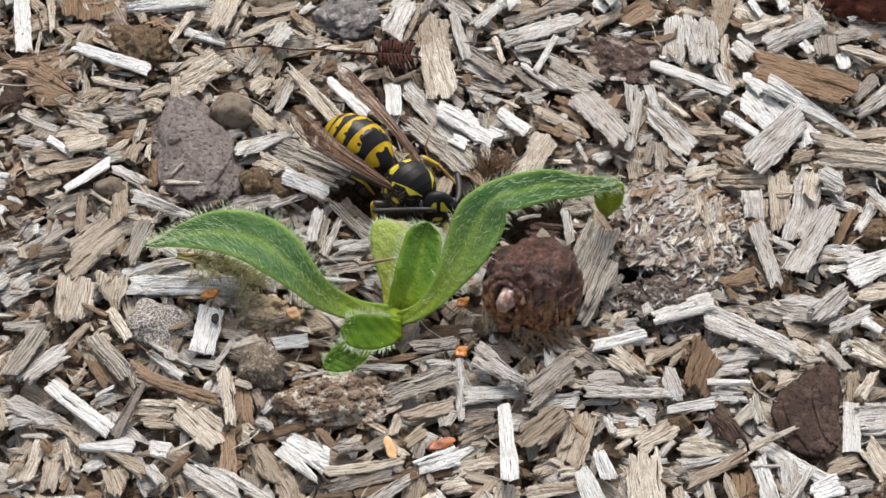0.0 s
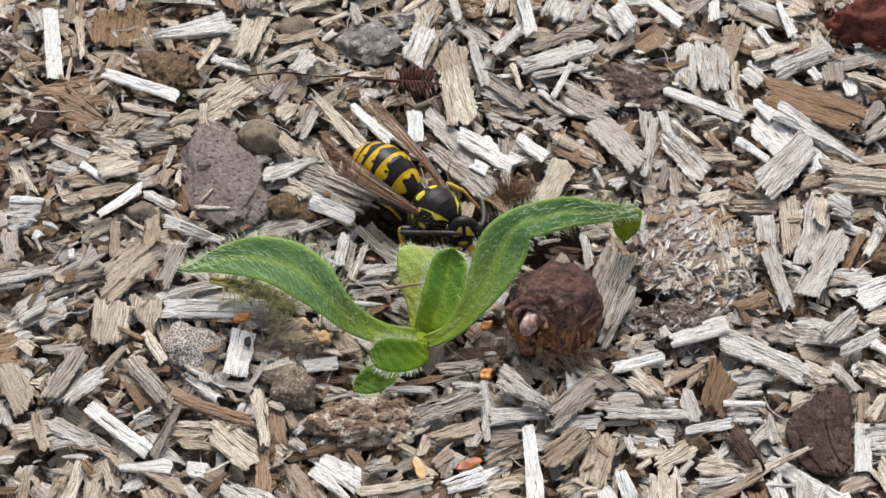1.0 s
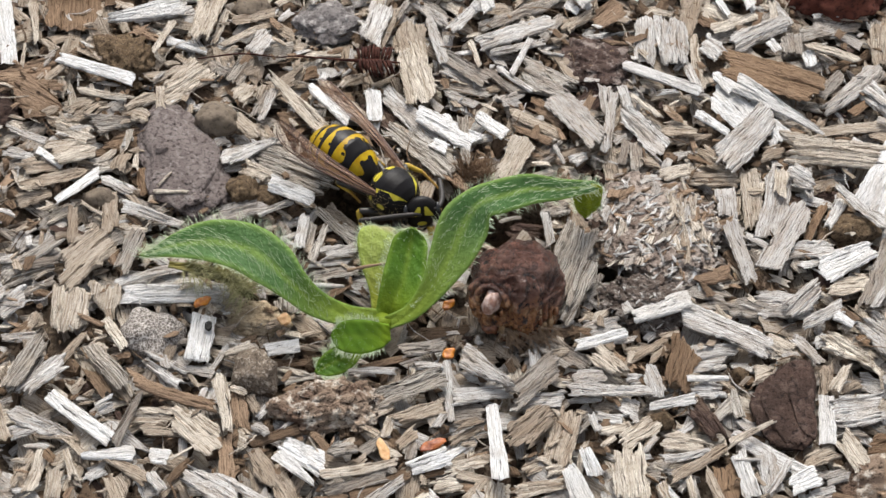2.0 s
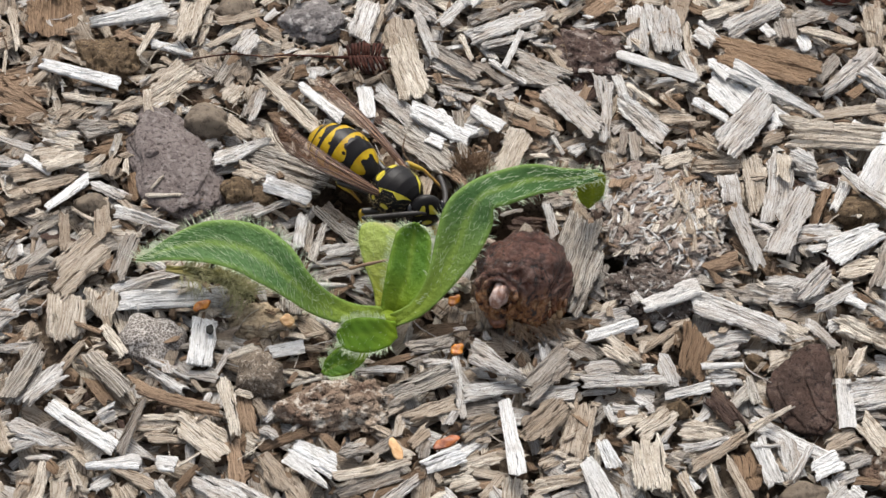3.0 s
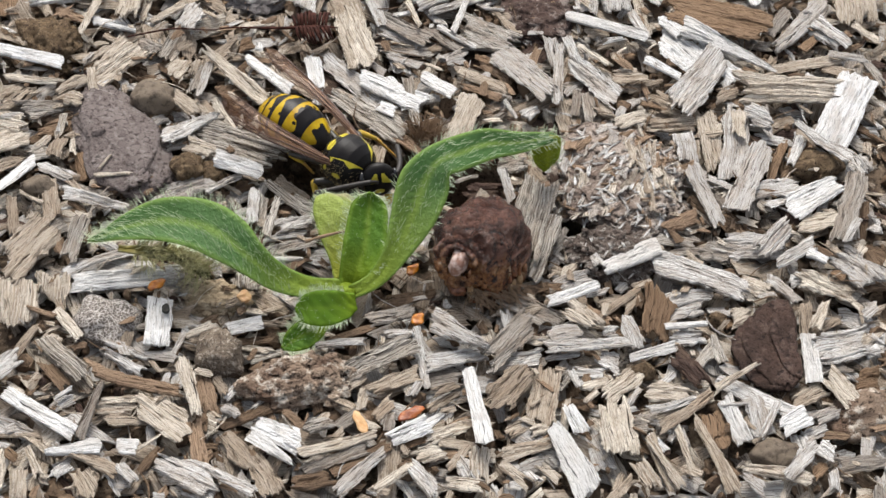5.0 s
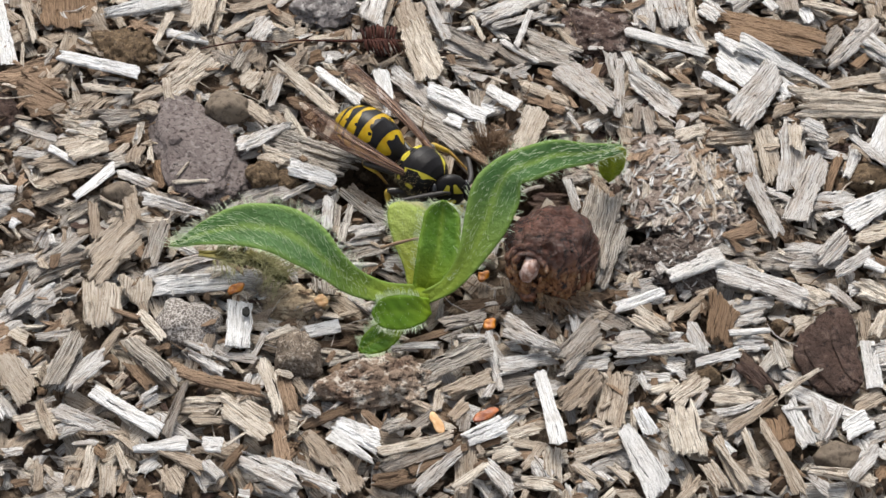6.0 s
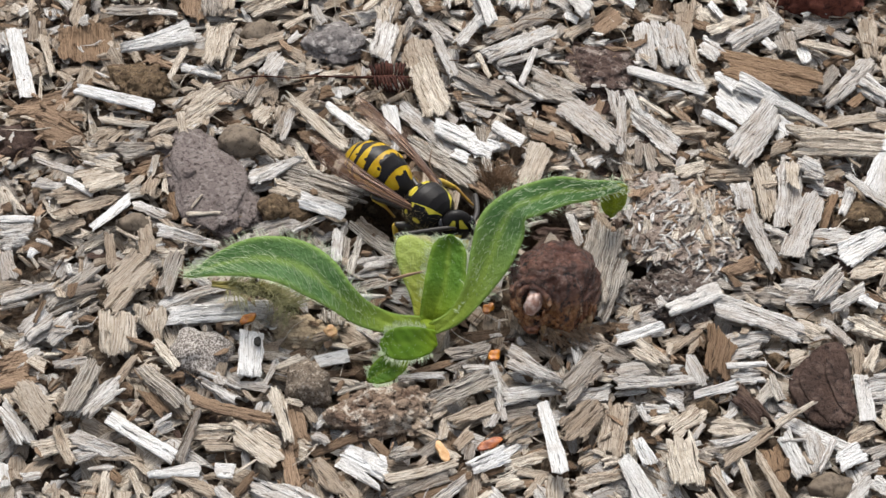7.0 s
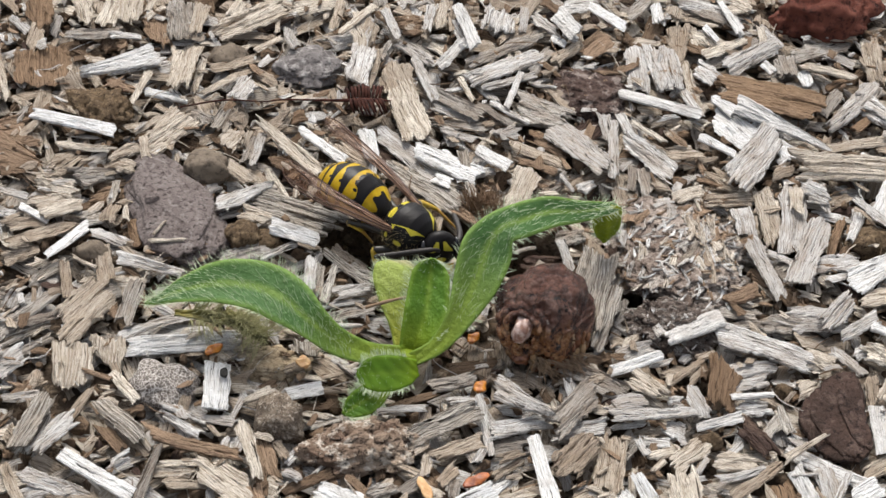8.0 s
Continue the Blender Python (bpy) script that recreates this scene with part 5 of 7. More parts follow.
chip(24.74, 36.34, 0.71, 1.41, 1.84, 1.85, 64, "C", 0.28, 0.29)
chip(29.73, 34.66, 1.25, 5.25, 0.63, 1.17, -85, "V", -0.35, -0.63)
chip(31.15, 36.77, 0.72, 1.90, 2.96, 2.97, 132, "C", -0.83, -0.86)
knot_spot(chip(-22.32, -6.58, 1.14, 4.91, 2.00, 1.95, -97, "V"), -0.8, 0.50, 0.60, 0.42, 0.30)

# half buried chips and those further out
chip(-26.17, 24.78, 0.10, 3.98, 0.73, 0.62, 14, "C")
chip(-16.69, 21.08, 0.05, 3.58, 1.09, 0.93, 66, "G")
chip(-26.58, 15.53, 0.10, 3.47, 0.82, 0.70, 16, "T")
chip(-4.69, 34.94, 0.56, 3.94, 1.49, 1.27, -116, "T")
chip(4.04, 34.83, 0.50, 4.88, 1.27, 1.08, -81, "W")
chip(-10.45, 21.36, 0.10, 5.77, 0.98, 0.83, -72, "C")
chip(7.62, 16.99, 0.10, 3.43, 0.98, 0.83, -32, "T")
chip(-0.45, 13.60, 0.10, 2.91, 0.83, 0.71, -1, "C")
chip(29.42, 31.10, 0.07, 7.29, 2.61, 2.22, 20, "G")
chip(17.45, 18.89, 0.10, 7.34, 1.83, 1.56, -67, "G")
chip(17.93, 18.65, 0.10, 4.11, 0.63, 0.54, -44, "T")
chip(27.29, 36.08, 0.05, 4.66, 2.11, 1.79, -22, "T")
chip(31.89, 32.49, 0.10, 3.49, 1.11, 0.94, -66, "W")
chip(27.18, 32.81, 0.10, 2.71, 1.05, 0.89, -71, "C")
chip(25.24, 32.05, 0.02, 3.63, 2.27, 1.93, -48, "B")
chip(14.04, 11.30, 0.10, 7.25, 1.94, 1.65, -93, "T")
chip(31.48, -8.38, 0.10, 3.91, 2.32, 1.97, -45, "T")
chip(-32.52, -11.55, 0.10, 2.21, 0.52, 0.44, 44, "B")
chip(-23.97, -6.17, 0.09, 3.91, 0.70, 0.59, 5, "G")
chip(-2.64, -5.80, 0.10, 4.29, 1.17, 0.99, 9, "B")
chip(-1.68, -16.11, 0.10, 2.94, 0.70, 0.59, 30, "T")
chip(-7.14, -17.34, 0.10, 2.62, 1.46, 1.24, -56, "B")
chip(7.73, -8.43, 0.10, 3.77, 1.16, 0.99, -34, "S")
chip(-27.33, 11.38, 0.10, 3.21, 0.87, 0.74, -85, "O")
chip(-24.46, -0.51, 0.10, 9.33, 2.76, 2.35, -12, "W")
chip(-18.32, 13.73, 0.10, 5.33, 1.56, 1.33, 24, "W")
chip(-10.55, 7.09, 0.02, 3.82, 1.16, 0.99, -49, "T")
chip(5.78, 6.62, -1.48, 2.88, 2.12, 1.80, -8, "D")
chip(-14.73, 4.87, 0.10, 2.19, 0.60, 0.51, 28, "W")
chip(-9.09, 1.75, 0.10, 2.87, 0.63, 0.54, -8, "T")
chip(-10.85, -0.97, -0.02, 2.69, 0.69, 0.59, 27, "B")
chip(13.17, -24.18, 0.56, 5.22, 0.99, 0.84, -83, "T")
chip(25.84, -20.90, 0.10, 2.76, 0.82, 0.70, 4, "W")
chip(28.17, -26.11, 0.66, 3.55, 1.48, 1.26, 1, "G")
chip(-15.30, -20.52, 0.10, 2.61, 1.34, 1.14, 65, "T")
chip(-30.35, -18.55, 0.10, 1.27, 0.89, 0.76, 16, "W")
chip(-18.44, -19.15, 0.10, 3.14, 0.66, 0.56, -81, "T")
chip(-27.33, 36.33, 0.05, 2.58, 1.76, 1.50, 11, "B")
chip(-13.91, 31.23, 0.05, 2.09, 2.02, 1.72, 9, "B")
chip(-5.59, 34.13, 1.07, 2.65, 1.27, 1.08, -89, "C")
chip(-5.06, 35.05, 0.61, 5.43, 1.35, 1.15, -106, "W")
chip(28.37, 35.80, 0.57, 3.54, 1.57, 1.33, -40, "G")
chip(-15.26, -9.39, 0.10, 2.42, 0.73, 0.62, -22, "C")
chip(-14.05, -10.03, -0.02, 3.46, 0.68, 0.58, 9, "S")
chip(-13.51, -7.11, 0.10, 2.06, 0.58, 0.49, -13, "T")
chip(-19.93, -5.52, 0.08, 3.13, 0.52, 0.44, -49, "G")
chip(-15.27, 7.56, 0.10, 1.73, 0.48, 0.41, -40, "C")
chip(-21.42, -2.86, 0.10, 2.47, 0.82, 0.70, 22, "C")
chip(-13.39, -5.64, 0.10, 1.91, 0.52, 0.44, 14, "T")
chip(-35.70, -0.18, 0.10, 3.05, 0.95, 0.81, 30, "G")
chip(7.37, 16.90, 0.10, 4.34, 0.98, 0.83, -34, "T")
chip(7.88, 13.40, 0.10, 3.42, 0.79, 0.67, 11, "T")

join_small_chips()

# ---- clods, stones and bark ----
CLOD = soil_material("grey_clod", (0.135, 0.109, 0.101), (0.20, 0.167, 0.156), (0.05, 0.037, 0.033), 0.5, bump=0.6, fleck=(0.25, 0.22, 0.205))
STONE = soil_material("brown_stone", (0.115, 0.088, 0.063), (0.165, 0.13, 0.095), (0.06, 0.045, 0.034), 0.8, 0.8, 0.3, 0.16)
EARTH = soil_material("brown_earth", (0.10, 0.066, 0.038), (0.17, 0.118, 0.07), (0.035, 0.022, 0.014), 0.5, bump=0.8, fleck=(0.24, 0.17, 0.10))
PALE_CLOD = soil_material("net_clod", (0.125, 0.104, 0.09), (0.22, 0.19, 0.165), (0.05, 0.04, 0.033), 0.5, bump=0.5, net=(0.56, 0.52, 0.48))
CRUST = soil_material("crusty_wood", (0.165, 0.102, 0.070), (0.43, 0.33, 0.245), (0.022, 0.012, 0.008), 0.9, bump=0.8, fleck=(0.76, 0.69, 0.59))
# near-black third colour paints the shaded gaps between the bits
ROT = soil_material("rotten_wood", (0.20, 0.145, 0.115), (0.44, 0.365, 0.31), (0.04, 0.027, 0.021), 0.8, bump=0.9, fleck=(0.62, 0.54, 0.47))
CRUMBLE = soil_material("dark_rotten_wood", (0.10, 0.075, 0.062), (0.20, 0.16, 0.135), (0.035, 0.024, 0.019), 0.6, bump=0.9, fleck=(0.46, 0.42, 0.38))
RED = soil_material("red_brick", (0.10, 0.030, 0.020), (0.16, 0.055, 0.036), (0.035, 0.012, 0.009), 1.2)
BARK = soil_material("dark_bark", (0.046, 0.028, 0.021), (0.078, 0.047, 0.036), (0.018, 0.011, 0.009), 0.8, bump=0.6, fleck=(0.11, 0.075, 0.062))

big_clod = lump("soil_clod", -23.9, 13.9, 0.1, 3.7, 6.9, 1.55, CLOD, "purplish grey lumpy soil clod lying on mulch", "soil clod",
     turn=16, rough=0.085, levels=6, knobs=1.9)
for v in big_clod.data.vertices:
    v.co.x *= 1 - 0.16 * max(0.0, v.co.y) / (5 * MM)
    if v.co.z > 0.9 * MM:
        v.co.z = 0.9 * MM + 0.6 * (v.co.z - 0.9 * MM)
chip(-36.01, -9.45, 1.75, 5.23, 1.64, 1.48, -116, "S")
chip(-34.73, -10.06, 1.35, 4.23, 1.34, 1.21, -133, "W")
chip(-29.65, -9.28, 1.15, 5.27, 1.52, 1.36, -55, "S")
chip(-8.1, 18.7, 0.55, 4.4, 1.7, 1.5, -50, "T")
chip(-24.8, 9.3, 1.2, 2.9, 0.5, 0.4, -2, "C", apart=True)
chip(-25.3, 10.6, 1.4, 2.1, 0.24, 0.2, 55, "C", apart=True)
lump("pebble", -20.8, 17.9, 0.9, 1.95, 1.7, 1.5, STONE, "smooth brown rounded pebble beside a grey clod", "pebble", rough=0.12)
lump("soil_crumb", -18.7, 9.6, 0.7, 1.4, 1.5, 1.3, EARTH, "brown crumbly soil lump beside a grey clod", "soil crumb", rough=0.16)
lump("soil_crumb", -16.9, 9.0, 0.5, 1.1, 1.2, 1.0, EARTH, "brown crumbly soil lump beside a white chip", "soil crumb", rough=0.16)
lump("soil_mound", -29.2, 26.6, -0.4, 2.9, 3.1, 1.9, EARTH, "ochre-brown crumbly heap of earth", "soil mound", rough=0.30, levels=5, knobs=2.8)
lump("soil_clod", -26.3, -5.4, 0.1, 2.6, 2.4, 1.4, PALE_CLOD, "grey clod with a fine net of pale threads", "soil clod", rough=0.04, levels=5, knobs=2.2)
lump("soil_clod", -18.1, -10.2, 0.5, 1.95, 2.0, 1.9, soil_material("dark_earth", (0.13, 0.098, 0.072), (0.24, 0.19, 0.145), (0.05, 0.036, 0.025), 0.26, bump=1.0, fleck=(0.48, 0.42, 0.35)),
     "dark brown grainy soil clod on mulch", "soil clod", rough=0.14)
rotten_bark = lump("bark_lump", -12.4, -13.4, 0.3, 4.2, 2.2, 1.8, CRUST, "crusty brown and cream lump of rotten bark", "bark lump", 3, 0.13, 6, 3.2)
for v in rotten_bark.data.vertices:
    if v.co.z > 1.1 * MM:
        v.co.z = 1.1 * MM + 0.45 * (v.co.z - 1.1 * MM)
lump("pebble", -10.4, 31.3, 0.3, 3.0, 2.6, 1.1, soil_material("grey_stone", (0.135, 0.12, 0.116), (0.20, 0.182, 0.174), (0.065, 0.055, 0.052), 0.7, 0.8, fleck=(0.36, 0.34, 0.32)),
     "flat grey stone half sunk in mulch", "pebble", 20, 0.16, 5)
lump("brick_piece", 39.6, 35.0, 0.4, 5.2, 3.2, 3.4, RED, "rough red-brown brick fragment on mulch", "brick piece", 8, 0.16, 5)
lump("bark_lump", 14.5, 26.0, -0.2, 3.3, 3.6, 1.25, soil_material("reddish_bark", (0.07, 0.043, 0.035), (0.125, 0.085, 0.07), (0.026, 0.016, 0.013), 0.9, bump=0.6, fleck=(0.30, 0.25, 0.22)),
     "dark red-brown knobbly bark piece in mulch", "bark lump", 15, 0.26, 5)
lump("soil_clod", 34.0, 4.6, 0.0, 2.5, 1.5, 1.3, EARTH, "ochre-brown soil clod between wood chips", "soil clod", rough=0.16)
lump("soil_crumb", -30.8, 9.3, 0.2, 1.5, 1.1, 1.0, STONE, "brown rounded soil crumb in mulch", "soil crumb", rough=0.12)
lump("pebble", 14.0, -15.5, 0.3, 1.0, 0.75, 0.8, EARTH, "small ochre pebble between wood chips", "pebble", rough=0.14)
lump("pebble", 21.1, -11.1, 0.3, 0.75, 0.7, 0.7, EARTH, "small ochre pebble between wood chips", "pebble", rough=0.14)
lump("pebble", 22.0, -24.2, 0.2, 1.8, 1.3, 1.1, STONE, "olive-brown rounded pebble under wood chips", "pebble", rough=0.08)
lump("bark_lump", 30.2, -21.4, -0.2, 3.4, 2.2, 1.5, CRUST, "dull brown crumbling bark lump in mulch", "bark lump", rough=0.2)
lump("soil_crumb", -17.5, 33.4, -0.1, 1.7, 1.8, 1.2, STONE, "brown rounded soil crumb in mulch", "soil crumb", rough=0.12)
lump("bark_lump", -40.6, 20.3, -0.4, 2.4, 2.2, 1.3, BARK, "reddish dark bark crumb in mulch", "bark lump", rough=0.24)


crumbs_on(big_clod, "crumb", 24, 0.2, CLOD, 51)
crumbs_on(rotten_bark, "bark_crumb", 60, 0.24, CRUST, 52)


def bark_plate(x, y, z, corners):
    """A thick flake of dark bark in thin layers."""
    r = np.random.default_rng(78)
    ob = new("bark_plate")
    ob.matrix_world = pose(x * MM, y * MM, z * MM, 3, -2, 0)
    tagged(ob, "dark maroon-brown flat bark flake on mulch", "bark plate")
    ring = spline(list(corners) + [corners[0]], 73)[:72]
    for k, (s, dx, dy) in enumerate(((1.0, 0, 0), (0.95, 0.05, 0.05), (0.9, 0.25, 0.1))):
        edge = ring * (s * (1, 0.86, 0.42)[k], s) * (1 + 0.025 * r.normal(0, 1, (72, 1)) + 0.03 * smooth_noise(r, 72, 12)[:, None])
        vs, fs = [], []
        steps = (1.0, 0.97, 0.8, 0.6, 0.4, 0.2)
        for i, q in enumerate(steps):
            for p in edge:
                zz = 0.32 + 0.10 * noise.noise(Vector((p[0] * q * 0.9, p[1] * q * 0.5, k * 7))) + 0.07 * noise.noise(Vector((p[0] * q * 3, p[1] * q * 1.2, k * 3)))
                vs.append((p[0] * q + dx + 0.25 * k * k, p[1] * q + dy, 0.22 * k + (zz if i else 0.22)))
        n = len(vs)
        vs += [(p[0] * 0.97 + dx + 0.25 * k * k, p[1] * 0.97 + dy, 0.22 * k - 0.3) for p in edge]
        for i in range(len(steps) - 1):
            fs += [(i * 72 + j, i * 72 + (j + 1) % 72, (i + 1) * 72 + (j + 1) % 72, (i + 1) * 72 + j) for j in range(72)]
        fs.append(tuple((len(steps) - 1) * 72 + j for j in range(72)))
        fs += [(n + j, n + (j + 1) % 72, (j + 1) % 72, j) for j in range(72)]
        fs.append(tuple(n + j for j in range(71, -1, -1)))
        # outline runs clockwise, so the faces are turned over
        part("bark_layer", mesh_of("bark_layer", np.array(vs) * MM, [tuple(reversed(q)) for q in fs], BARK), ob)


bark_plate(24.29, -14.30, 0.9, ((0.55, 3.62), (2.35, 3.62), (2.42, 1.25), (1.7, -1.6), (1.0, -4.25), (-0.9, -4.4), (-2.3, -3.2), (-2.95, -1.2), (-2.95, 0.48), (-1.5, 2.15)))


def loose_bits(ob, rng, count, mats, length, width, where, spin, label):
    """Short curled splinters that stick to a crumbling lump, each a part."""
    co = np.array([v.co[:] for v in ob.data.vertices]) / MM
    nor = np.array([v.normal[:] for v in ob.data.vertices])
    spots = [i for i in rng.permutation(len(co)) if nor[i][2] > 0.3 and co[i][2] > 0.3 and where(co[i])][:count]
    for k, i in enumerate(spots):
        ln, wd = rng.uniform(*length), rng.uniform(*width)
        v, f, uv = chip_arrays(rng, ln, wd, wd * rng.uniform(0.4, 0.9), 0.14, 7, 4, 0.2)
        v = v + np.stack([np.zeros(len(v)), rng.normal(0, 0.10) * (v[:, 0] ** 2 - 0.2), 0.05 * rng.normal() * v[:, 0] ** 2], 1)
        q = Matrix.Rotation(rng.normal(*spin), 3, "Z") @ Matrix.Rotation(rng.normal(0, 0.12), 3, "Y") @ Matrix.Rotation(rng.normal(0, 0.3), 3, "X")
        v = v @ np.array(q).T + co[i] + nor[i] * 0.1
        part("wood_flake", mesh_of("wood_flake", v * MM, f, mats[k % len(mats)], uv), ob, label)


def rotten_lump():
    """Crumbled rotten wood: a low flat-topped block with flaky plates, a band of long strands and a dark lower step."""
    ob = lump("rotten_wood_lump", 16.9, 4.6, -0.2, 5.6, 6.2, 2.3, ROT, "crumbled pinkish-tan rotten wood lump with frayed fibres", "wood lump",
              8, 0.2, 6, 3.0)
    for v in ob.data.vertices:
        if v.co.z > 1.3 * MM:
            v.co.z = 1.3 * MM + 0.4 * (v.co.z - 1.3 * MM)
    ob.data.update()
    rng = np.random.default_rng(5)
    pale = (WOODS["W"], WOODS["C"], WOODS["V"], WOODS["P"], WOODS["W"])
    loose_bits(ob, rng, 30, (WOODS["C"], WOODS["W"], WOODS["P"]), (1.2, 2.6), (0.6, 1.2), lambda c: c[1] > -3.5, (0.9, 0.6), "pale crumbling wood plate")
    loose_bits(ob, rng, 150, pale, (0.7, 1.9), (0.14, 0.45), lambda c: c[0] < 2.2, (0.5, 0.55), "pale crumbling wood flake")
    loose_bits(ob, rng, 54, (WOODS["V"], WOODS["W"]), (0.7, 2.0), (0.14, 0.38), lambda c: c[1] < 3.0, (0.9, 0.7), "whitish loose splinter")
    loose_bits(ob, rng, 24, (WOODS["C"], WOODS["T"], WOODS["C"]), (2.6, 4.6), (0.24, 0.5), lambda c: 1.2 < c[0] < 3.6 and -3.0 < c[1] < 2.0, (1.42, 0.1), "long tan wood strand")
    loose_bits(ob, rng, 40, (WOODS["P"], WOODS["C"], WOODS["W"]), (0.6, 1.6), (0.15, 0.5), lambda c: c[0] > 3.0, (0.9, 0.8), "tan crumbling wood flake")
    crumbs_on(ob, "wood_crumb", 50, 0.2, ROT, 53)
    vs, fs = lump_arrays(rng, 3.5, 2.7, 1.6, 0.26, 6, 3.2)
    low = new("rotten_wood_lump", mesh_of("rotten_wood_lump", vs * MM, fs, CRUMBLE, smooth=True))
    low.matrix_world = pose(14.6 * MM, -3.2 * MM, -0.2 * MM, 0, 0, -14)
    tagged(low, "dark crumbling rotten wood lump with white flecks", "wood lump")
    loose_bits(low, rng, 30, (WOODS["W"], WOODS["V"], WOODS["G"]), (0.4, 1.3), (0.1, 0.3), lambda c: True, (1.2, 0.9), "whitish loose splinter")
    crumbs_on(low, "wood_crumb", 60, 0.2, CRUMBLE, 54)


rotten_lump()

# ---- small coloured scales, seed and twig ----
def scale_material(name, a, b2, rough=0.55, gloss=0.5):
    m, n, l, b = material(name, rough, gloss)
    obj = n.new("ShaderNodeTexCoord").outputs["Object"]
    c = ramp_node(n, l, noise_node(n, l, obj, 1600, 5), ((0.38, a), (0.62, b2)))
    l.new(c, b.inputs["Base Color"])
    bump_node(n, l, noise_node(n, l, obj, 2500, 4), b, 0.15 * MM)
    return m


ORANGE = scale_material("orange_scale", (0.26, 0.07, 0.005), (0.48, 0.175, 0.010), 0.3)
REDDISH = scale_material("red_scale", (0.16, 0.034, 0.009), (0.34, 0.10, 0.024), 0.35)
APRICOT = scale_material("apricot_scale", (0.42, 0.22, 0.085), (0.52, 0.33, 0.16))
AMBER = scale_material("amber_husk", (0.15, 0.058, 0.026), (0.30, 0.15, 0.075), 0.16)
AMBER_DARK = scale_material("amber_dark", (0.08, 0.03, 0.018), (0.20, 0.08, 0.04), 0.22)
AMBER_PALE = scale_material("amber_pale", (0.26, 0.155, 0.075), (0.38, 0.26, 0.15), 0.3)


def bud_scale(x, y, z, length, width, turn, mat, label):
    """A thin dished scale."""
    vs, fs = [], []
    nu, nv = 10, 8
    for side in (0, 1):
        for i in range(nu + 1):
            u = i / nu
            w = width * math.sin(math.pi * (0.06 + 0.9 * u)) ** 0.7
            for j in range(nv + 1):
                v = j / nv - 0.5
                dome = 0.28 * width * (1 - (2 * v) ** 2) + 0.10 * length * math.sin(math.pi * u)
                vs.append(((u - 0.5) * length, v * w * (1 + 0.08 * math.sin(8 * u + length * 9)) + 0.04 * math.sin(11 * u + width * 20), 0.32 * dome - 0.06 * side + 0.05 * math.sin(9 * u + 5 * v + length)))
    n = (nu + 1) * (nv + 1)
    for i in range(nu):
        for j in range(nv):
            a = i * (nv + 1) + j
            q = (a, a + nv + 1, a + nv + 2, a + 1)
            fs += [q, tuple(n + k for k in reversed(q))]
    rim = [i * (nv + 1) for i in range(nu + 1)] + [nu * (nv + 1) + j for j in range(1, nv + 1)]
    rim += [i * (nv + 1) + nv for i in range(nu - 1, -1, -1)] + [j for j in range(nv - 1, 0, -1)]
    for k in range(len(rim)):
        a, b = rim[k], rim[(k + 1) % len(rim)]
        fs.append((b, a, n + a, n + b))
    ob = new("bud_scale", mesh_of("bud_scale", np.array(vs) * MM, fs, mat, smooth=True))
    ob.matrix_world = pose(x * MM, y * MM, z * MM, 8, -6, turn)
    tagged(ob, label, "bud scale")


bud_scale(-22.2, -2.9, 1.1, 1.55, 0.85, 25, ORANGE, "orange dry bud scale lying on wood chips")
bud_scale(-2.5, -8.6, 0.9, 1.25, 0.95, 50, ORANGE, "orange torn bud scale beside a grey chip")
bud_scale(-8.4, -18.0, 1.0, 2.1, 0.9, 105, APRICOT, "pale apricot bud scale standing in mulch")
bud_scale(-4.5, -17.5, 0.8, 2.2, 0.9, 20, REDDISH, "rust-red dry scale lying in mulch")
bud_scale(-2.1, -3.6, 1.0, 1.3, 0.8, 40, ORANGE, "orange dry scale beneath a green leaf")
bud_scale(-15.6, -5.0, 1.2, 1.2, 1.1, 80, APRICOT, "pale yellow seed husk lying in mulch")


def feather_twig():
    """A thin dark stem that ends in a comb of hooked barbs."""
    mat = scale_material("twig_brown", (0.022, 0.008, 0.006), (0.062, 0.022, 0.015), 0.8, 0.12)
    path = spline([(-22.5, 25.6, 1.2), (-18.6, 25.9, 1.5), (-15.3, 25.6, 1.35), (-13.47, 25.27, 1.75), (-9.37, 24.3, 2.20), (-6.28, 24.0, 2.30), (-4.25, 24.3, 1.80)], 50)
    v, f = tube_arrays(path, np.interp(np.linspace(0, 1, 50), (0, 0.15, 0.3, 0.6, 0.82, 1), (0.06, 0.09, 0.05, 0.09, 0.22, 0.05)), 7)
    ob = new("dry_twig", mesh_of("dry_twig", v * MM, f, mat, smooth=True))
    tagged(ob, "thin dark red-brown dry twig with hooked barbs", "twig")
    rng = np.random.default_rng(3)
    for k in range(10):
        c = path[36] + (path[44] - path[36]) * k / 9
        for way in (1, -1):
            reach = rng.uniform(1.7, 2.3) * (1 if way > 0 else 0.85) * (1 - 0.04 * abs(k - 4))
            lean = rng.normal(0.05 + 0.05 * k, 0.08)
            pts = spline([c, c + np.array([lean * 0.5, 0.35 * way * reach, 0.45]), c + np.array([lean, 0.8 * way * reach, 0.30]), c + np.array([lean + 0.25, way * reach, -0.25])], 9)
            v, f = tube_arrays(pts, np.interp(np.linspace(0, 1, 9), (0, 0.5, 1), (0.12, 0.16, 0.07)) * rng.uniform(0.85, 1.15), 6)
            part("barb", mesh_of("barb", v * MM, f, mat, smooth=True), ob)


feather_twig()


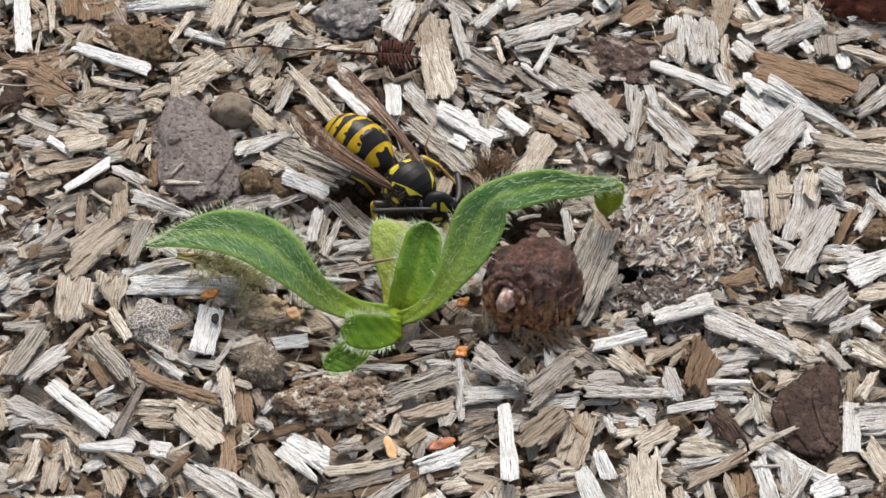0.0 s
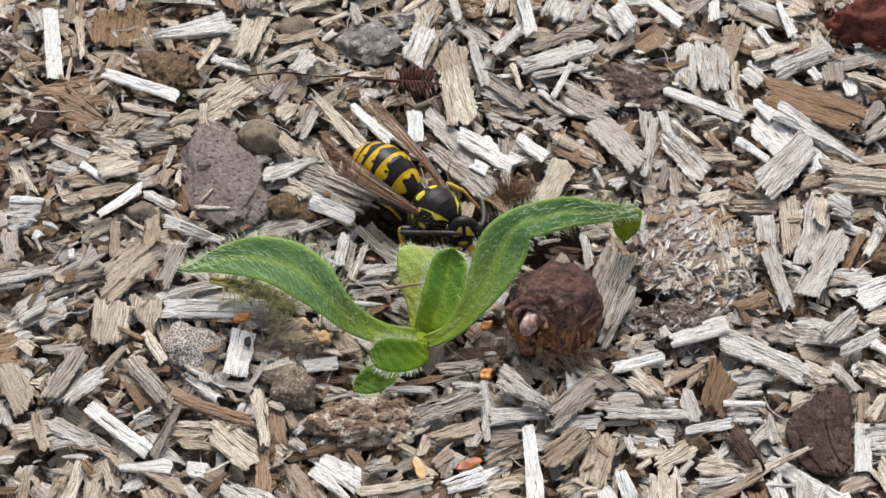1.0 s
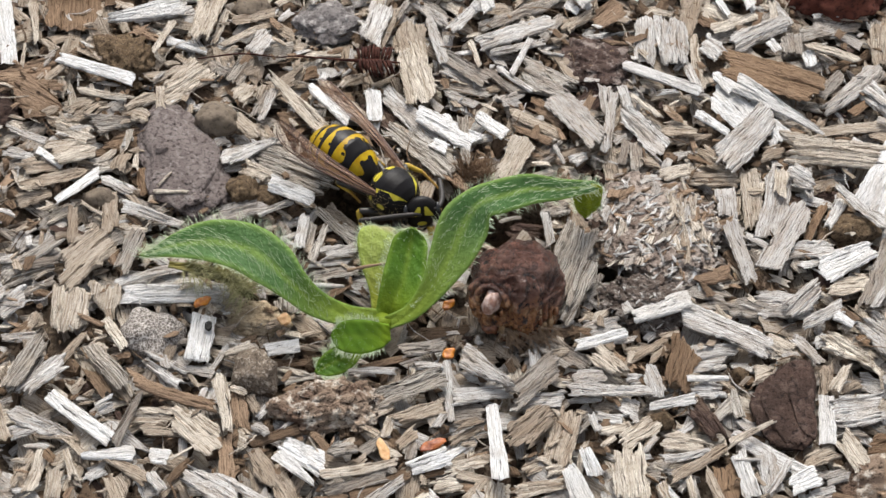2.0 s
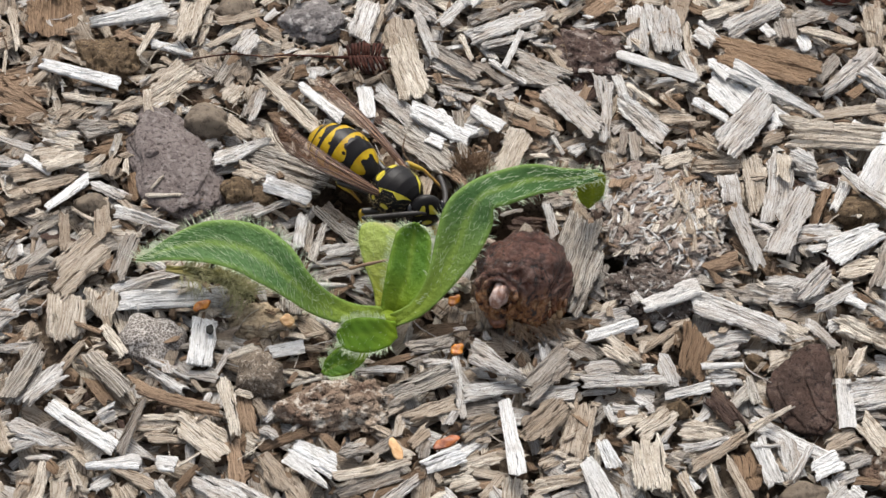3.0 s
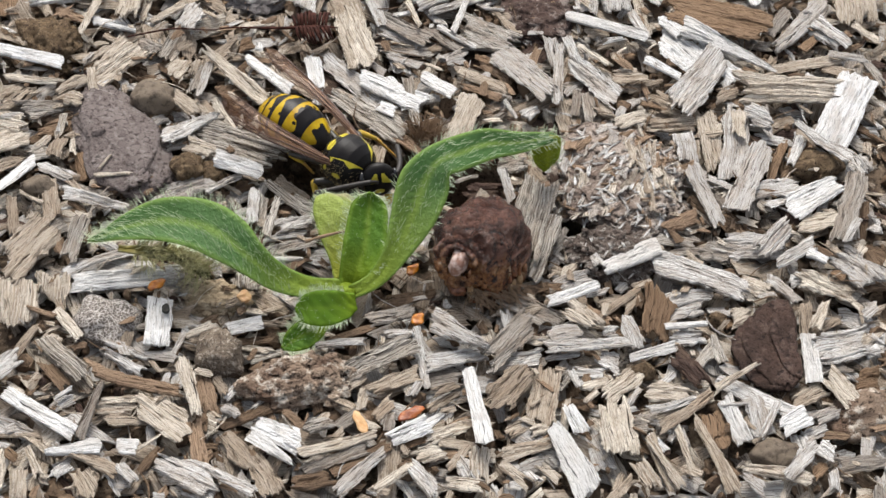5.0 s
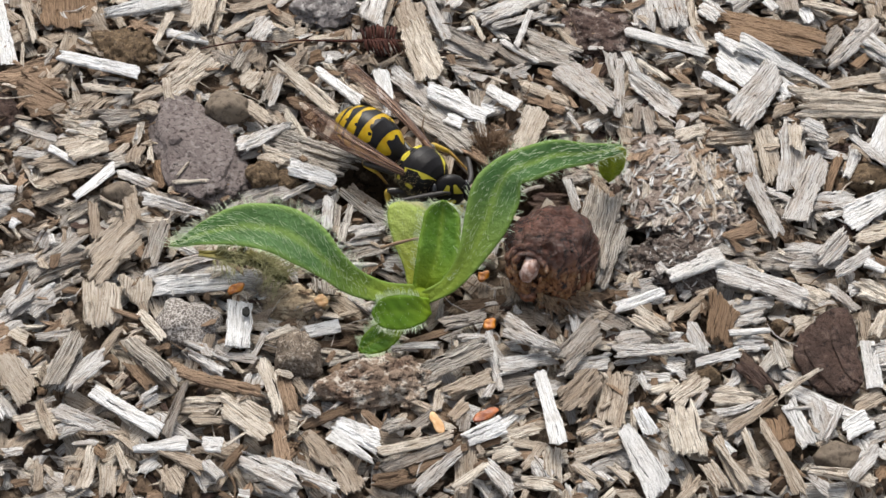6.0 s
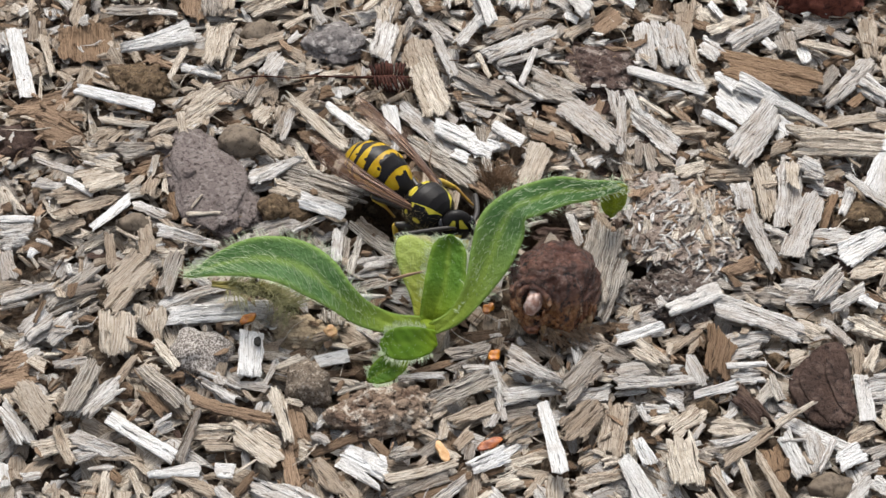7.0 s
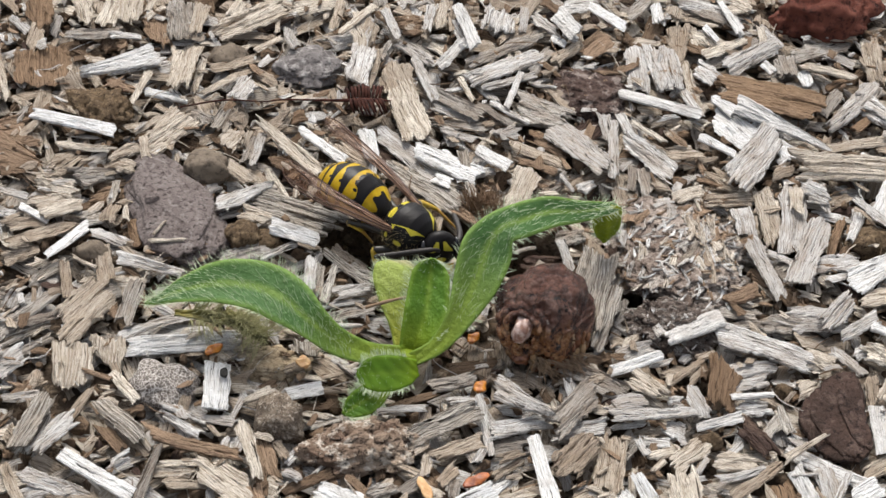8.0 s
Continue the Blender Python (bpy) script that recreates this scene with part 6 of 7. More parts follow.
# ---- dried gall or nut ----
def dry_nut():
    m, n, l, b = material("nut_shell", 0.24, 0.55)
    obj = n.new("ShaderNodeTexCoord").outputs["Object"]
    big = noise_node(n, l, obj, 420, 5)
    small = noise_node(n, l, obj, 1300, 6, 0.75)
    c = ramp_node(n, l, big, ((0.28, (0.028, 0.011, 0.007)), (0.45, (0.082, 0.031, 0.019)), (0.6, (0.155, 0.072, 0.050)), (0.74, (0.075, 0.027, 0.015))))
    # broken husk on one flank: an amber patch with a torn edge
    flank = n.new("ShaderNodeVectorMath")
    flank.operation = "DOT_PRODUCT"
    l.new(obj, flank.inputs[0])
    flank.inputs[1].default_value = (-60, -150, -150)
    torn = n.new("ShaderNodeMath")
    torn.operation = "ADD"
    l.new(flank.outputs["Value"], torn.inputs[0])
    l.new(big, torn.inputs[1])
    amber = ramp_node(n, l, small, ((0.36, (0.07, 0.024, 0.012)), (0.5, (0.27, 0.11, 0.038)), (0.62, (0.42, 0.25, 0.12))))
    c = mix_node(n, l, ramp_node(n, l, torn.outputs[0], ((0.62, (0, 0, 0)), (0.88, (0.9, 0.9, 0.9)))), c, amber)
    c = mix_node(n, l, ramp_node(n, l, small, ((0.37, (1, 1, 1)), (0.44, (0, 0, 0)))), c, (0.012, 0.006, 0.005))
    # wrinkles that run round the open end
    where = n.new("ShaderNodeMapping")
    where.inputs["Location"].default_value = (0.0027, 0.0027, -0.0016)
    l.new(obj, where.inputs["Vector"])
    wrinkle = n.new("ShaderNodeTexWave")
    wrinkle.wave_type, wrinkle.rings_direction = "RINGS", "SPHERICAL"
    wrinkle.inputs["Scale"].default_value = 190
    wrinkle.inputs["Distortion"].default_value = 14
    wrinkle.inputs["Detail"].default_value = 4
    wrinkle.inputs["Detail Scale"].default_value = 1.6
    l.new(where.outputs[0], wrinkle.inputs["Vector"])
    groove = ramp_node(n, l, wrinkle.outputs["Fac"], ((0.0, (0.6, 0.6, 0.6)), (0.12, (0, 0, 0))))
    c = mix_node(n, l, groove, c, (0.02, 0.009, 0.007))
    l.new(c, b.inputs["Base Color"])
    rise = n.new("ShaderNodeMath")
    rise.operation = "MULTIPLY_ADD"
    l.new(wrinkle.outputs["Fac"], rise.inputs[0])
    rise.inputs[1].default_value = 0.16
    l.new(small, rise.inputs[2])
    bump_node(n, l, rise.outputs[0], b, 0.75 * MM, 1.0)
    ob = lump("dry_nut", 3.5, -3.2, 2.4, 3.7, 3.8, 4.3, m, "wrinkled red-brown dry nut with broken amber husk", "nut", 0, 0.075, 6, 2.2)
    # a crease over the crown
    t = np.linspace(0, 1, 24)
    for start, sweep, low, rise, fat in ((232, 78, 2.5, 0.9, 0.2), (255, 85, 1.5, 0.5, 0.24), (275, 70, 0.5, 0.35, 0.2), (215, 60, 3.2, 0.5, 0.16), (300, 60, 2.1, 0.6, 0.18)):
        ang, zz = np.radians(start + sweep * t), low + rise * np.sin(math.pi * t) + 0.12 * np.sin(9 * t + low)
        rr = 3.74 * np.sqrt(1 - (zz / 4.5) ** 2)
        v, f = tube_arrays(np.stack([rr * np.cos(ang), rr * np.sin(ang), zz], 1), fat * np.sin(np.linspace(0.2, 2.95, 24)), 8, 0.6)
        part("shell_fold", mesh_of("shell_fold", v * MM, f, m, smooth=True), ob)
    # the open end of the husk: a thick rolled lip in two coils round the kernel
    out = Vector((-0.50, -0.72, 0.48)).normalized()
    turn = np.array(out.to_track_quat("Z", "Y").to_matrix())
    at = np.array([-2.15, -2.15, 1.15])
    for k, (r1, h1, fat) in enumerate(((2.0, 0.35, 0.38), (1.45, 0.75, 0.27))):
        t = np.linspace(0.3 * k, 2 * math.pi * (0.94 - 0.08 * k), 60)
        grow = 1 + 0.05 * np.sin(3 * t + k) + 0.03 * np.sin(11 * t) - 0.015 * t
        ring = np.stack([r1 * grow * np.cos(t), r1 * grow * np.sin(t) * 0.92, h1 + 0.10 * np.sin(2 * t + k)], 1)
        v, f = tube_arrays(ring @ turn.T + at, fat * (1 + 0.15 * np.sin(7 * t + k) + 0.1 * np.sin(17 * t)), 10)
        part("husk_rim", mesh_of("husk_rim", v * MM, f, m, smooth=True), ob, "rolled brown rim of the broken husk")
    rng = np.random.default_rng(9)
    vs, fs = lump_arrays(rng, 0.72, 1.05, 0.8, 0.03, 4)
    part("kernel", mesh_of("kernel", (vs @ turn.T * 1.0 + at + np.array(out) * 0.75) * MM, fs, scale_material("kernel_skin", (0.20, 0.10, 0.07), (0.52, 0.40, 0.35), 0.08), smooth=True), ob,
         "glossy pinkish-brown kernel")
    vs, fs = lump_arrays(rng, 0.75, 0.6, 0.7, 0.10, 4)
    part("husk_bead", mesh_of("husk_bead", (vs + np.array([-2.5, -3.2, -0.9])) * MM, fs, AMBER_DARK, smooth=True), ob, "glossy dark amber bead")
    for k in range(44):
        a = radians(rng.uniform(236, 318))
        r0 = rng.uniform(3.6, 3.95)
        vs, fs = lump_arrays(rng, rng.uniform(0.13, 0.32), rng.uniform(0.10, 0.18), rng.uniform(0.5, 1.3), 0.3, 3)
        at = np.array([r0 * math.cos(a), r0 * math.sin(a), rng.uniform(-2.4, 0.5)])
        part("husk_flake", mesh_of("husk_flake", (vs + at) * MM, fs, (AMBER, AMBER_DARK, AMBER_PALE, AMBER_DARK)[k % 4], smooth=True), ob, "glossy amber husk flake")
    pieces = []
    for k in range(80):
        a = radians(rng.uniform(235, 310))
        s = np.array([3.7 * math.cos(a), 3.8 * math.sin(a), rng.uniform(-1.6, -0.6)])
        e = s + np.array([rng.normal(0.7, 0.8), -rng.uniform(0.3, 1.9), rng.uniform(-0.9, -0.2)])
        pieces.append(tube_arrays(spline([s, (s + e) / 2 + rng.normal(0, 0.2, 3), e], 6), np.linspace(0.06, 0.02, 6), 4))
    v, f = merged(pieces)
    tagged(part("husk_fringe", mesh_of("husk_fringe", v * MM, f, WOODS["B"]), ob, "frayed dry husk fibres"), kind="stuff")


dry_nut()


# ---- hairy green seedling ----
def leaf_material(name, green, rib, stain, through=0.16, tip=None, relief=0.8):
    m, n, l, b = material(name, 0.5, 0.2)
    uv = n.new("ShaderNodeTexCoord").outputs["UV"]
    sep = n.new("ShaderNodeSeparateXYZ")
    l.new(uv, sep.inputs[0])
    ab = n.new("ShaderNodeMath")
    ab.operation = "ABSOLUTE"
    l.new(sep.outputs[1], ab.inputs[0])
    ribs = ramp_node(n, l, ab.outputs[0], ((0.04, (1, 1, 1)), (0.26, (0, 0, 0))))
    obj = n.new("ShaderNodeTexCoord").outputs["Object"]
    mott = noise_node(n, l, obj, 420, 5)
    fine = noise_node(n, l, obj, 2600, 4)
    c = mix_node(n, l, ramp_node(n, l, mott, ((0.38, (0, 0, 0)), (0.68, (1, 1, 1)))), green, stain)
    c = mix_node(n, l, ribs, c, rib)
    stalk = ramp_node(n, l, sep.outputs[0], ((0.12, (0.9, 0.9, 0.9)), (0.38, (0, 0, 0))))
    c = mix_node(n, l, stalk, c, (1.22 * rib[0], 1.05 * rib[1], 0.5 * rib[2]))
    margin = ramp_node(n, l, ab.outputs[0], ((0.72, (0, 0, 0)), (0.97, (0.8, 0.8, 0.8))))
    c = mix_node(n, l, margin, c, tuple(min(1, 1.15 * q) for q in rib))
    if tip:
        c = mix_node(n, l, ramp_node(n, l, sep.outputs[0], ((0.72, (0, 0, 0)), (0.82, (0.9, 0.9, 0.9)))), c, tip)
    flecks = ramp_node(n, l, fine, ((0.66, (0, 0, 0)), (0.74, (0.6, 0.6, 0.6))))
    c = mix_node(n, l, flecks, c, (0.42, 0.5, 0.28))
    l.new(c, b.inputs["Base Color"])
    add = n.new("ShaderNodeMath")
    l.new(mott, add.inputs[0])
    l.new(fine, add.inputs[1])
    bump_node(n, l, add.outputs[0], b, 0.22 * MM, relief)
    tr = n.new("ShaderNodeBsdfTranslucent")
    l.new(c, tr.inputs["Color"])
    mx = n.new("ShaderNodeMixShader")
    mx.inputs[0].default_value = through
    l.new(b.outputs[0], mx.inputs[1])
    l.new(tr.outputs[0], mx.inputs[2])
    l.new(mx.outputs[0], n["Material Output"].inputs["Surface"])
    return m


GREEN = leaf_material("leaf_green", (0.052, 0.124, 0.030), (0.150, 0.238, 0.048), (0.074, 0.148, 0.044))
FRESH = leaf_material("leaf_fresh", (0.064, 0.148, 0.011), (0.130, 0.215, 0.020), (0.088, 0.174, 0.018))
CURL = leaf_material("leaf_curl", (0.135, 0.185, 0.008), (0.20, 0.25, 0.014), (0.165, 0.21, 0.012))
OVAL = leaf_material("leaf_oval", (0.092, 0.19, 0.010), (0.125, 0.225, 0.016), (0.11, 0.205, 0.014), relief=0.35)
PALE = leaf_material("leaf_pale", (0.22, 0.285, 0.046), (0.25, 0.31, 0.066), (0.26, 0.31, 0.075), tip=(0.30, 0.27, 0.15))
hair_mat, hn, hl, hb = material("leaf_hair", 0.4, 0.4)
hb.inputs["Base Color"].default_value = (0.58, 0.66, 0.45, 1)


def leaf_grid(rows, cup, nu=52, nv=14):
    """rows: centre, direction across, width; all in millimetres."""
    c = spline([r[0] for r in rows], nu + 1)
    s = spline([r[1] for r in rows], nu + 1)
    w = np.maximum(0.15, spline([(r[2], 0, 0) for r in rows], nu + 1)[:, 0])
    tan = np.gradient(c, axis=0)
    tan /= np.linalg.norm(tan, axis=1)[:, None]
    s = s - tan * np.sum(s * tan, axis=1)[:, None]
    s /= np.linalg.norm(s, axis=1)[:, None]
    nrm = np.cross(s, tan)
    nrm *= 1 if np.mean(nrm[:nu // 2, 2]) > 0 else -1
    grid = np.zeros((nu + 1, nv + 1, 3))
    for k in range(nu + 1):
        for j in range(nv + 1):
            v = 2 * j / nv - 1
            u = k / nu
            h = cup * w[k] * (abs(v) ** 1.15 - 1) + 0.05 * math.sin(17 * u + 3 * v) * abs(v) + 0.03 * math.sin(41 * u - 7 * v)
            grid[k, j] = c[k] + s[k] * v * w[k] / 2 + nrm[k] * h
    du, dv = np.gradient(grid, axis=0), np.gradient(grid, axis=1)
    nor = np.cross(dv, du)
    nor /= np.linalg.norm(nor, axis=2)[:, :, None] + 1e-9
    nor *= np.sign(np.sum(nor * nrm[:, None, :], axis=2))[:, :, None]
    return grid, nor


def leaf(parent, rows, mat, cup=0.1, hairs=420, label="", seed=1, face_hair=0.6, edge_hair=0.9, edge_share=0.3, near_hair=1.0, fuzz=None):
    grid, nor = leaf_grid(rows, cup)
    nu, nv = grid.shape[0] - 1, grid.shape[1] - 1
    thin = np.full((nu + 1, nv + 1, 1), 0.09)
    thin[:, 0] = thin[:, -1] = 0.03
    top, bot = (grid + nor * thin).reshape(-1, 3), (grid - nor * thin).reshape(-1, 3)
    n = len(top)
    fs = []
    for i in range(nu):
        for j in range(nv):
            a = i * (nv + 1) + j
            q = (a, a + 1, a + nv + 2, a + nv + 1)
            fs += [q, tuple(n + k for k in reversed(q))]
    rim = [i * (nv + 1) for i in range(nu + 1)] + [nu * (nv + 1) + j for j in range(1, nv + 1)]
    rim += [i * (nv + 1) + nv for i in range(nu - 1, -1, -1)] + [j for j in range(nv - 1, 0, -1)]
    for k in range(len(rim)):
        a, b = rim[k], rim[(k + 1) % len(rim)]
        fs.append((a, b, n + b, n + a))
    uv1 = np.array([(i / nu, 2 * j / nv - 1) for i in range(nu + 1) for j in range(nv + 1)])
    ob = part("leaf", mesh_of("leaf", np.concatenate([top, bot]) * MM, fs, mat, np.concatenate([uv1, uv1]), True), parent, label)
    rng = np.random.default_rng(seed)
    pieces = []
    for k in range(hairs):
        i = rng.integers(nu // 5, nu + 1)
        edge = rng.random() < edge_share
        if np.linalg.norm(grid[i, nv] - grid[i, 0]) < 1.4 * rng.random():
            continue
        j = (0 if rng.random() < 0.5 else nv) if edge else rng.integers(1, nv)
        base, d = grid[i, j], nor[i, j].copy()
        along = grid[i, j] - grid[i - 1, j]
        base = base + along * rng.uniform(-1, 0)
        across = grid[i, nv] - grid[i, 0]
        across /= np.linalg.norm(across) + 1e-9
        if edge:
            d = d * 0.35 + across * (-0.9 if j == 0 else 0.9)
        elif rng.random() < 0.08:
            d = -d
        base = base + across * rng.normal(0, 0.12) * (0 if edge else 1)
        d = d + rng.normal(0, 0.2 if edge else 0.24, 3) + along / (np.linalg.norm(along) + 1e-9) * (0.35 if edge else 0.8)
        d /= np.linalg.norm(d)
        ln = rng.uniform(0.55, 1.2) * (edge_hair if edge else face_hair)
        if edge and j == 0:
            ln *= near_hair
        bow = rng.normal(0, 0.06, 3) * ln
        pieces.append(tube_arrays([base, base + d * ln * 0.5 + bow, base + d * ln + bow * 1.5], np.array((0.0165, 0.012, 0.004)) * (2.0 if fuzz else 1.0), 3))
    v, f = merged(pieces)
    tagged(part("leaf_hairs", mesh_of("leaf_hairs", v * MM, f, fuzz or hair_mat), ob, "dry olive fuzz" if fuzz else "fine white bristly hairs"), kind="stuff")


def seedling():
    ob = new("seedling")
    ob.matrix_world = pose(-7.7 * MM, -5.6 * MM, 0)
    tagged(ob, "small green seedling with bristly hairy leaves in mulch", "plant")
    o = np.array([-7.7, -5.6, 0])

    def rel(*pts):
        return [np.array(p) - o for p in pts]
    v, f = tube_arrays(spline(rel((-7.6, -5.2, -2.0), (-7.7, -5.4, 0.0), (-7.7, -5.5, 1.6)), 8), np.linspace(0.8, 0.7, 8), 10)
    part("stem", mesh_of("stem", v * MM, f, FRESH, smooth=True), ob, "short pale green stem")
    leaf(ob, (((-0.1, 0.5, 1.4), (0.03, 0.95, 0.31), 1.3),
              ((-2.8, 0.0, 2.3), (0.42, 0.88, 0.22), 1.8),
              ((-5.3, 0.2, 3.5), (0.65, 0.72, 0.24), 2.2),
              ((-7.25, 1.1, 4.95), (0.72, 0.65, 0.24), 2.8),
              ((-9.0, 2.5, 6.05), (0.68, 0.68, 0.26), 4.0),
              ((-11.2, 3.85, 6.55), (0.59, 0.76, 0.28), 4.2),
              ((-14.0, 4.8, 6.2), (0.51, 0.76, 0.40), 3.5),
              ((-16.6, 5.3, 5.2), (0.46, 0.82, 0.33), 2.4),
              ((-18.6, 5.6, 3.9), (0.47, 0.83, 0.32), 0.9),
              ((-19.4, 5.9, 3.3), (0.47, 0.83, 0.32), 0.2)),
         GREEN, cup=0.09, hairs=900, seed=2, face_hair=1.05, edge_hair=0.95, edge_share=0.38, near_hair=0.45, label="long arching green leaf")
    leaf(ob, (((0.3, -0.1, 1.3), (-0.70, 0.71, 0.09), 1.1),
              ((2.2, 0.1, 2.4), (-0.47, 0.83, 0.29), 1.4),
              ((4.0, 1.3, 4.0), (-0.76, 0.53, 0.38), 2.1),
              ((5.6, 3.5, 5.6), (-0.95, 0.23, 0.22), 3.6),
              ((6.8, 5.6, 7.0), (-0.98, 0.04, 0.19), 4.2),
              ((8.0, 6.9, 7.9), (-0.88, 0.35, 0.31), 2.9),
              ((9.9, 7.7, 7.9), (-0.55, 0.71, 0.45), 2.9),
              ((12.3, 8.6, 7.7), (-0.25, 0.81, 0.53), 2.6),
              ((15.0, 9.3, 6.9), (0.02, 0.82, 0.57), 1.8),
              ((17.08, 10.03, 6.30), (0.1, 0.82, 0.55), 1.20),
              ((18.25, 10.55, 5.90), (0.1, 0.82, 0.55), 0.80),
              ((18.73, 10.67, 5.70), (0.1, 0.82, 0.55), 0.15)),
         GREEN, cup=0.07, hairs=760, seed=3, face_hair=0.65, edge_hair=0.65, label="long green leaf with a curled tip")
    leaf(ob, (((17.83, 10.80, 6.04), (0.98, 0.16, 0.0), 2.00),
              ((17.74, 10.55, 5.75), (0.98, 0.16, 0.0), 2.40),
              ((17.80, 10.40, 4.93), (0.98, 0.16, 0.0), 2.55),
              ((17.94, 10.35, 3.86), (0.98, 0.16, 0.0), 2.30),
              ((17.97, 10.35, 3.00), (0.98, 0.16, 0.0), 1.60),
              ((17.99, 10.40, 2.23), (0.98, 0.16, 0.0), 0.30)),
         CURL, cup=-0.10, hairs=70, seed=9, face_hair=0.2, edge_hair=0.5, edge_share=0.8, label="curled-down yellow-green leaf tip")
    leaf(ob, (((0.4, 0.4, 1.3), (-0.98, 0.19, -0.00), 1.9),
              ((0.8, 1.1, 2.5), (-0.92, 0.40, 0.04), 2.5),
              ((1.6, 2.3, 3.8), (-0.92, 0.39, 0.06), 3.3),
              ((2.1, 3.9, 4.8), (-0.93, 0.36, 0.06), 3.2),
              ((2.4, 5.1, 5.4), (-0.95, 0.31, 0.07), 2.8),
              ((2.6, 5.8, 5.7), (-0.97, 0.24, 0.06), 1.7),
              ((2.7, 6.1, 5.9), (-0.97, 0.24, 0.06), 0.2)),
         FRESH, cup=0.26, hairs=340, seed=4, face_hair=0.25, edge_hair=0.7, edge_share=0.7, label="upright young green leaf")
    leaf(ob, (((0.0, 1.6, 1.2), (-1.00, -0.00, 0.00), 1.6),
              ((-0.3, 3.0, 2.0), (-0.98, 0.13, -0.15), 1.3),
              ((-0.2, 4.7, 2.9), (-0.99, 0.09, -0.11), 2.7),
              ((0.1, 5.9, 3.6), (-0.99, 0.08, -0.10), 3.9),
              ((0.4, 6.9, 4.0), (-1.00, 0.03, -0.07), 4.0),
              ((0.7, 7.5, 4.1), (-1.00, 0.00, -0.04), 2.4),
              ((0.8, 7.8, 4.1), (-1.00, 0.00, -0.04), 0.2)),
         PALE, cup=-0.06, hairs=360, seed=5, face_hair=0.35, edge_hair=0.5, edge_share=0.6, label="pale yellow-green young leaf")
    leaf(ob, (((0.44, -1.74, 2.20), (-0.03, 0.72, 0.69), 1.30),
              ((-0.38, -2.27, 2.50), (-0.03, 0.72, 0.69), 2.10),
              ((-1.86, -2.55, 2.70), (-0.03, 0.72, 0.69), 2.75),
              ((-3.21, -2.44, 2.70), (-0.03, 0.72, 0.69), 2.50),
              ((-3.93, -2.18, 2.60), (-0.03, 0.72, 0.69), 1.60),
              ((-4.24, -2.07, 2.60), (-0.03, 0.72, 0.69), 0.25)),
         OVAL, cup=0.05, hairs=380, seed=6, face_hair=0.3, edge_hair=0.6, edge_share=0.75, label="small oval bright green leaf")
    leaf(ob, (((-1.91, -2.61, 1.10), (-0.40, 0.66, 0.64), 0.80),
              ((-2.62, -3.15, 1.20), (-0.40, 0.66, 0.64), 1.60),
              ((-3.64, -3.67, 1.20), (-0.40, 0.66, 0.64), 2.20),
              ((-4.55, -4.10, 1.10), (-0.40, 0.66, 0.64), 1.90),
              ((-5.19, -4.48, 1.00), (-0.40, 0.66, 0.64), 1.20),
              ((-5.56, -4.77, 1.00), (-0.40, 0.66, 0.64), 0.20)),
         FRESH, cup=0.14, hairs=360, seed=7, face_hair=0.3, edge_hair=0.6, edge_share=0.75, label="small low green leaf touching the mulch")


seedling()


WITHERED = leaf_material("leaf_withered", (0.12, 0.122, 0.052), (0.17, 0.165, 0.08), (0.09, 0.074, 0.04), 0.15)

DRY_FUZZ = scale_material("olive_fuzz", (0.22, 0.21, 0.10), (0.38, 0.36, 0.20), 0.7, 0.1)


def withered_leaf(rows, seed):
    ob = new("withered_leaf")
    tagged(ob, "shrivelled olive-brown leaf under a green leaf", "withered leaf")
    leaf(ob, rows, WITHERED, cup=0.3, hairs=420, seed=seed, face_hair=1.5, edge_hair=2.1, edge_share=0.6, label="curled dry blade", fuzz=DRY_FUZZ)


withered_leaf((((-24.9, 0.4, 2.0), (0.3, 0.9, 0.3), 0.5), ((-22.6, -0.2, 2.0), (0.3, 0.8, 0.5), 0.9), ((-20.3, -1.2, 1.9), (0.5, 0.7, -0.3), 1.0), ((-18.2, -2.9, 1.6), (0.6, 0.6, 0.4), 0.5)), 11)
withered_leaf((((-21.0, 0.4, 1.9), (0.8, 0.4, 0.3), 0.5), ((-19.7, -1.3, 2.2), (0.8, 0.3, -0.5), 1.0), ((-18.6, -2.8, 1.7), (0.8, 0.4, 0.4), 0.5)), 12)
SAND = soil_material("sandy_earth", (0.33, 0.25, 0.16), (0.45, 0.355, 0.24), (0.20, 0.14, 0.085), 0.5, bump=0.4, fleck=(0.50, 0.41, 0.29))
sandy = lump("soil_mound", -17.6, -4.0, -0.1, 2.5, 1.6, 0.8, SAND, "bare sandy-brown patch of earth in mulch", "soil mound", rough=0.2, levels=5, knobs=3)
crumbs_on(sandy, "crumb", 26, 0.17, SAND, 55)


def dry_stalk(points, radius):
    """A thin dry stalk."""
    line = spline(points, 20)
    v, f = tube_arrays(line, radius * (1 + 0.2 * np.sin(np.arange(20))), 6)
    ob = new("dry_stalk", mesh_of("dry_stalk", v * MM, f, WOODS["B"], smooth=True))
    tagged(ob, "thin brown dry stalk lying against a leaf", "stalk")


dry_stalk(((-10.4, -1.4, 2.9), (-9.4, -1.45, 3.3), (-7.6, -1.6, 3.9), (-6.9, -1.8, 3.9)), 0.13)


